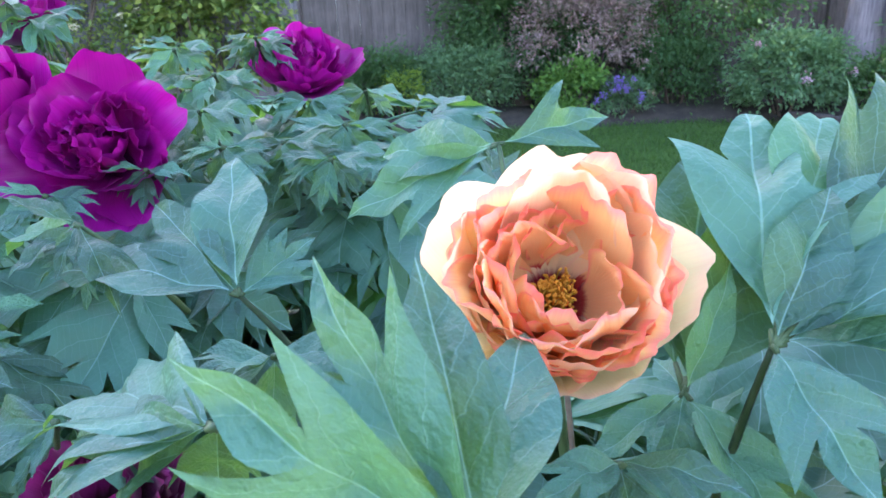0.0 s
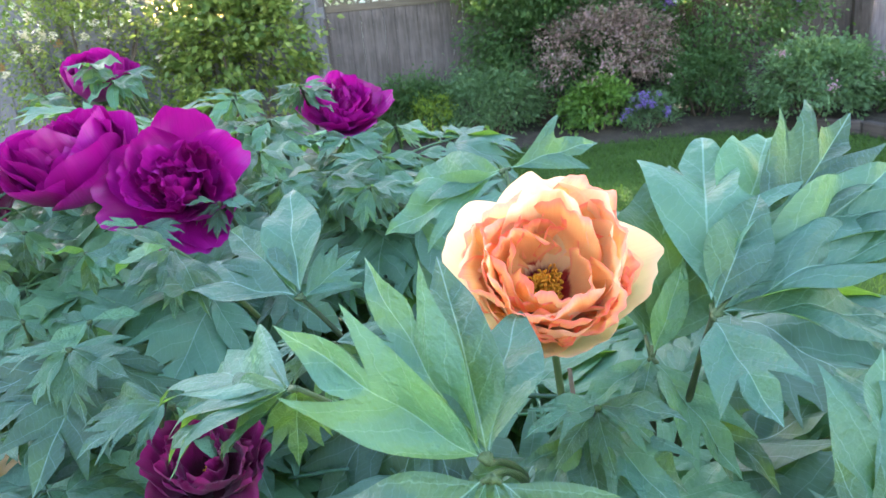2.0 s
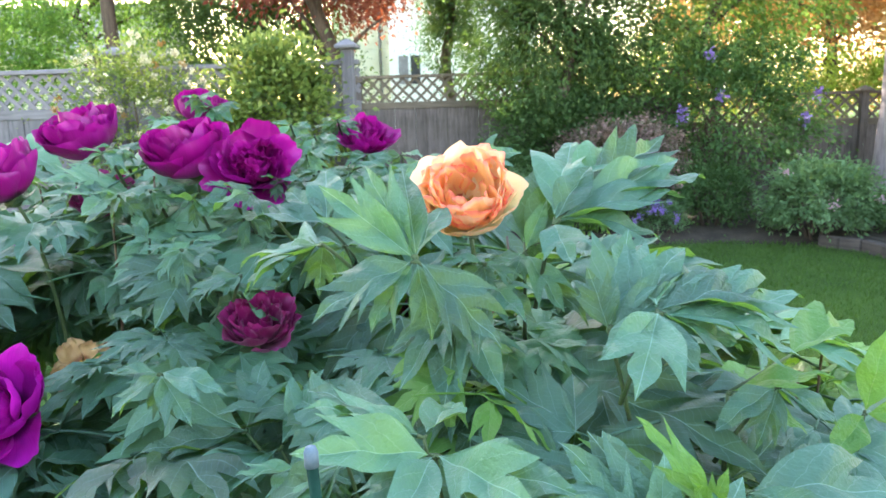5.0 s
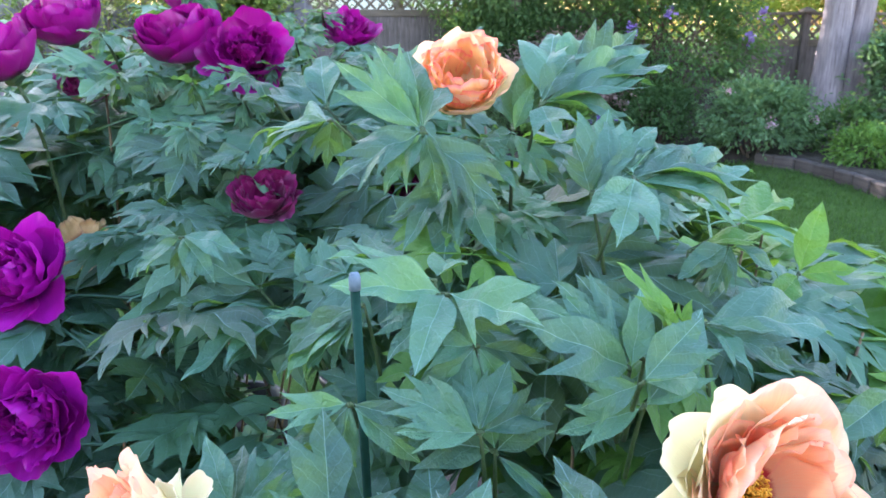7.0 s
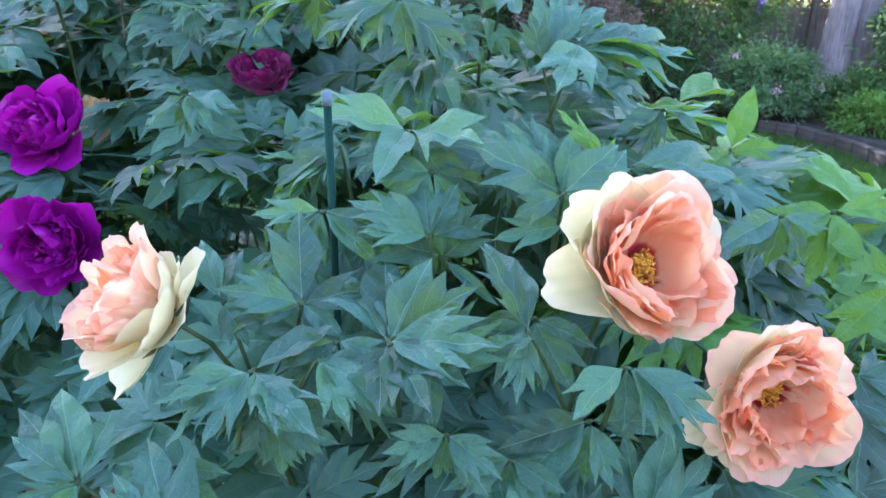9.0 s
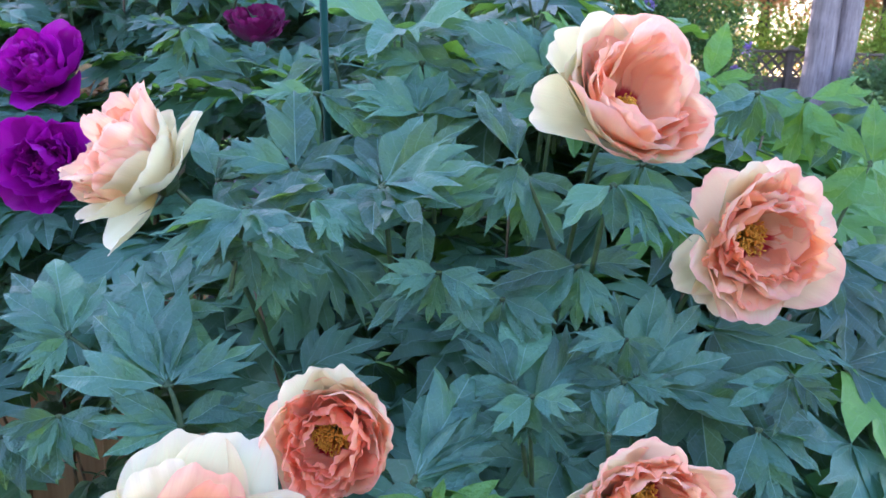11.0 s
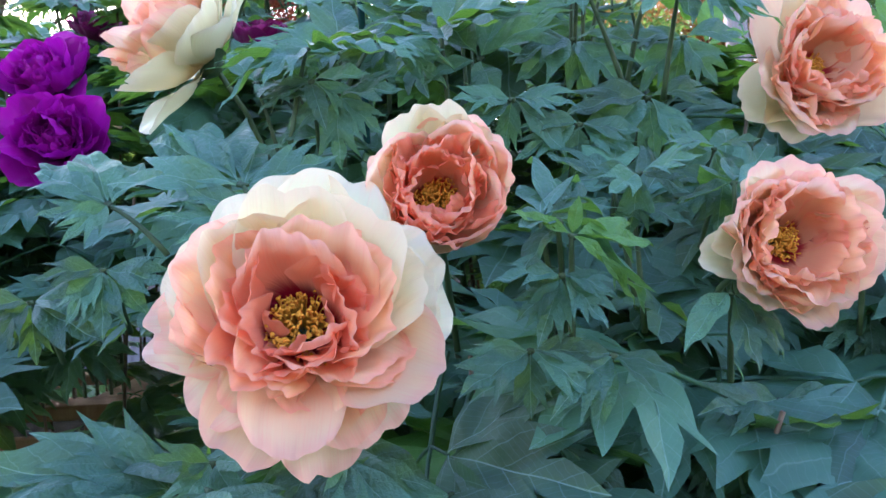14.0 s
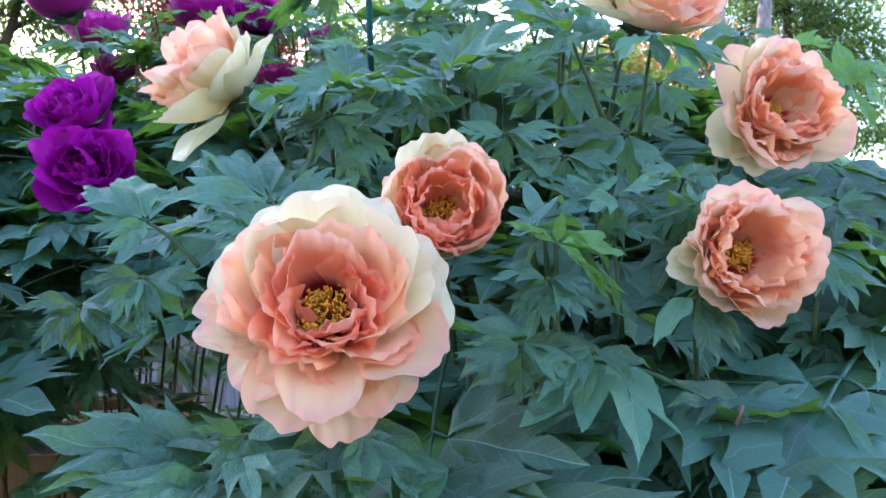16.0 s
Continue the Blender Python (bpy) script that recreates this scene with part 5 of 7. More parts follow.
hero_leaf("peach", (0.458, 0.22, 1.375), (0.35, 0.25, 1.2), (0, -0.35, 1), [((0.519, 0.2, 1.343), "four", 0.9), ((0.428, 0.18, 1.326), "four", 1.0), ((0.381, 0.18, 1.347), "lance", 1.2)])
hero_leaf("peach", (0.306, 0.0, 1.271), (0.3, 0.1, 1.0), (0, -0.75, 0.65), [((0.219, -0.02, 1.254), "four", 1.0), ((0.261, 0.02, 1.302), "four", 1.1), ((0.371, 0.02, 1.325), "four", 1.1), ((0.388, 0.06, 1.355), "lance", 1.3)])
hero_leaf("peach", (0.146, -0.02, 1.254), (0.17, 0.05, 1.0), (0, -0.75, 0.65), [((0.069, -0.04, 1.269), "four", 1.0), ((0.052, 0.0, 1.3), "four", 1.0), ((0.132, 0.03, 1.309), "four", 1.0), ((0.175, 0.03, 1.309), "lance", 1.2), ((0.224, 0.02, 1.272), "four", 1.0)])
hero_leaf("peach", (0.085, 0.226, 1.51), (0.13, 0.42, 1.36), (0, -0.55, 0.8), [((-0.022, 0.18, 1.466), "fan", 1.0), ((0.035, 0.19, 1.447), "broadl", 1.05), ((0.107, 0.19, 1.436), "broad", 0.9), ((0.178, 0.2, 1.426), "fan", 0.95)])
hero_leaf("peach", (0.203, 0.392, 1.485), (0.2, 0.36, 1.25), (0, -0.75, 0.65), [((0.197, 0.573, 1.581), "fan", 0.8), ((0.253, 0.536, 1.6), "lance", 1.3), ((0.265, 0.471, 1.583), "broadr", 1.3), ((0.231, 0.403, 1.554), "lance", 0.9)])
hero_leaf("peach", (0.203, 0.392, 1.485), (0.2, 0.36, 1.25), (0, -0.35, 1), [((0.246, 0.32, 1.432), "broad", 0.9), ((0.279, 0.33, 1.412), "toothr", 0.9), ((0.144, 0.36, 1.463), "left", 1.0), ((0.184, 0.35, 1.461), "broadl", 1.2)])
hero_leaf("peach", (0.237, 0.365, 1.527), (0.2, 0.37, 1.35), (0, -0.75, 0.65), [((0.27, 0.52, 1.634), "tooth", 1.1), ((0.288, 0.423, 1.599), "lance", 1.2), ((0.348, 0.557, 1.633), "broadr", 1.0), ((0.408, 0.54, 1.624), "fan", 0.75), ((0.411, 0.47, 1.601), "lance", 0.8)])
hero_leaf("peach", (0.237, 0.365, 1.527), (0.2, 0.37, 1.35), (0, -0.35, 1), [((0.446, 0.487, 1.587), "broadl", 0.8), ((0.406, 0.42, 1.57), "broad", 0.6), ((0.372, 0.38, 1.526), "broadr", 0.9), ((0.249, 0.28, 1.494), "broad", 1.15)])
hero_leaf("peach", (-0.073, 0.504, 1.505), (0.1, 0.45, 1.3), (0, -0.75, 0.65), [((-0.101, 0.6, 1.597), "lance", 1.25), ((-0.025, 0.55, 1.533), "fan", 1.0), ((-0.162, 0.58, 1.568), "left", 0.9)])
hero_leaf("peach", (-0.073, 0.504, 1.505), (0.1, 0.45, 1.3), (0, -0.35, 1), [((-0.213, 0.52, 1.54), "lance", 1.2)])
hero_leaf("magenta", (-0.194, 0.54, 1.55), (-0.1, 0.6, 1.4), (0, -0.35, 1), [((-0.284, 0.569, 1.528), "broadr", 0.8), ((-0.251, 0.552, 1.571), "lance", 0.8), ((-0.223, 0.49, 1.532), "lance", 0.9), ((-0.193, 0.49, 1.53), "broadl", 0.7), ((-0.147, 0.48, 1.516), "left", 0.8)])
hero_leaf("peach", (-0.04, 0.335, 1.509), (0.1, 0.42, 1.33), (0, -0.35, 1), [((-0.166, 0.45, 1.477), "fan", 0.8), ((-0.157, 0.4, 1.465), "fan", 0.8), ((-0.164, 0.355, 1.465), "fan", 0.75), ((-0.118, 0.353, 1.452), "left", 0.8), ((-0.056, 0.36, 1.441), "fan", 1.0)])
hero_leaf("peach", (0.114, 0.6, 1.584), (0.13, 0.52, 1.45), (0, -0.75, 0.65), [((0.207, 0.626, 1.604), "toothr", 1.1), ((0.013, 0.66, 1.568), "broadl", 1.3), ((-0.015, 0.62, 1.523), "left", 1.0)])
hero_leaf("magenta", (-0.366, 0.56, 1.48), (-0.45, 0.7, 1.3), (0, -0.35, 1), [((-0.416, 0.56, 1.505), "broad", 1.0), ((-0.388, 0.52, 1.48), "broadr", 1.0), ((-0.367, 0.52, 1.468), "lance", 1.0), ((-0.338, 0.55, 1.466), "lance", 1.1), ((-0.413, 0.6, 1.516), "left", 1.0)])
hero_leaf("magenta", (-0.3, 0.56, 1.476), (-0.4, 0.7, 1.3), (0, -0.35, 1), [((-0.324, 0.5, 1.452), "fan", 0.9), ((-0.295, 0.52, 1.425), "lance", 1.1), ((-0.308, 0.6, 1.41), "left", 1.0), ((-0.341, 0.56, 1.482), "broadr", 1.0), ((-0.247, 0.56, 1.483), "lance", 1.0)])
hero_leaf("magenta", (-0.182, 0.44, 1.449), (-0.3, 0.6, 1.25), (0, -0.35, 1), [((-0.248, 0.4, 1.431), "fan", 0.9), ((-0.197, 0.4, 1.43), "broad", 0.9), ((-0.276, 0.46, 1.434), "fan", 0.7)])
hero_leaf("peach", (-0.142, 0.306, 1.281), (-0.03, 0.3, 1.1), (0, -0.5, 0.85), [((-0.268, 0.31, 1.352), "toothR", 1.0), ((-0.14, 0.38, 1.361), "toothl", 1.15), ((-0.258, 0.26, 1.277), "toothL", 1.0)])
hero_leaf("peach", (-0.1, 0.305, 1.26), (-0.03, 0.3, 1.1), (0, -0.5, 0.85), [((-0.057, 0.36, 1.346), "tooth", 1.2), ((-0.204, 0.139, 1.247), "broad", 0.75), ((-0.157, 0.176, 1.229), "lance", 0.9)])
hero_leaf("peach", (0.017, 0.15, 1.321), (0.05, 0.2, 1.1), (0, -0.35, 1), [((-0.11, 0.162, 1.242), "lance", 0.8), ((-0.084, 0.145, 1.232), "broad", 0.8), ((-0.052, 0.12, 1.248), "lance", 0.8), ((-0.029, 0.116, 1.261), "left", 0.9)])
hero_leaf("peach", (0.113, 0.097, 1.354), (0.13, 0.12, 1.15), (0, -0.6, 0.75), [((-0.001, 0.03, 1.393), "broadr", 0.95), ((0.055, 0.012, 1.322), "fan", 1.05), ((0.083, -0.03, 1.342), "lance", 1.0), ((0.171, 0.05, 1.297), "broadl", 1.35), ((0.198, -0.018, 1.372), "toothl", 1.0), ((0.237, 0.019, 1.362), "lance", 0.9)])
hero_leaf("peach", (0.1, 0.12, 1.36), (0.13, 0.12, 1.15), (0, -0.35, 1), [((-0.029, 0.184, 1.391), "toothR", 0.8), ((-0.023, 0.15, 1.391), "broadr", 0.7), ((0.125, 0.25, 1.356), "lance", 1.0)])
hero_leaf("peach", (0.298, 0.03, 1.297), (0.3, 0.1, 1.1), (0, -0.75, 0.65), [((0.267, 0.123, 1.372), "lance", 1.1), ((0.23, 0.061, 1.372), "toothl", 1.0), ((0.199, -0.021, 1.37), "broadl", 1.15), ((0.314, 0.059, 1.375), "lance", 1.2)])
hero_leaf("peach", (0.293, -0.033, 1.314), (0.3, 0.1, 1.1), (0, -0.75, 0.65), [((0.353, -0.004, 1.372), "broadr", 1.5), ((0.237, -0.03, 1.288), "broad", 1.3), ((0.366, 0.0, 1.31), "lance", 1.2)])
hero_leaf("peach", (0.332, 0.21, 1.457), (0.27, 0.25, 1.25), (0, -0.35, 1), [((0.268, 0.16, 1.438), "broadl", 1.0), ((0.296, 0.094, 1.42), "broad", 1.1), ((0.363, 0.16, 1.409), "broadr", 1.2), ((0.434, 0.244, 1.41), "left", 0.9), ((0.329, 0.38, 1.486), "lance", 1.5), ((0.344, 0.379, 1.493), "lance", 1.3)])
hero_leaf("peach", (0.332, 0.22, 1.452), (0.27, 0.25, 1.25), (0, -0.45, 0.9), [((0.499, 0.24, 1.422), "five", 0.7), ((0.52, 0.32, 1.453), "fan", 0.7), ((0.466, 0.289, 1.483), "fan", 0.75), ((0.434, 0.34, 1.488), "fan", 0.9)])
hero_leaf("peach", (0.413, 0.24, 1.359), (0.4, 0.2, 1.1), (0, -0.1, 1), [((0.512, 0.22, 1.398), "right", 1.0), ((0.486, 0.2, 1.345), "lance", 1.0), ((0.643, 0.45, 1.393), "broadl", 0.8)], True)
hero_leaf("peach", (0.597, 0.33, 1.299), (0.55, 0.3, 0.95), (0, -0.75, 0.65), [((0.623, 0.344, 1.4), "lance", 1.2), ((0.663, 0.3, 1.317), "broadr", 1.1), ((0.533, 0.25, 1.284), "lance", 1.0)], True)
hero_leaf("peach", (0.39, 0.1, 1.32), (0.45, 0.1, 1.0), (0, -0.35, 1), [((0.448, 0.05, 1.333), "lance", 0.9), ((0.557, 0.12, 1.324), "broadl", 1.0), ((0.429, 0.03, 1.3), "toothR", 0.8), ((0.48, 0.05, 1.293), "lance", 0.8)])
hero_leaf("peach", (0.35, 0.06, 1.323), (0.3, 0.1, 1.1), (0, -0.75, 0.65), [((0.299, 0.1, 1.397), "broadr", 0.6), ((0.33, 0.03, 1.364), "lance", 0.8), ((0.309, 0.03, 1.377), "lance", 0.7), ((0.359, 0.05, 1.364), "broadl", 0.9)], True)
hero_leaf("peach", (-0.06, -0.31, 1.024), (-0.046, -0.32, 0.986), (0.15, -0.75, 0.6), [((-0.149, -0.269, 1.079), "lance", 0.95), ((-0.133, -0.254, 1.09), "toothR", 0.9), ((-0.124, -0.211, 1.104), "broadr", 1.1), ((-0.163, -0.32, 1.044), "toothR", 1.0), ((0.015, -0.27, 1.052), "fan", 0.75), ((-0.055, -0.25, 1.068), "lance", 1.3)])
hero_leaf("peach", (-0.047, -0.32, 0.991), (-0.044, -0.3, 0.914), (0, -0.75, 0.65), [((-0.12, -0.34, 1.006), "broad", 0.8), ((-0.106, -0.33, 1.03), "lance", 1.0), ((0.001, -0.28, 1.013), "broadr", 1.4), ((0.023, -0.27, 0.99), "lance", 1.1), ((-0.1, -0.36, 0.983), "left", 0.9)])
hero_leaf("peach", (-0.208, -0.19, 1.023), (-0.153, -0.2, 0.974), (0.15, -0.7, 0.6), [((-0.292, -0.138, 1.084), "toothR", 1.0), ((-0.256, -0.121, 1.102), "lance", 1.3), ((-0.284, -0.18, 1.069), "broadl", 1.0), ((-0.266, -0.216, 1.015), "broad", 0.9), ((-0.225, -0.25, 0.995), "fan", 0.85), ((-0.191, -0.13, 1.077), "lance", 1.2)])
hero_leaf("peach", (-0.018, -0.191, 1.165), (-0.036, -0.2, 1.073), (0, -0.35, 1), [((-0.109, -0.22, 1.144), "fan", 0.75), ((-0.1, -0.24, 1.119), "toothr", 0.8), ((0.034, -0.26, 1.151), "fan", 0.9), ((0.055, -0.15, 1.198), "lance", 1.1), ((-0.05, -0.26, 1.13), "broad", 0.9), ((0.059, -0.27, 1.143), "five", 0.8)])
hero_leaf("peach", (0.044, -0.18, 1.174), (-0.008, -0.2, 1.067), (0, -0.35, 1), [((0.087, -0.24, 1.142), "broad", 0.9), ((0.125, -0.22, 1.152), "fan", 0.7), ((0.102, -0.17, 1.174), "lance", 0.8)])
hero_leaf("peach", (0.113, -0.158, 1.185), (0.13, -0.1, 1.0), (0, -0.6, 0.75), [((0.048, -0.059, 1.221), "left", 0.9), ((0.094, -0.023, 1.241), "broadr", 1.2), ((0.151, -0.105, 1.262), "lance", 1.3), ((0.213, -0.231, 1.23), "fan", 0.8), ((0.183, -0.24, 1.195), "broadl", 1.2), ((0.156, -0.26, 1.17), "broad", 0.9), ((0.106, -0.249, 1.17), "toothL", 1.1)])
hero_leaf("peach", (0.114, -0.155, 1.188), (0.13, -0.1, 1.0), (0, -0.75, 0.65), [((0.195, -0.171, 1.257), "toothl", 1.1)])
hero_leaf("peach", (0.336, -0.227, 1.207), (0.33, -0.15, 1.05), (0, -0.35, 1), [((0.282, -0.261, 1.175), "broadr", 1.5), ((0.334, -0.262, 1.16), "lance", 1.2), ((0.385, -0.27, 1.159), "fan", 0.9), ((0.426, -0.25, 1.162), "fan", 0.8)])
hero_leaf("peach", (0.25, -0.2, 1.22), (0.33, -0.15, 1.05), (0, -0.35, 1), [((0.235, -0.255, 1.185), "fan", 0.9), ((0.233, -0.24, 1.229), "broadr", 1.0), ((0.205, -0.15, 1.298), "five", 0.8), ((0.215, -0.1, 1.293), "lance", 1.0)])
hero_leaf("peach", (0.251, -0.266, 1.017), (0.28, -0.25, 0.85), (0, -0.75, 0.65), [((0.196, -0.235, 1.054), "toothl", 0.85), ((0.224, -0.188, 1.079), "left", 0.9), ((0.282, -0.181, 1.077), "broadl", 1.2), ((0.189, -0.27, 1.014), "lance", 1.1), ((0.271, -0.3, 1.003), "broadr", 1.1)])
hero_leaf("peach", (0.265, -0.278, 0.993), (0.28, -0.25, 0.85), (0, -0.75, 0.65), [((0.31, -0.193, 1.054), "lance", 1.2), ((0.337, -0.199, 1.061), "fan", 0.7), ((0.328, -0.24, 1.01), "broad", 0.8), ((0.295, -0.33, 0.986), "broad", 0.9), ((0.244, -0.32, 0.985), "fan", 0.9)])
hero_leaf("peach", (0.38, -0.21, 1.003), (0.4, -0.15, 0.85), (0, -0.75, 0.65), [((0.366, -0.134, 1.084), "toothr", 0.9), ((0.413, -0.138, 1.09), "lance", 1.2), ((0.462, -0.159, 1.081), "broad", 0.8), ((0.486, -0.19, 1.03), "broadl", 1.0), ((0.52, -0.21, 0.982), "broad", 0.7), ((0.34, -0.19, 1.03), "broadr", 1.0)])
hero_leaf("peach", (0.324, -0.345, 1.008), (0.35, -0.28, 0.85), (0, -0.75, 0.65), [((0.339, -0.254, 1.026), "lance", 1.0), ((0.359, -0.264, 1.024), "lance", 1.0), ((0.298, -0.283, 0.999), "broadl", 0.9), ((0.384, -0.307, 1.02), "lance", 1.2)])
hero_leaf("peach", (0.161, -0.39, 0.985), (0.2, -0.3, 0.8), (0, -0.75, 0.65), [((0.195, -0.259, 1.028), "broadr", 0.9), ((0.216, -0.251, 1.035), "toothl", 0.9), ((0.239, -0.306, 1.005), "fan", 0.6), ((0.234, -0.328, 0.977), "lance", 0.7)])
hero_leaf("peach", (0.172, -0.396, 0.983), (0.2, -0.3, 0.8), (0, -0.35, 1), [((0.244, -0.357, 0.966), "fan", 0.8), ((0.252, -0.36, 0.923), "broad", 0.8), ((0.137, -0.43, 0.98), "broadr", 1.5), ((0.139, -0.42, 0.946), "lance", 1.2)])
hero_leaf("peach", (0.493, -0.25, 0.974), (0.5, -0.2, 0.8), (0, -0.35, 1), [((0.457, -0.3, 0.928), "lance", 1.4), ((0.507, -0.29, 0.906), "fan", 1.0), ((0.582, -0.25, 0.962), "lance", 1.2), ((0.417, -0.23, 0.995), "broadr", 0.9), ((0.556, -0.27, 0.942), "lance", 1.1)])
hero_leaf("peach", (-0.107, -0.36, 0.799), (0.02, -0.25, 0.7), (0.0, -0.62, 0.78), [((-0.237, -0.4, 0.842), "broadl", 0.95), ((-0.2, -0.37, 0.861), "broad", 0.8), ((-0.173, -0.35, 0.855), "broadr", 0.9), ((-0.208, -0.43, 0.812), "broad", 0.7), ((-0.136, -0.32, 0.832), "lance", 1.0)])
hero_leaf("peach", (-0.098, -0.4, 0.798), (0.02, -0.25, 0.7), (0.0, -0.5, 0.85), [((-0.18, -0.46, 0.807), "broad", 0.8), ((-0.143, -0.48, 0.8), "broad", 0.8), ((-0.098, -0.47, 0.793), "lance", 1.0)])
hero_leaf("peach", (0.019, -0.4, 0.826), (0.06, -0.28, 0.72), (0, -0.75, 0.65), [((-0.018, -0.45, 0.797), "broad", 0.8), ((0.02, -0.46, 0.789), "lance", 1.2), ((0.06, -0.44, 0.786), "broad", 0.8), ((0.076, -0.4, 0.804), "broadr", 0.9)])
hero_leaf("peach", (-0.067, -0.428, 0.819), (0.0, -0.3, 0.72), (0, -0.35, 1), [((-0.008, -0.47, 0.808), "fan", 0.8), ((-0.051, -0.499, 0.812), "broad", 0.9), ((-0.15, -0.3, 0.815), "fan", 0.7), ((-0.086, -0.47, 0.809), "broadl", 1.0)])
hero_leaf("peach", (0.008, -0.37, 0.838), (0.06, -0.28, 0.72), (0, -0.75, 0.65), [((0.06, -0.44, 0.785), "tooth", 0.8), ((0.077, -0.38, 0.797), "toothR", 0.9), ((0.01, -0.46, 0.788), "lance", 1.0), ((-0.027, -0.45, 0.798), "fan", 0.8)])
hero_leaf("peach", (0.18, -0.313, 0.805), (0.16, -0.22, 0.7), (0, -0.35, 1), [((0.21, -0.37, 0.77), "tooth", 0.9), ((0.239, -0.36, 0.77), "lance", 0.9), ((0.349, -0.27, 0.747), "broad", 0.7), ((0.265, -0.3, 0.81), "broadl", 1.2)])
hero_leaf("peach", (0.153, -0.27, 0.793), (0.16, -0.22, 0.7), (0, -0.75, 0.65), [((0.142, -0.23, 0.85), "lance", 1.4), ((0.228, -0.22, 0.851), "toothl", 1.2), ((0.233, -0.25, 0.827), "broadr", 1.2)])
hero_leaf("peach", (0.179, -0.407, 0.971), (0.19, -0.33, 0.8), (0, -0.75, 0.65), [((0.137, -0.42, 0.99), "lance", 0.8), ((0.186, -0.41, 0.998), "lance", 1.2), ((0.25, -0.38, 0.968), "broadl", 0.9), ((0.234, -0.4, 0.923), "lance", 0.35), ((0.202, -0.42, 0.957), "broadr", 0.8)], True)
hero_leaf("peach", (0.441, -0.232, 0.821), (0.42, -0.1, 0.6), (0, -0.35, 1), [((0.363, -0.332, 0.794), "lance", 1.5), ((0.455, -0.3, 0.729), "lance", 1.3), ((0.544, -0.2, 0.833), "broadl", 0.8), ((0.325, -0.25, 0.828), "lance", 0.35), ((0.559, -0.22, 0.769), "broadr", 1.0)])
hero_leaf("peach", (0.309, -0.363, 0.924), (0.34, -0.28, 0.8), (0, -0.35, 1), [((0.258, -0.4, 0.897), "lance", 1.0), ((0.312, -0.402, 0.87), "broad", 1.0), ((0.347, -0.383, 0.88), "fan", 0.8)])
hero_leaf("peach", (-0.093, -0.04, 1.169), (-0.05, -0.02, 1.0), (0, -0.75, 0.65), [((-0.102, 0.034, 1.216), "lance", 1.0), ((-0.043, 0.02, 1.223), "toothr", 0.9), ((0.005, -0.055, 1.218), "fan", 0.7), ((-0.049, -0.09, 1.14), "fan", 1.0), ((-0.137, 0.02, 1.227), "lance", 1.0)])
hero_leaf("peach", (0.162, 0.0, 1.221), (0.17, 0.05, 1.0), (0, -0.75, 0.65), [((0.068, -0.025, 1.263), "broadl", 1.2), ((0.051, 0.03, 1.286), "toothl", 0.9), ((0.15, 0.03, 1.29), "lance", 1.3), ((0.209, 0.0, 1.275), "broadr", 1.4), ((0.226, -0.06, 1.188), "lance", 0.5)])
hero_leaf("peach", (0.009, -0.08, 1.19), (-0.009, -0.05, 1.103), (0, -0.75, 0.65), [((-0.079, -0.1, 1.219), "fan", 0.9), ((-0.006, -0.02, 1.281), "broadl", 1.3), ((0.089, -0.1, 1.223), "broad", 0.9), ((-0.058, -0.12, 1.173), "broadr", 0.9), ((0.061, -0.13, 1.178), "lance", 0.9)])
hero_leaf("peach", (0.153, -0.15, 1.161), (0.143, -0.1, 1.09), (0, -0.75, 0.65), [((0.103, -0.1, 1.243), "lance", 1.2), ((0.192, -0.12, 1.241), "fan", 0.8), ((0.242, -0.18, 1.211), "broad", 0.7), ((0.162, -0.2, 1.108), "broadr", 1.0), ((0.084, -0.16, 1.141), "lance", 1.0)])
hero_leaf("peach", (0.699, 0.0, 1.211), (0.55, 0.0, 0.8), (0, -0.75, 0.65), [((0.709, 0.02, 1.292), "lance", 1.3), ((0.741, -0.0, 1.249), "broadl", 1.0), ((0.624, 0.0, 1.266), "toothl", 0.9), ((0.727, -0.02, 1.144), "lance", 1.2), ((0.627, -0.02, 1.138), "broadr", 1.0)], True)
hero_leaf("peach", (0.173, -0.4, 0.944), (0.173, -0.34, 0.884), (0, -0.75, 0.65), [((0.121, -0.438, 0.95), "broad", 0.84), ((0.136, -0.419, 0.916), "broad", 0.83), ((0.149, -0.422, 0.901), "fan", 1.01), ((0.197, -0.43, 0.91), "fan", 1.07), ((0.203, -0.427, 0.936), "fanl", 1.01)])
hero_leaf("peach", (0.15, -0.39, 0.892), (0.15, -0.33, 0.832), (0, -0.75, 0.65), [((0.096, -0.393, 0.886), "fan", 0.91), ((0.095, -0.433, 0.873), "broad", 0.98), ((0.145, -0.398, 0.845), "fanl", 0.99), ((0.191, -0.415, 0.863), "broad", 0.96), ((0.195, -0.392, 0.89), "fan", 0.91)])
hero_leaf("peach", (0.212, -0.38, 0.884), (0.212, -0.32, 0.824), (0, -0.75, 0.65), [((0.159, -0.398, 0.893), "lance", 0.94), ((0.159, -0.425, 0.86), "fanl", 0.88), ((0.188, -0.404, 0.835), "lance", 0.94), ((0.237, -0.412, 0.86), "lance", 0.92), ((0.262, -0.388, 0.874), "lance", 0.81)])
hero_leaf("peach", (0.241, -0.2, 1.083), (0.241, -0.14, 1.023), (0, -0.75, 0.65), [((0.182, -0.22, 1.086), "broad", 0.83), ((0.172, -0.214, 1.054), "fan", 0.87), ((0.231, -0.209, 1.023), "fan", 0.88), ((0.282, -0.232, 1.048), "broad", 1.04), ((0.293, -0.231, 1.07), "broadr", 1.09)])
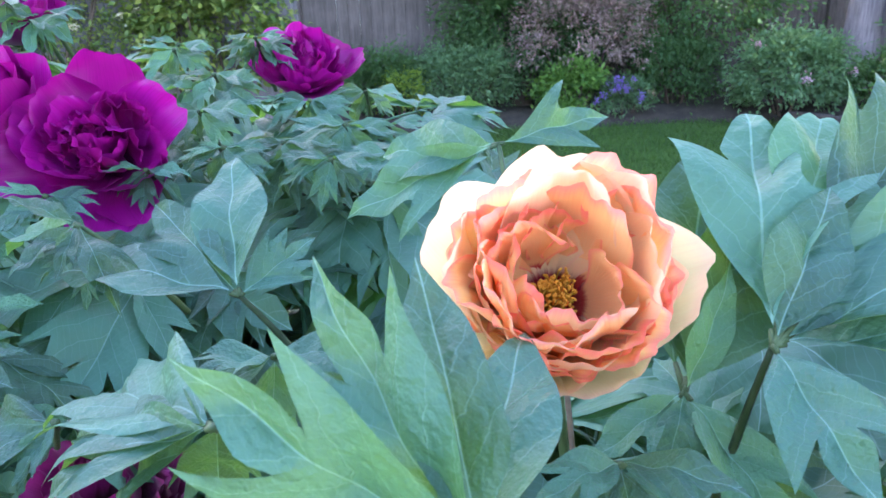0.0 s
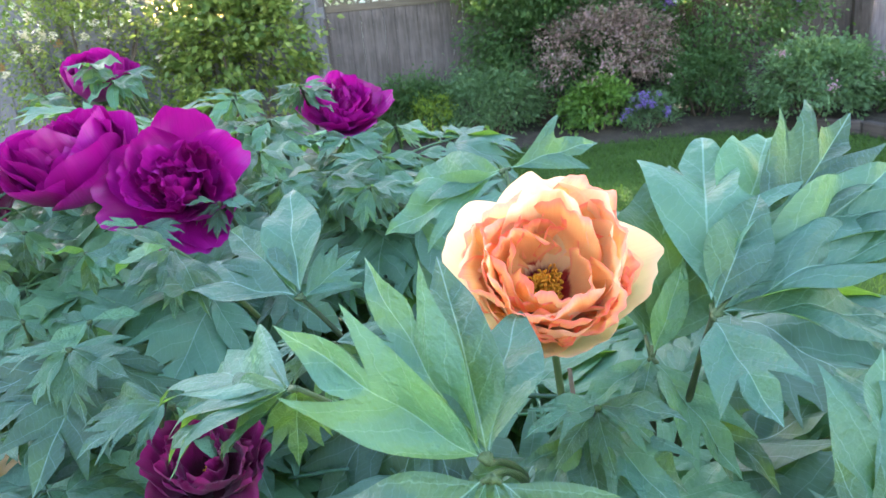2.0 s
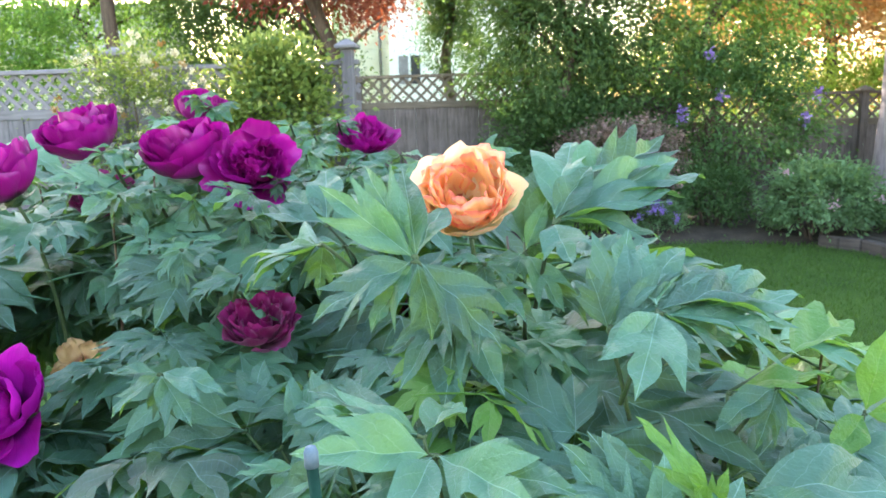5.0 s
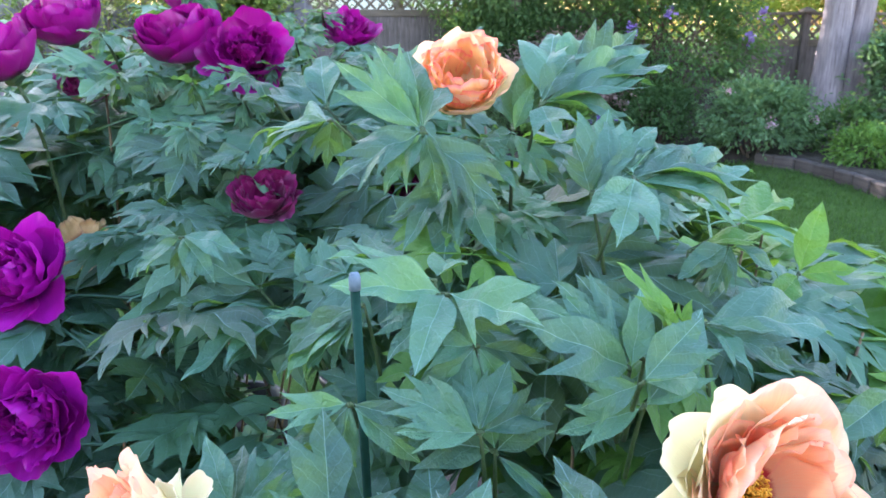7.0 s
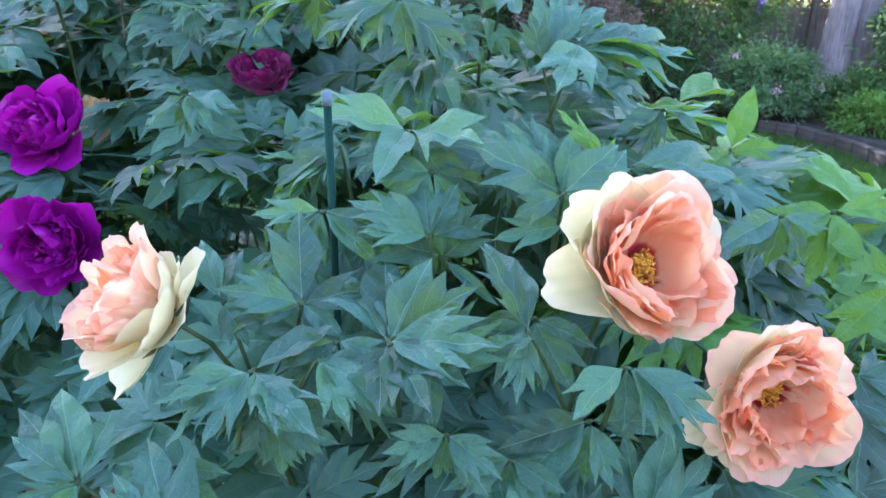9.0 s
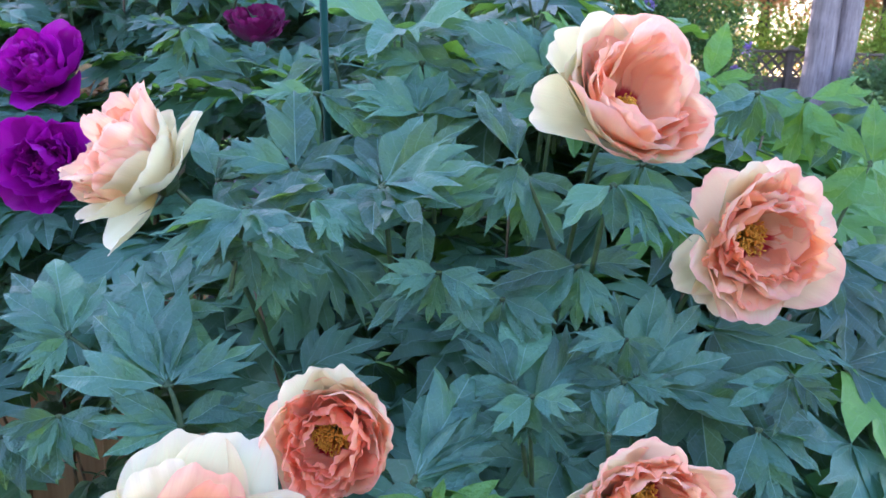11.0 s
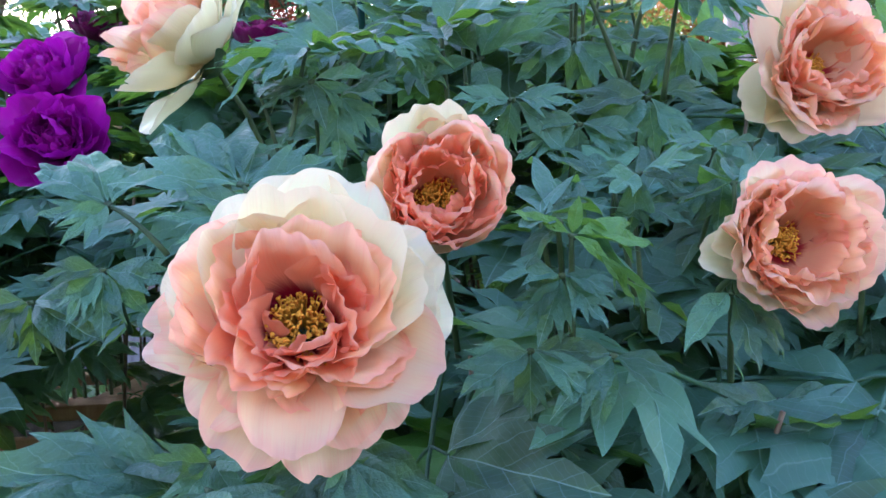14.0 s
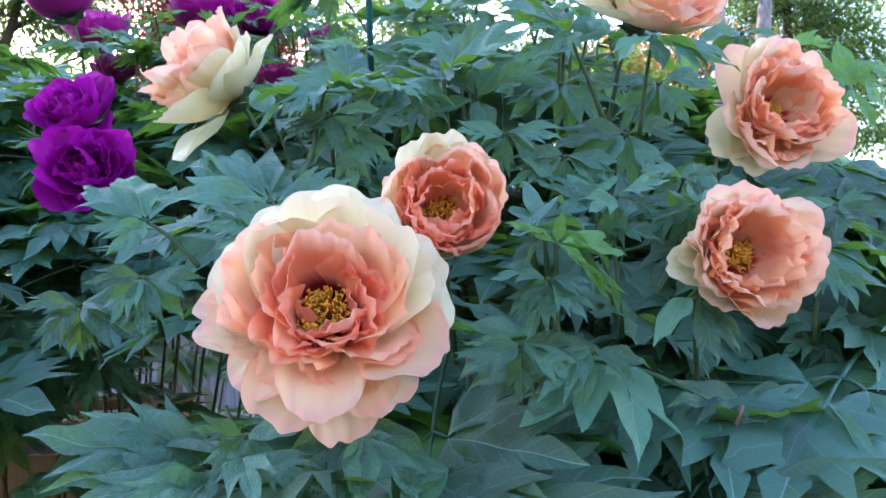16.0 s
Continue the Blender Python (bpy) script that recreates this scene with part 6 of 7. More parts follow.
hero_leaf("peach", (0.32, -0.17, 1.113), (0.32, -0.11, 1.053), (0, -0.75, 0.65), [((0.23, -0.21, 1.103), "broadr", 1.0), ((0.239, -0.209, 1.059), "broad", 0.99), ((0.317, -0.193, 1.046), "broad", 0.91), ((0.346, -0.207, 1.055), "fanl", 0.88), ((0.395, -0.178, 1.123), "fan", 0.84)])
hero_leaf("peach", (0.176, -0.2, 1.109), (0.176, -0.14, 1.049), (0, -0.75, 0.65), [((0.116, -0.233, 1.106), "fan", 1.05), ((0.106, -0.245, 1.07), "broad", 0.81), ((0.165, -0.205, 1.053), "fanl", 0.82), ((0.226, -0.232, 1.055), "lance", 1.08), ((0.227, -0.249, 1.098), "fan", 0.97)])
hero_leaf("peach", (0.358, -0.25, 1.019), (0.358, -0.19, 0.959), (0, -0.75, 0.65), [((0.298, -0.256, 1.026), "broadr", 0.81), ((0.293, -0.275, 0.991), "fanl", 0.99), ((0.338, -0.275, 0.968), "broad", 1.07), ((0.377, -0.288, 0.98), "broadr", 0.88), ((0.407, -0.269, 1.014), "fan", 1.0)])
hero_leaf("peach", (0.01, -0.2, 1.118), (0.01, -0.14, 1.058), (0, -0.75, 0.65), [((-0.049, -0.207, 1.119), "broadr", 0.8), ((-0.05, -0.204, 1.075), "lance", 1.08), ((0.009, -0.208, 1.049), "fanl", 1.09), ((0.052, -0.203, 1.078), "broad", 0.95), ((0.071, -0.239, 1.117), "fanl", 1.04)])
hero_leaf("peach", (0.059, -0.15, 1.181), (0.059, -0.09, 1.121), (0, -0.75, 0.65), [((-0.005, -0.179, 1.172), "broad", 0.94), ((0.006, -0.191, 1.132), "fan", 0.96), ((0.044, -0.198, 1.108), "broad", 0.81), ((0.12, -0.169, 1.136), "broad", 1.05), ((0.119, -0.165, 1.171), "broad", 0.84)])
hero_leaf("peach", (-0.255, -0.25, 0.938), (-0.255, -0.19, 0.878), (0, -0.75, 0.65), [((-0.292, -0.296, 0.941), "fanl", 0.94), ((-0.275, -0.29, 0.902), "fanl", 0.99), ((-0.245, -0.265, 0.886), "fan", 0.96), ((-0.187, -0.28, 0.903), "fanl", 1.09), ((-0.191, -0.258, 0.94), "fan", 1.05)])
hero_leaf("peach", (-0.193, -0.25, 0.963), (-0.193, -0.19, 0.903), (0, -0.75, 0.65), [((-0.237, -0.283, 0.964), "broad", 0.91), ((-0.217, -0.282, 0.922), "fanl", 1.01), ((-0.185, -0.283, 0.906), "broad", 1.09), ((-0.151, -0.261, 0.924), "lance", 1.05), ((-0.13, -0.267, 0.951), "fanl", 1.04)])
hero_leaf("peach", (0.264, -0.1, 1.194), (0.264, -0.04, 1.134), (0, -0.75, 0.65), [((0.189, -0.137, 1.173), "broad", 1.07), ((0.19, -0.14, 1.148), "broad", 1.06), ((0.27, -0.117, 1.118), "broadr", 0.91), ((0.304, -0.147, 1.129), "broad", 1.06), ((0.321, -0.146, 1.187), "lance", 0.93)])
hero_leaf("peach", (0.408, -0.05, 1.207), (0.408, 0.01, 1.147), (0, -0.75, 0.65), [((0.324, -0.071, 1.207), "fanl", 0.8), ((0.341, -0.062, 1.147), "broad", 0.8), ((0.385, -0.057, 1.133), "broadr", 0.98), ((0.435, -0.08, 1.143), "fan", 1.07), ((0.491, -0.051, 1.216), "fanl", 0.98)])
hero_leaf("peach", (0.374, -0.3, 0.828), (0.374, -0.24, 0.768), (0, -0.75, 0.65), [((0.293, -0.348, 0.837), "broad", 0.85), ((0.321, -0.314, 0.796), "fan", 0.87), ((0.354, -0.343, 0.784), "broad", 0.99), ((0.42, -0.307, 0.792), "lance", 0.82), ((0.433, -0.308, 0.834), "broadr", 0.96)])
hero_leaf("peach", (0.52, -0.2, 0.888), (0.52, -0.14, 0.828), (0, -0.75, 0.65), [((0.444, -0.217, 0.9), "broad", 1.09), ((0.461, -0.215, 0.854), "broad", 0.86), ((0.508, -0.226, 0.835), "broad", 1.06), ((0.569, -0.212, 0.857), "broadr", 0.91), ((0.563, -0.245, 0.889), "fanl", 0.86)])
hero_leaf("peach", (0.318, -0.3, 0.795), (0.318, -0.24, 0.735), (0, -0.75, 0.65), [((0.244, -0.326, 0.799), "lance", 0.86), ((0.252, -0.329, 0.772), "lance", 0.88), ((0.296, -0.313, 0.745), "fan", 1.03), ((0.351, -0.331, 0.773), "fan", 1.08), ((0.358, -0.343, 0.793), "fan", 1.04)])
hero_leaf("peach", (0.09, -0.38, 0.792), (0.09, -0.32, 0.732), (0, -0.75, 0.65), [((0.036, -0.418, 0.796), "broad", 0.88), ((0.042, -0.424, 0.771), "lance", 1.07), ((0.069, -0.384, 0.749), "broad", 0.9), ((0.135, -0.39, 0.767), "broad", 0.99), ((0.138, -0.385, 0.795), "lance", 1.04)])
hero_leaf("peach", (-0.071, -0.4, 0.829), (-0.071, -0.34, 0.769), (0, -0.75, 0.65), [((-0.104, -0.432, 0.842), "fanl", 1.05), ((-0.086, -0.448, 0.811), "broad", 0.95), ((-0.077, -0.419, 0.8), "lance", 0.93), ((-0.037, -0.446, 0.805), "broadr", 0.81), ((-0.024, -0.444, 0.842), "lance", 0.93)])
hero_leaf("peach", (-0.014, -0.2, 1.132), (-0.014, -0.14, 1.072), (0, -0.75, 0.65), [((-0.061, -0.201, 1.125), "fanl", 0.86), ((-0.065, -0.217, 1.108), "fan", 0.87), ((-0.003, -0.23, 1.086), "lance", 1.01), ((0.038, -0.202, 1.102), "fan", 0.98), ((0.039, -0.242, 1.131), "lance", 0.96)])
hero_leaf("peach", (0.264, -0.3, 1.023), (0.264, -0.24, 0.963), (0, -0.75, 0.65), [((0.21, -0.309, 1.023), "broad", 0.86), ((0.225, -0.338, 1.007), "broad", 1.04), ((0.252, -0.301, 0.969), "fanl", 1.06), ((0.298, -0.326, 1.008), "fanl", 1.02), ((0.296, -0.348, 1.034), "fan", 1.01)])
hero_leaf("peach", (-0.099, -0.2, 1.056), (-0.099, -0.14, 0.996), (0, -0.75, 0.65), [((-0.147, -0.242, 1.069), "broad", 1.08), ((-0.138, -0.243, 1.035), "broad", 0.81), ((-0.093, -0.243, 1.015), "lance", 1.01), ((-0.039, -0.24, 1.031), "lance", 0.89), ((-0.036, -0.226, 1.07), "lance", 0.83)])
hero_leaf("peach", (0.532, -0.22, 1.019), (0.532, -0.16, 0.959), (0, -0.75, 0.65), [((0.477, -0.23, 1.019), "lance", 0.96), ((0.461, -0.244, 0.997), "broadr", 1.01), ((0.503, -0.268, 0.977), "broadr", 0.92), ((0.558, -0.269, 0.999), "fan", 1.0), ((0.573, -0.231, 1.028), "fanl", 1.05)])
hero_leaf("peach", (0.364, -0.22, 1.051), (0.364, -0.16, 0.991), (0, -0.75, 0.65), [((0.304, -0.268, 1.059), "broad", 0.82), ((0.319, -0.233, 1.031), "fanl", 0.86), ((0.37, -0.224, 1.008), "broadr", 0.97), ((0.38, -0.259, 1.022), "broadr", 0.82), ((0.389, -0.262, 1.057), "broadr", 0.94)])
hero_leaf("peach", (-0.242, 0.3, 1.358), (-0.242, 0.36, 1.298), (0, -0.35, 1), [((-0.292, 0.27, 1.376), "broad", 0.87), ((-0.309, 0.289, 1.307), "broad", 0.92), ((-0.239, 0.291, 1.293), "fan", 0.92), ((-0.188, 0.255, 1.315), "broadr", 1.1), ((-0.153, 0.275, 1.355), "broadr", 1.02)])
hero_leaf("peach", (-0.048, 0.2, 1.286), (-0.048, 0.26, 1.226), (0, -0.35, 1), [((-0.102, 0.158, 1.302), "broad", 0.83), ((-0.096, 0.199, 1.234), "fan", 0.83), ((-0.056, 0.183, 1.227), "fanl", 0.9), ((0.011, 0.163, 1.258), "fanl", 1.09), ((0.03, 0.166, 1.293), "broadr", 0.97)])
hero_leaf("peach", (0.25, 0.15, 1.307), (0.25, 0.21, 1.247), (0, -0.35, 1), [((0.184, 0.148, 1.308), "broadr", 1.05), ((0.209, 0.131, 1.268), "broad", 1.1), ((0.235, 0.1, 1.246), "broad", 0.81), ((0.317, 0.109, 1.285), "lance", 1.08), ((0.312, 0.123, 1.333), "fan", 0.92)])
hero_leaf("peach", (0.356, 0.1, 1.275), (0.356, 0.16, 1.215), (0, -0.35, 1), [((0.294, 0.08, 1.295), "broadr", 0.81), ((0.305, 0.064, 1.239), "broad", 0.84), ((0.363, 0.093, 1.201), "lance", 1.02), ((0.398, 0.07, 1.247), "fan", 0.81), ((0.413, 0.09, 1.292), "broad", 0.92)])
hero_leaf("peach", (-0.208, 0.5, 1.411), (-0.208, 0.56, 1.351), (0, -0.35, 1), [((-0.272, 0.485, 1.426), "broad", 0.95), ((-0.258, 0.475, 1.37), "fan", 0.96), ((-0.195, 0.481, 1.327), "fan", 0.96), ((-0.134, 0.476, 1.371), "broad", 1.05), ((-0.137, 0.496, 1.425), "fan", 0.81)])
hero_leaf("peach", (0.154, 0.33, 1.484), (0.154, 0.39, 1.424), (0, -0.35, 1), [((0.11, 0.289, 1.502), "broad", 0.94), ((0.122, 0.304, 1.463), "broadr", 1.07), ((0.158, 0.296, 1.456), "fanl", 0.93), ((0.196, 0.315, 1.465), "broad", 0.96), ((0.195, 0.287, 1.509), "broadr", 0.93)])
hero_leaf("peach", (-0.039, 0.45, 1.486), (-0.039, 0.51, 1.426), (0, -0.35, 1), [((-0.083, 0.408, 1.502), "fan", 1.06), ((-0.094, 0.429, 1.459), "broad", 0.9), ((-0.047, 0.445, 1.424), "broad", 0.98), ((0.012, 0.446, 1.451), "fan", 0.91), ((0.02, 0.447, 1.491), "fanl", 1.08)])
hero_leaf("peach", (-0.29, 0.5, 1.475), (-0.29, 0.56, 1.415), (0, -0.35, 1), [((-0.334, 0.463, 1.489), "broad", 0.89), ((-0.318, 0.463, 1.443), "broad", 1.0), ((-0.27, 0.453, 1.423), "fan", 0.91), ((-0.225, 0.464, 1.46), "broad", 1.02), ((-0.226, 0.499, 1.471), "broad", 0.82)])
hero_leaf("magenta", (-0.458, 0.62, 1.612), (-0.458, 0.68, 1.552), (0, -0.35, 1), [((-0.494, 0.607, 1.62), "fanl", 0.94), ((-0.482, 0.58, 1.594), "fan", 1.0), ((-0.472, 0.608, 1.574), "fan", 0.92), ((-0.407, 0.589, 1.593), "broadr", 0.84), ((-0.407, 0.618, 1.613), "lance", 0.83)])
hero_leaf("magenta", (-0.533, 0.8, 1.611), (-0.533, 0.86, 1.551), (0, -0.35, 1), [((-0.553, 0.76, 1.618), "broad", 0.89), ((-0.556, 0.782, 1.588), "fan", 0.92), ((-0.529, 0.768, 1.577), "lance", 1.01), ((-0.487, 0.778, 1.586), "broad", 0.84), ((-0.459, 0.763, 1.611), "broad", 0.93)])
hero_leaf("magenta", (-0.389, 0.93, 1.684), (-0.389, 0.99, 1.624), (0, -0.35, 1), [((-0.408, 0.881, 1.682), "broad", 1.07), ((-0.433, 0.921, 1.662), "broad", 0.85), ((-0.384, 0.921, 1.635), "fan", 0.81), ((-0.344, 0.887, 1.66), "lance", 0.99), ((-0.334, 0.914, 1.685), "fanl", 0.97)])
hero_leaf("magenta", (-0.41, 0.9, 1.7), (-0.41, 0.96, 1.64), (0, -0.35, 1), [((-0.421, 0.855, 1.704), "fanl", 1.0), ((-0.425, 0.867, 1.686), "broad", 0.82), ((-0.402, 0.869, 1.664), "broad", 1.0), ((-0.377, 0.888, 1.683), "lance", 1.0), ((-0.351, 0.856, 1.705), "broadr", 0.85)])
hero_leaf("magenta", (-0.169, 0.8, 1.609), (-0.169, 0.86, 1.549), (0, -0.35, 1), [((-0.215, 0.78, 1.615), "broadr", 0.81), ((-0.196, 0.76, 1.578), "broad", 1.01), ((-0.17, 0.796, 1.553), "fanl", 0.93), ((-0.124, 0.766, 1.586), "fan", 1.08), ((-0.105, 0.752, 1.607), "broad", 0.87)])
hero_leaf("magenta", (-0.139, 0.9, 1.65), (-0.139, 0.96, 1.59), (0, -0.35, 1), [((-0.158, 0.858, 1.656), "fanl", 0.94), ((-0.162, 0.859, 1.635), "fanl", 1.07), ((-0.151, 0.887, 1.621), "broadr", 0.94), ((-0.113, 0.892, 1.632), "broadr", 1.06), ((-0.102, 0.893, 1.653), "broad", 0.91)])
hero_leaf("magenta", (-0.244, 0.95, 1.643), (-0.244, 1.01, 1.583), (0, -0.35, 1), [((-0.281, 0.938, 1.653), "fanl", 0.89), ((-0.279, 0.945, 1.61), "fanl", 0.86), ((-0.243, 0.914, 1.598), "broadr", 0.91), ((-0.209, 0.927, 1.609), "lance", 0.81), ((-0.198, 0.943, 1.636), "fan", 1.06)])
hero_leaf("magenta", (-0.089, 0.88, 1.577), (-0.089, 0.94, 1.517), (0, -0.35, 1), [((-0.129, 0.831, 1.595), "fanl", 0.88), ((-0.13, 0.866, 1.55), "broad", 0.99), ((-0.092, 0.872, 1.532), "broad", 0.84), ((-0.059, 0.86, 1.544), "lance", 0.8), ((-0.028, 0.843, 1.583), "broad", 1.09)])
hero_leaf("magenta", (-0.035, 0.85, 1.554), (-0.035, 0.91, 1.494), (0, -0.35, 1), [((-0.079, 0.813, 1.559), "lance", 0.83), ((-0.071, 0.837, 1.53), "broadr", 0.9), ((-0.026, 0.822, 1.517), "fan", 0.81), ((0.0, 0.833, 1.532), "fan", 1.04), ((0.014, 0.85, 1.547), "fanl", 0.93)])
hero_leaf("magenta", (-0.206, 0.75, 1.571), (-0.206, 0.81, 1.511), (0, -0.35, 1), [((-0.247, 0.742, 1.572), "lance", 0.9), ((-0.234, 0.71, 1.541), "lance", 0.92), ((-0.193, 0.708, 1.53), "broad", 0.97), ((-0.154, 0.7, 1.554), "fan", 0.92), ((-0.158, 0.734, 1.566), "broadr", 1.08)])
hero_leaf("magenta", (-0.13, 0.7, 1.569), (-0.13, 0.76, 1.509), (0, -0.35, 1), [((-0.167, 0.677, 1.569), "broad", 0.9), ((-0.172, 0.666, 1.554), "broad", 1.01), ((-0.136, 0.68, 1.529), "fan", 0.95), ((-0.082, 0.656, 1.551), "fan", 0.83), ((-0.085, 0.693, 1.568), "broad", 0.94)])
hero_leaf("magenta", (-0.406, 0.66, 1.544), (-0.406, 0.72, 1.484), (0, -0.35, 1), [((-0.454, 0.66, 1.55), "broad", 1.05), ((-0.435, 0.65, 1.516), "fan", 0.98), ((-0.404, 0.634, 1.501), "fanl", 1.03), ((-0.369, 0.643, 1.518), "fan", 0.92), ((-0.342, 0.644, 1.548), "fanl", 0.93)])
hero_leaf("magenta", (-0.309, 0.6, 1.533), (-0.309, 0.66, 1.473), (0, -0.35, 1), [((-0.324, 0.551, 1.553), "broad", 1.01), ((-0.328, 0.564, 1.518), "lance", 0.84), ((-0.302, 0.588, 1.491), "broad", 0.99), ((-0.258, 0.56, 1.519), "fanl", 0.82), ((-0.248, 0.564, 1.537), "fanl", 1.06)])
hero_leaf("magenta", (-0.43, 0.6, 1.545), (-0.43, 0.66, 1.485), (0, -0.35, 1), [((-0.46, 0.572, 1.558), "fanl", 0.89), ((-0.466, 0.575, 1.531), "fanl", 0.83), ((-0.454, 0.599, 1.492), "broad", 0.97), ((-0.385, 0.591, 1.508), "fan", 1.08), ((-0.356, 0.556, 1.554), "fan", 0.94)])
hero_leaf("magenta", (-0.23, 0.62, 1.504), (-0.23, 0.68, 1.444), (0, -0.35, 1), [((-0.28, 0.614, 1.501), "fan", 1.04), ((-0.283, 0.609, 1.481), "fan", 0.93), ((-0.236, 0.598, 1.454), "broad", 0.88), ((-0.188, 0.618, 1.469), "broad", 0.93), ((-0.176, 0.607, 1.514), "broadr", 1.06)])
hero_leaf("magenta", (-0.083, 0.75, 1.55), (-0.083, 0.81, 1.49), (0, -0.35, 1), [((-0.13, 0.748, 1.554), "lance", 1.0), ((-0.115, 0.716, 1.527), "broadr", 1.05), ((-0.094, 0.704, 1.512), "broad", 0.88), ((-0.036, 0.72, 1.524), "fanl", 0.88), ((-0.024, 0.721, 1.544), "fanl", 1.08)])
hero_leaf("magenta", (-0.555, 0.7, 1.557), (-0.555, 0.76, 1.497), (0, -0.35, 1), [((-0.604, 0.69, 1.565), "broad", 0.82), ((-0.568, 0.662, 1.535), "fanl", 0.95), ((-0.578, 0.689, 1.509), "lance", 0.82), ((-0.496, 0.67, 1.531), "fanl", 1.02), ((-0.503, 0.697, 1.553), "broadr", 1.08)])
hero_leaf("magenta", (-0.517, 0.95, 1.662), (-0.517, 1.01, 1.602), (0, -0.35, 1), [((-0.548, 0.938, 1.662), "fan", 0.89), ((-0.546, 0.938, 1.634), "lance", 0.99), ((-0.528, 0.949, 1.623), "fanl", 0.85), ((-0.464, 0.908, 1.643), "broad", 0.9), ((-0.472, 0.937, 1.656), "fanl", 0.86)])
hero_leaf("peach", (0.75, 0.1, 1.276), (0.75, 0.16, 1.216), (0, -0.75, 0.65), [((0.649, 0.067, 1.276), "lance", 0.89), ((0.654, 0.071, 1.198), "broad", 0.88), ((0.701, 0.063, 1.188), "fan", 1.09), ((0.823, 0.081, 1.204), "fanl", 1.04), ((0.846, 0.091, 1.26), "broadr", 0.82)])
hero_leaf("peach", (0.696, 0.0, 1.078), (0.696, 0.06, 1.018), (0, -0.75, 0.65), [((0.608, -0.034, 1.085), "broad", 0.92), ((0.606, -0.022, 1.029), "fanl", 1.05), ((0.658, -0.019, 1.001), "fanl", 0.87), ((0.758, -0.005, 1.034), "fan", 1.04), ((0.756, -0.032, 1.077), "fanl", 0.97)])
hero_leaf("peach", (0.632, -0.05, 0.961), (0.632, 0.01, 0.901), (0, -0.75, 0.65), [((0.549, -0.078, 0.964), "lance", 0.88), ((0.552, -0.088, 0.914), "fan", 0.97), ((0.587, -0.1, 0.893), "lance", 1.0), ((0.671, -0.051, 0.92), "broadr", 1.04), ((0.671, -0.081, 0.966), "broadr", 0.92)])
hero_leaf("peach", (0.634, 0.05, 1.286), (0.634, 0.11, 1.226), (0, -0.75, 0.65), [((0.544, 0.022, 1.266), "broad", 1.06), ((0.556, 0.03, 1.25), "broad", 0.97), ((0.606, 0.016, 1.195), "broad", 0.92), ((0.644, 0.003, 1.222), "broad", 1.03), ((0.714, 0.042, 1.297), "broad", 0.98)], True)
hero_leaf("peach", (0.557, -0.1, 0.844), (0.557, -0.04, 0.784), (0, -0.75, 0.65), [((0.494, -0.114, 0.847), "fanl", 1.05), ((0.499, -0.115, 0.811), "lance", 1.05), ((0.562, -0.101, 0.794), "fanl", 0.91), ((0.604, -0.111, 0.814), "broadr", 0.81), ((0.618, -0.108, 0.843), "broad", 0.83)])
hero_leaf("peach", (0.551, 0.0, 1.292), (0.551, 0.06, 1.232), (0, -0.75, 0.65), [((0.463, -0.05, 1.269), "lance", 1.04), ((0.495, -0.001, 1.242), "fan", 0.98), ((0.543, -0.002, 1.223), "broadr", 0.96), ((0.582, -0.018, 1.237), "broadr", 1.04), ((0.598, -0.02, 1.282), "broad", 0.99)])
hero_leaf("peach", (0.019, 0.0, 1.274), (0.019, 0.06, 1.214), (0, -0.75, 0.65), [((-0.06, -0.02, 1.272), "broad", 0.83), ((-0.036, -0.044, 1.225), "broad", 0.92), ((0.003, -0.017, 1.202), "broad", 0.84), ((0.089, -0.024, 1.22), "lance", 0.95), ((0.095, -0.017, 1.263), "lance", 0.9)])
hero_leaf("peach", (0.144, 0.05, 1.315), (0.144, 0.11, 1.255), (0, -0.75, 0.65), [((0.061, 0.031, 1.319), "fan", 0.97), ((0.085, 0.006, 1.258), "broad", 0.91), ((0.111, 0.016, 1.231), "broad", 0.87), ((0.19, 0.029, 1.256), "broad", 0.85), ((0.222, 0.044, 1.301), "broadr", 0.84)])
hero_leaf("magenta", (-0.506, 0.22, 0.851), (-0.506, 0.28, 0.791), (0, -0.75, 0.65), [((-0.564, 0.183, 0.857), "fanl", 0.99), ((-0.573, 0.203, 0.822), "broad", 1.0), ((-0.511, 0.215, 0.764), "broadr", 1.09), ((-0.418, 0.219, 0.801), "fan", 1.09), ((-0.418, 0.179, 0.848), "fanl", 0.9)])
hero_leaf("magenta", (-0.405, 0.2, 0.857), (-0.405, 0.26, 0.797), (0, -0.75, 0.65), [((-0.483, 0.196, 0.867), "broad", 0.81), ((-0.443, 0.172, 0.816), "fan", 1.01), ((-0.414, 0.166, 0.784), "fanl", 1.09), ((-0.322, 0.173, 0.807), "broadr", 0.85), ((-0.316, 0.163, 0.856), "broadr", 0.93)])
hero_leaf("magenta", (-0.569, 0.3, 0.93), (-0.569, 0.36, 0.87), (0, -0.75, 0.65), [((-0.631, 0.255, 0.937), "fan", 0.89), ((-0.619, 0.258, 0.863), "fan", 0.87), ((-0.569, 0.277, 0.851), "broadr", 0.97), ((-0.483, 0.262, 0.864), "fanl", 1.05), ((-0.469, 0.273, 0.941), "lance", 0.97)])
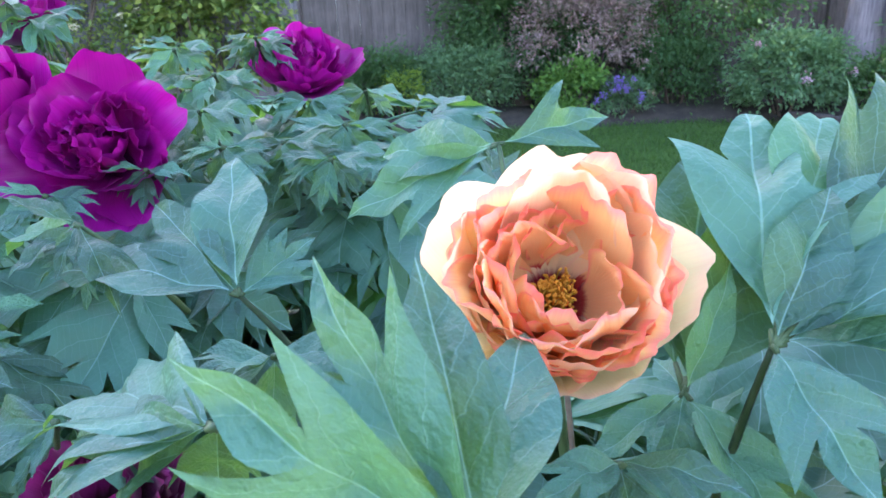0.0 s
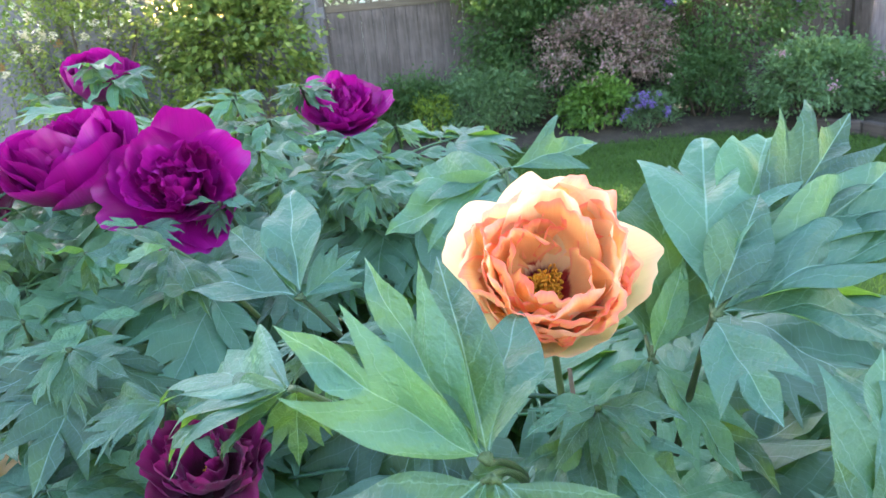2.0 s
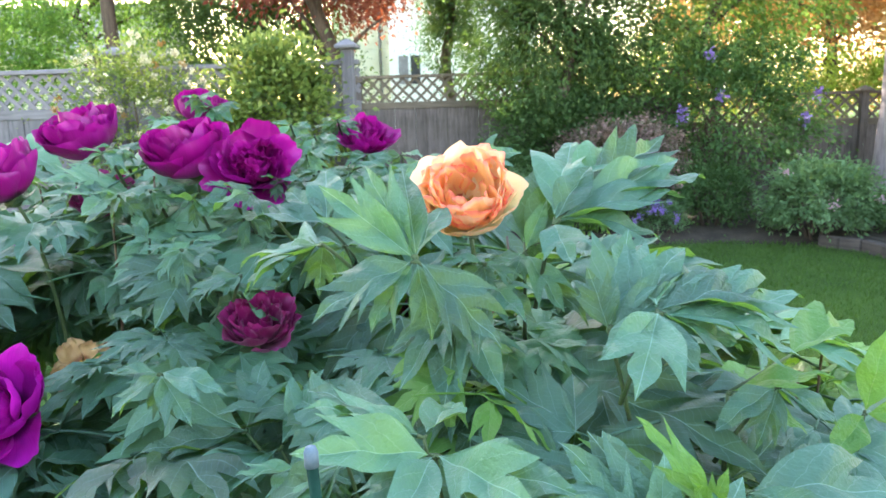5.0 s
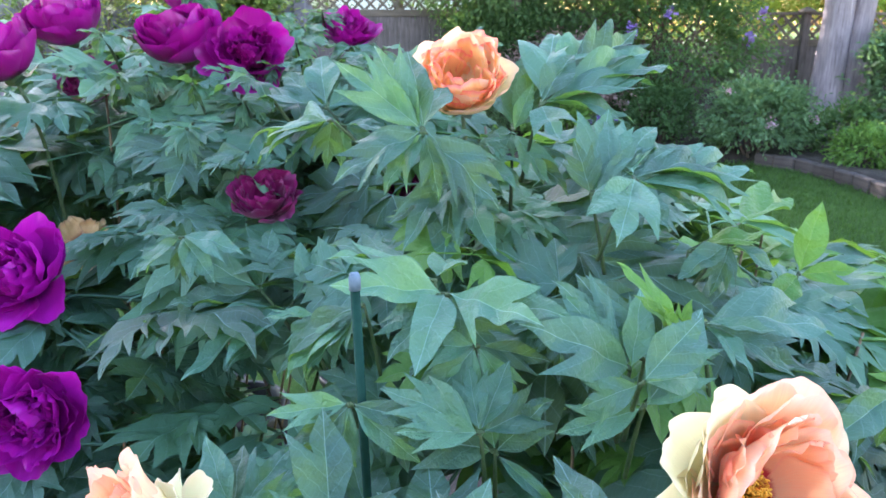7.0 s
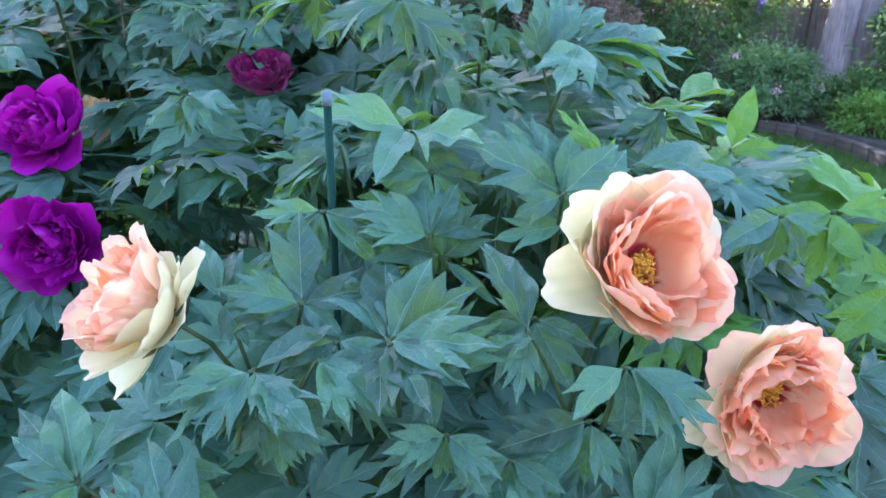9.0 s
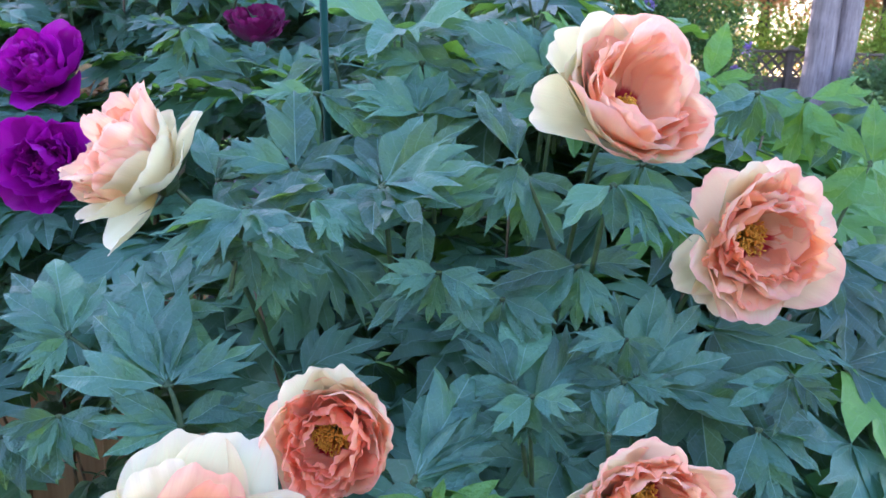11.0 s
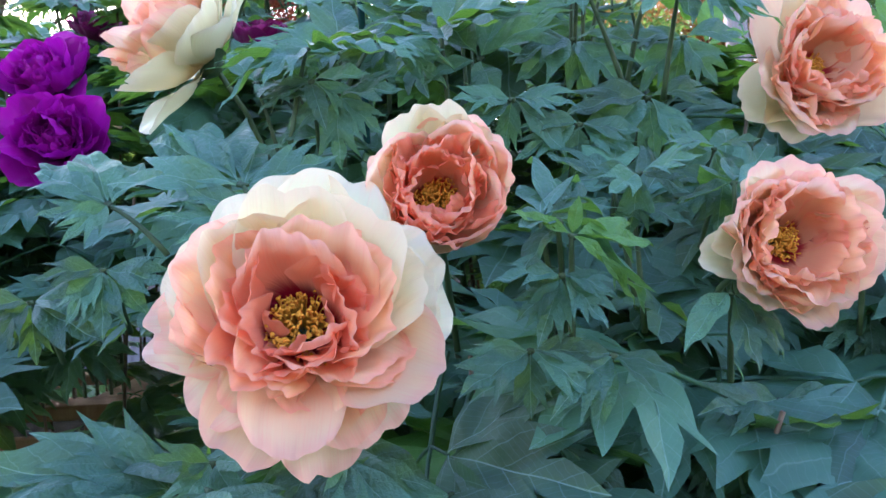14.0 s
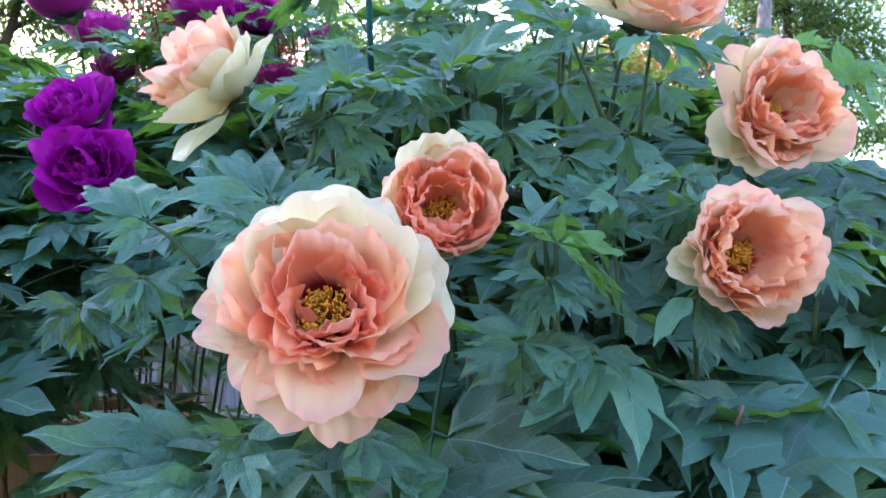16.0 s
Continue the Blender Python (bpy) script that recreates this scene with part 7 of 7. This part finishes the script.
hero_leaf("magenta", (-0.403, 0.15, 0.943), (-0.403, 0.21, 0.883), (0, -0.75, 0.65), [((-0.464, 0.112, 0.947), "broad", 1.06), ((-0.45, 0.106, 0.89), "fan", 1.02), ((-0.388, 0.137, 0.86), "broad", 0.87), ((-0.344, 0.145, 0.887), "broad", 1.1), ((-0.313, 0.104, 0.952), "lance", 1.07)])
hero_leaf("magenta", (-0.075, 0.85, 1.586), (-0.075, 0.91, 1.526), (0, -0.35, 1), [((-0.132, 0.841, 1.586), "broad", 1.04), ((-0.118, 0.808, 1.573), "broad", 0.9), ((-0.077, 0.828, 1.531), "fanl", 0.82), ((-0.03, 0.808, 1.565), "fanl", 0.91), ((-0.024, 0.833, 1.578), "fan", 0.82)])
hero_leaf("magenta", (-0.032, 0.8, 1.567), (-0.032, 0.86, 1.507), (0, -0.35, 1), [((-0.081, 0.752, 1.577), "broadr", 1.02), ((-0.077, 0.782, 1.547), "fan", 0.94), ((-0.036, 0.76, 1.525), "broadr", 0.89), ((-0.002, 0.794, 1.527), "broad", 0.89), ((0.027, 0.791, 1.558), "fanl", 0.82)])
hero_leaf("magenta", (0.008, 0.85, 1.556), (0.008, 0.91, 1.496), (0, -0.35, 1), [((-0.04, 0.843, 1.554), "broad", 1.04), ((-0.038, 0.819, 1.531), "fan", 0.9), ((0.0, 0.827, 1.517), "broad", 1.02), ((0.041, 0.848, 1.517), "broad", 0.98), ((0.057, 0.837, 1.561), "broad", 1.07)])
hero_leaf("magenta", (-0.087, 0.75, 1.561), (-0.087, 0.81, 1.501), (0, -0.35, 1), [((-0.128, 0.737, 1.56), "fanl", 1.07), ((-0.123, 0.708, 1.542), "fanl", 1.07), ((-0.087, 0.734, 1.514), "broadr", 0.98), ((-0.052, 0.706, 1.536), "broad", 0.93), ((-0.031, 0.717, 1.568), "broad", 1.04)])
hero_leaf("magenta", (0.019, 0.75, 1.543), (0.019, 0.81, 1.483), (0, -0.35, 1), [((-0.033, 0.731, 1.559), "broad", 0.93), ((-0.028, 0.711, 1.536), "fanl", 1.08), ((0.015, 0.715, 1.5), "fanl", 0.96), ((0.067, 0.713, 1.52), "fanl", 1.01), ((0.071, 0.737, 1.543), "broad", 0.85)])
hero_leaf("magenta", (-0.387, 0.9, 1.678), (-0.387, 0.96, 1.618), (0, -0.35, 1), [((-0.405, 0.855, 1.684), "broadr", 1.03), ((-0.409, 0.859, 1.661), "lance", 1.09), ((-0.373, 0.857, 1.641), "lance", 0.81), ((-0.357, 0.888, 1.653), "broadr", 0.83), ((-0.338, 0.869, 1.673), "broad", 0.9)])
hero_leaf("magenta", (-0.225, 0.88, 1.642), (-0.225, 0.94, 1.582), (0, -0.35, 1), [((-0.27, 0.868, 1.648), "broad", 0.85), ((-0.249, 0.836, 1.615), "broadr", 0.97), ((-0.243, 0.876, 1.595), "broad", 0.8), ((-0.182, 0.861, 1.619), "fan", 1.09), ((-0.179, 0.865, 1.645), "broad", 0.82)])
hero_leaf("magenta", (-0.16, 0.8, 1.623), (-0.16, 0.86, 1.563), (0, -0.35, 1), [((-0.201, 0.799, 1.625), "broad", 0.9), ((-0.197, 0.791, 1.607), "broadr", 0.83), ((-0.17, 0.756, 1.589), "fanl", 0.92), ((-0.114, 0.772, 1.601), "fanl", 0.94), ((-0.105, 0.768, 1.619), "broadr", 0.83)])
hero_leaf("magenta", (-0.141, 0.92, 1.64), (-0.141, 0.98, 1.58), (0, -0.35, 1), [((-0.177, 0.873, 1.646), "fan", 0.82), ((-0.176, 0.882, 1.619), "fanl", 0.99), ((-0.153, 0.892, 1.61), "fan", 0.82), ((-0.095, 0.879, 1.619), "broad", 0.81), ((-0.097, 0.887, 1.643), "fan", 0.92)])
hero_leaf("magenta", (-0.033, 0.7, 1.554), (-0.033, 0.76, 1.494), (0, -0.35, 1), [((-0.08, 0.688, 1.564), "broad", 0.99), ((-0.083, 0.681, 1.541), "fan", 0.88), ((-0.042, 0.668, 1.517), "broad", 1.0), ((-0.004, 0.671, 1.531), "broad", 0.92), ((0.012, 0.662, 1.561), "broad", 0.9)])
hero_leaf("magenta", (-0.164, 0.75, 1.594), (-0.164, 0.81, 1.534), (0, -0.35, 1), [((-0.201, 0.741, 1.605), "lance", 0.91), ((-0.185, 0.705, 1.574), "broad", 1.02), ((-0.175, 0.744, 1.554), "fan", 0.87), ((-0.127, 0.732, 1.561), "broad", 1.05), ((-0.102, 0.703, 1.605), "broadr", 0.86)])
hero_leaf("magenta", (-0.025, 0.95, 1.578), (-0.025, 1.01, 1.518), (0, -0.35, 1), [((-0.07, 0.939, 1.584), "broadr", 0.98), ((-0.073, 0.913, 1.566), "fanl", 0.95), ((-0.046, 0.926, 1.539), "lance", 1.09), ((0.011, 0.95, 1.545), "fan", 1.05), ((0.023, 0.901, 1.588), "broadr", 1.07)])
hero_leaf("magenta", (-0.258, 0.62, 1.551), (-0.258, 0.68, 1.491), (0, -0.35, 1), [((-0.294, 0.61, 1.565), "broad", 0.92), ((-0.274, 0.572, 1.537), "fanl", 0.94), ((-0.271, 0.604, 1.517), "lance", 0.82), ((-0.212, 0.582, 1.533), "broad", 0.82), ((-0.213, 0.618, 1.547), "fan", 1.07)])
hero_leaf("magenta", (-0.188, 0.66, 1.56), (-0.188, 0.72, 1.5), (0, -0.35, 1), [((-0.212, 0.631, 1.571), "fanl", 1.06), ((-0.215, 0.65, 1.541), "broad", 0.84), ((-0.191, 0.643, 1.525), "fan", 1.09), ((-0.155, 0.656, 1.534), "lance", 0.82), ((-0.144, 0.642, 1.563), "broadr", 1.0)])


# ---- stake, planter, pots and labels ----
def stake():
    root = empty("plant_stake", (0.030, -0.02, 0), label="thin green plastic-coated plant stake with a grey cap", category="stake")
    v, f = tube([(0.0, 0.30, -0.1), (-0.004, 0.17, 0.6), (0, 0, 1.405)], [0.0046, 0.0046, 0.0046], 10)
    part_mesh("rod", mesh_of("rod", v, f, STAKE_GREEN), root)
    v, f = tube([(0, 0, 1.400), (0, 0, 1.412), (0, 0, 1.416)], [0.0056, 0.0056, 0.004], 10)
    part_mesh("cap", mesh_of("cap", v, f, STAKE_CAP), root)


stake()


def planter():
    x0, x1, y0, y1, h = -1.50, -0.50, 0.55, 0.98, 0.72
    root = empty("wooden_planter", ((x0 + x1) / 2, (y0 + y1) / 2, 0), label="tall brown wooden planter box with corner posts beside the peonies", category="planter")
    o = Vector(((x0 + x1) / 2, (y0 + y1) / 2, 0))
    w, d = (x1 - x0) / 2, (y1 - y0) / 2
    n = 10
    for i in range(n):
        part("plank", block((2 * w / n - 0.004, 0.022, h - 0.08), (-w + (i + 0.5) * 2 * w / n, -d, (h - 0.08) / 2 + 0.02), 0.003), CRATE_WOOD, root)
        part("plank", block((2 * w / n - 0.004, 0.022, h - 0.08), (-w + (i + 0.5) * 2 * w / n, d, (h - 0.08) / 2 + 0.02), 0.003), CRATE_WOOD, root)
    for i in range(4):
        for s in (-1, 1):
            part("plank", block((0.022, 2 * d / 4 - 0.004, h - 0.08), (s * w, -d + (i + 0.5) * d / 2, (h - 0.08) / 2 + 0.02), 0.003), CRATE_WOOD, root)
    for sx in (-1, 1):
        for sy in (-1, 1):
            part("corner_post", block((0.06, 0.06, h - 0.03), (sx * w, sy * d, (h - 0.03) / 2), 0.005), CRATE_WOOD, root)
    for sy in (-1, 1):
        part("rim_board", block((2 * w + 0.10, 0.09, 0.026), (0, sy * d, h - 0.013), 0.004), CRATE_WOOD, root)
    for sx in (-1, 1):
        part("rim_board", block((0.09, 2 * d - 0.09, 0.026), (sx * w, 0, h - 0.014), 0.004), CRATE_WOOD, root)
    part("soil", block((2 * w - 0.03, 2 * d - 0.03, 0.04), (0, 0, h - 0.09), 0.0), SOIL, root, "dark potting soil")


planter()


def pot(at, r, h, mat, label, tag=None, soil=True):
    """A round pot with a rolled rim, soil and, where it has one, a white plastic plant tag."""
    root = empty("plant_pot", at, label=label, category="pot", group="pots on the soil")
    n = 28
    rows = ((0.78 * r, 0.0), (0.80 * r, 0.01), (0.95 * r, h * 0.86), (1.04 * r, h * 0.87), (1.05 * r, h * 0.98), (1.0 * r, h), (0.94 * r, h * 0.99), (0.90 * r, h * 0.86))
    V = [(q * math.cos(6.28319 * i / n), q * math.sin(6.28319 * i / n), z) for q, z in rows for i in range(n)]
    F = [(j * n + i, j * n + (i + 1) % n, (j + 1) * n + (i + 1) % n, (j + 1) * n + i) for j in range(len(rows) - 1) for i in range(n)]
    F.append(tuple(range(n))[::-1])
    part_mesh("body", mesh_of("body", V, F, mat), root)
    if soil:
        v, f = tube([(0, 0, h * 0.80), (0, 0, h * 0.87)], [0.90 * r, 0.905 * r], 24)
        part_mesh("soil", mesh_of("soil", v, f, SOIL, smooth=False), root)
    if tag:
        part("tag", block((0.024, 0.002, 0.14), (0, 0, 0.0), 0.0006), WHITE_PLASTIC, root, "white plastic plant tag", pose(tag[0], tag[1], h + 0.03, 10, tag[2], 0))
    return root


pot((-0.47, 1.22, 0), 0.135, 0.62, BLACK_PLASTIC, "tall black plastic nursery pot with a white tag", (0.02, -0.05, -14))
pot((-0.88, 2.25, 0), 0.13, 0.16, BLACK_PLASTIC, "low black plastic pot with a white tag", (0.03, -0.06, 16))
pot((-0.98, 2.55, 0), 0.12, 0.24, TERRACOTTA, "small terracotta clay pot on the soil")
pot((-0.33, 2.30, 0), 0.11, 0.18, BLACK_PLASTIC, "small black plastic nursery pot on the soil")


def wooden_marker():
    root = empty("plant_marker", (0.27, 0.92, 0), label="weathered wooden plant marker on a thin stake", category="plant marker")
    v, f = tube([(0.0, 0.0, -0.05), (0.002, 0.0, 0.95)], [0.009, 0.007], 7)
    part_mesh("rod", mesh_of("rod", v, f, CRATE_WOOD), root)
    part("plate", block((0.055, 0.008, 0.06), (0, -0.012, 0.93), 0.003, Matrix.Rotation(radians(9), 4, 'Y')), MARKER_WOOD, root)


wooden_marker()


def cane():
    root = empty("garden_cane", (0.462, -0.02, 0), label="thin brown bamboo cane among the peony leaves", category="cane")
    v, f = tube([(0.0, 0.0, -0.05), (0.004, 0.0, 0.40), (0.006, 0, 0.70), (0.013, 0, 0.90)], [0.0055, 0.0054, 0.0052, 0.0048], 9)
    part_mesh("rod", mesh_of("rod", v, f, WOODY), root)
    for z in (0.32, 0.55, 0.74, 0.86):
        v, f = tube([(0.006, 0, z), (0.006, 0, z + 0.004), (0.006, 0, z + 0.008)], [0.0056, 0.0066, 0.0056], 9)
        part_mesh("node", mesh_of("node", v, f, WOODY), root)


cane()


def strap_leaf_clump(at, n, height, seed):
    """Arching strap leaves that rise from one crown, each folded along its middle."""
    r = random.Random(seed)
    root = empty("daylily", at, label="clump of green strap-leaved daylily beside the peony", category="perennial plant")
    for i in range(n):
        a = i * 2.4 + r.uniform(-0.3, 0.3)
        h, out = height * r.uniform(0.7, 1.15), r.uniform(0.10, 0.34)
        foot = Vector((math.cos(a) * 0.04, math.sin(a) * 0.04, -0.02))
        side = Vector((-math.sin(a), math.cos(a), 0))
        V, F, U = [], [], []
        for q in range(13):
            t = q / 12
            p = foot + Vector((math.cos(a) * out * t ** 1.8, math.sin(a) * out * t ** 1.8, h * (1.25 * t - 0.25 * t ** 3.2)))
            w = 0.011 * (1 - t ** 3) + 0.0008
            lift = Vector((math.cos(a) * -0.35 * w, math.sin(a) * -0.35 * w, 0.35 * w))
            V += [p + side * w + lift, p, p - side * w + lift]
            U += [(t, 0.4), (t, 0.0), (t, -0.4)]
            if q:
                k = 3 * q
                F += [(k - 3, k, k + 1, k - 2), (k - 2, k + 1, k + 2, k - 1)]
        part_mesh("leaf_blade", mesh_of("leaf_blade", V, F, LEAF_FRESH, U), root)


strap_leaf_clump((0.62, 0.12, 0.03), 30, 0.74, 5)
strap_leaf_clump((0.86, 0.30, 0.03), 26, 0.68, 6)
